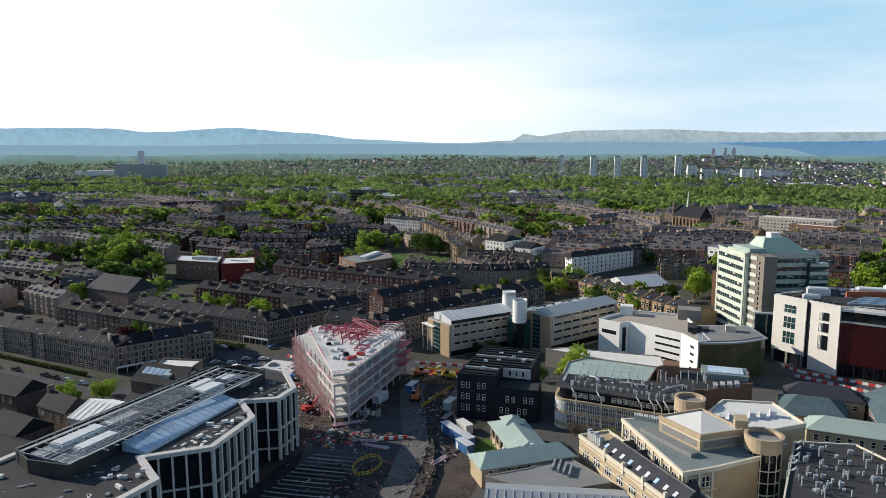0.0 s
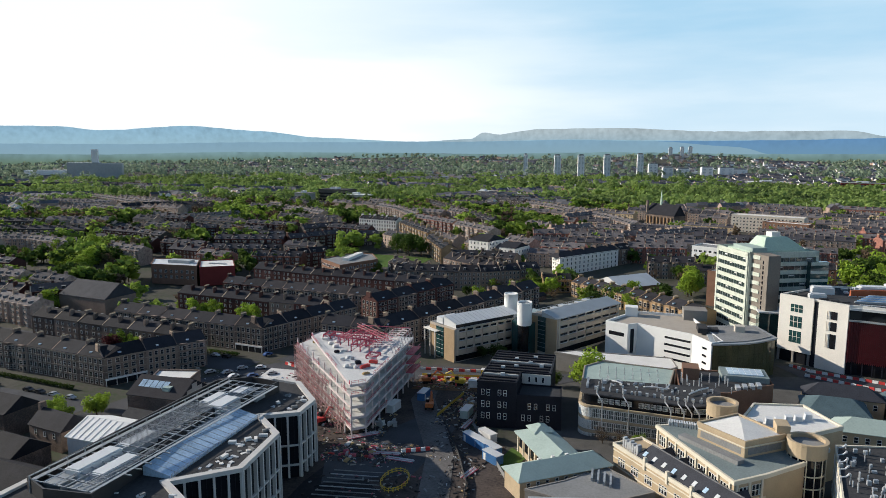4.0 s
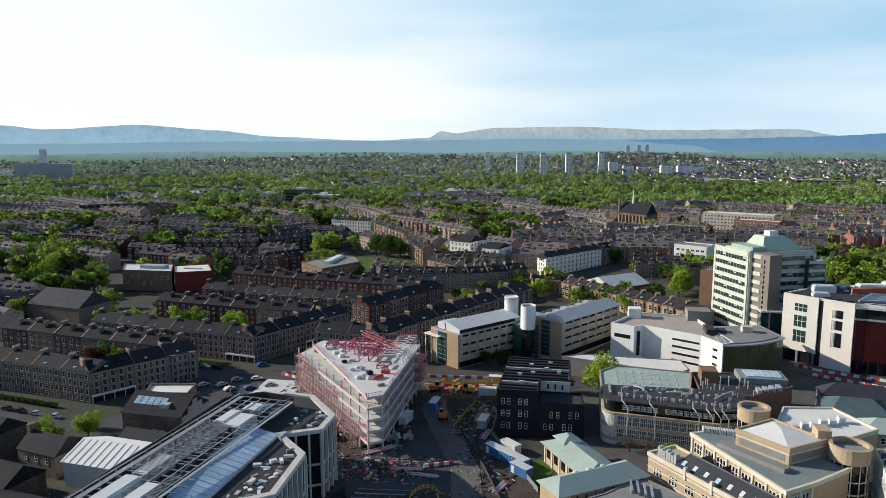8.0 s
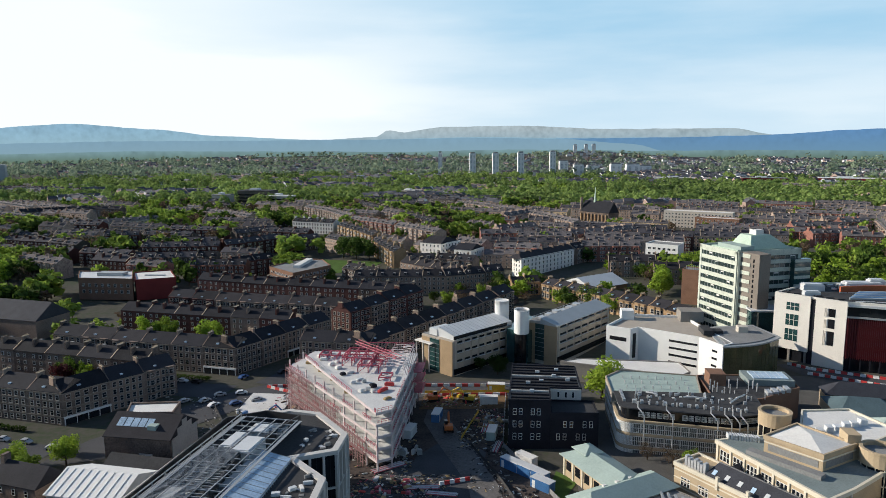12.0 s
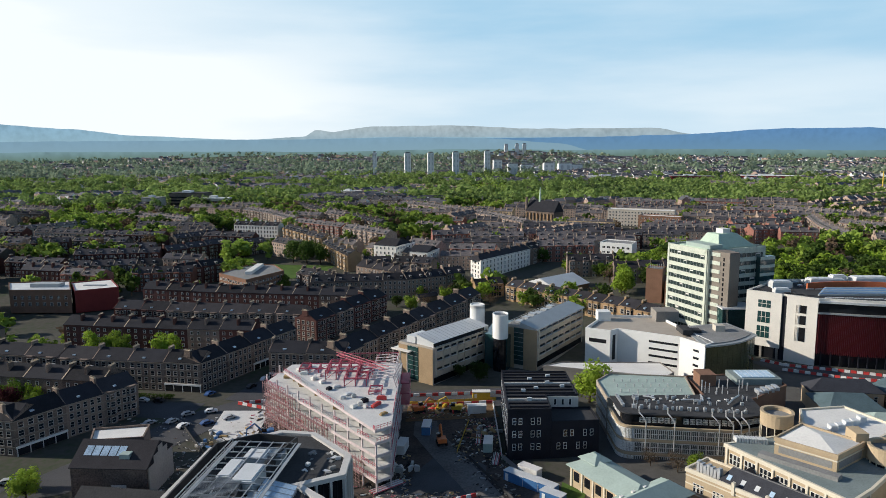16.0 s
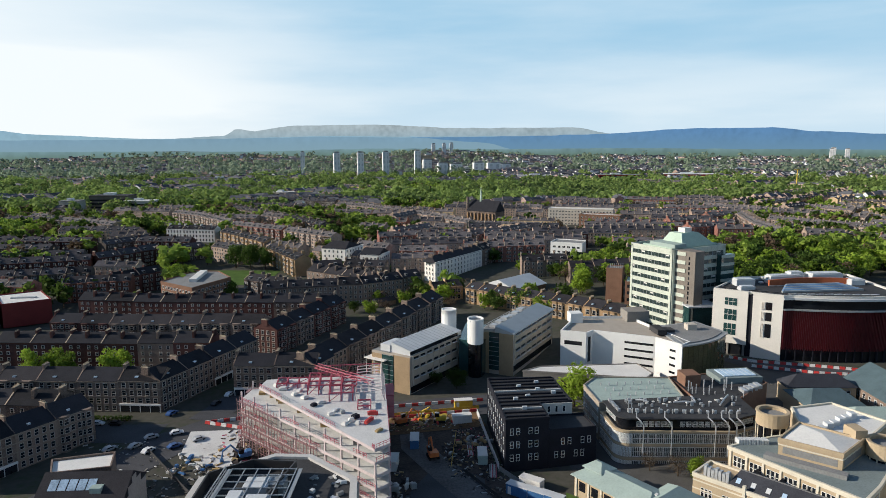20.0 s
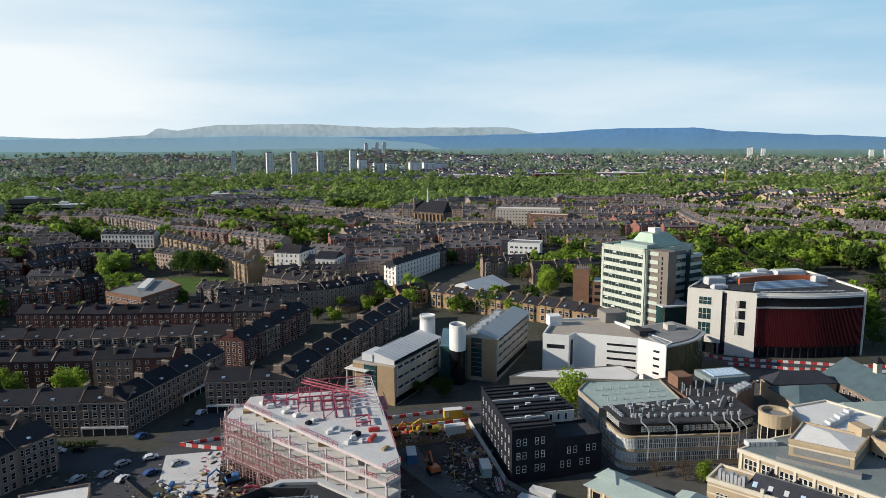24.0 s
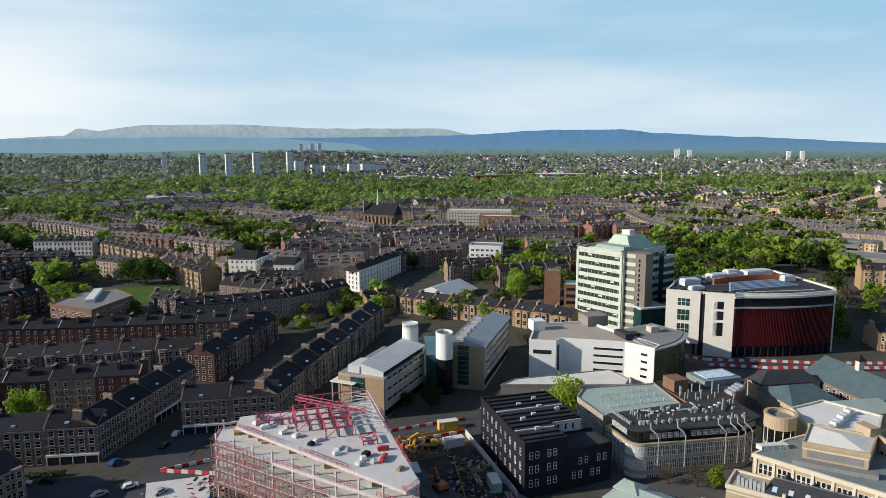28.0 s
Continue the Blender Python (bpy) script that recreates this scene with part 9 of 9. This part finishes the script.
for nm, x, y, w, d, h, rz, wall, roof, label in (
        ("factory", 470, 1395, 78, 30, 14, -14, "redbrick", "roofgrey", "long red brick factory with a grey roof"),
        ("factory", 640, 1430, 110, 34, 12, -20, "redbrick", "roofwhite", "long red brick factory with a pale roof"),
        ("warehouse", 330, 1500, 90, 30, 9, -8, "beige", "roofwhite", "low warehouse with a broad white roof"),
        ("warehouse", 560, 1330, 60, 26, 10, -14, "greenroof", "roofgrey", "pale green clad warehouse"),
        ("warehouse", 250, 1900, 120, 34, 12, -4, "roofwhite", "roofwhite", "long white-roofed warehouse far off"),
        ("warehouse", 900, 1700, 140, 34, 10, -26, "roofwhite", "roofwhite", "long white-roofed warehouse far off"),
        ("warehouse", -330, 1500, 70, 24, 10, 6, "roofwhite", "roofgrey", "pale warehouse among the trees"),
        ("college", -340, 905, 46, 26, 20, -8, "sootstone", "roofdark", "dark stone college with a flat roof"),
        ("college", -300, 880, 34, 18, 15, -8, "palestone", "roofwhite", "grey stone college wing"),
        ("college", -378, 880, 22, 18, 16, -8, "palestone", "roofgrey", "pale stone college wing with stepped roofs"),
        ("apartment_block", -150, 1010, 30, 16, 14, -18, "palestone", "roofwhite", "pale apartment block among the trees")):
    t = thing(nm, label, nm.replace("_", " "), x, y, gz(x, y), rz)
    bit(t, "wall", wall, (-w / 2, w / 2, -d / 2, d / 2, -3, h))
    bit(t, "roof", roof, (-w / 2 - 0.4, w / 2 + 0.4, -d / 2 - 0.4, d / 2 + 0.4, h, h + 0.7))
    bit(t, "roof_plant", "zincpale", (-w * 0.2, w * 0.05, -d * 0.2, d * 0.2, h + 0.7, h + 3.2))
    for k in range(max(1, int(h / 4.5))):
        bit(t, "window_band", "darkglass", (-w / 2 + 1, w / 2 - 1, -d / 2 - 0.1, -d / 2 + 0.02, 1.6 + k * 4.2, 3.4 + k * 4.2))
t = thing("hospital", "grey slab hospital with a white chimney tower", "hospital", -1190, 1485, 1.5, 24)
bit(t, "wall", "zinc", (-95, -20, -9, 9, -3, 38))
bit(t, "east_wing", "zinc", (-20, 32, -9, 9, -3, 36))
for k in range(6):
    bit(t, "window_band", "zinc", (-94, 31, -9.3, -8.9, 3 + k * 5.5, 5.6 + k * 5.5))
bit(t, "tower", "paleblock", (-38, -24, -5, 6, -3, 70), label="white chimney tower")
bit(t, "podium", "paleblock", (-190, -96, -16, 8, -3, 20))

for me, place in WOOD:
    mass_add("wood_trees", me, place)
mass_build("wood_trees", "spring-green park and garden trees between the far terraces", "trees")
mass_build("town_rows", "sandstone terraces and tenements under slate roofs", "houses")

# the patterns from which the rows were copied are not part of the place
for t in HOUSES:
    for o in [*t.children_recursive, t]:
        bpy.data.objects.remove(o)
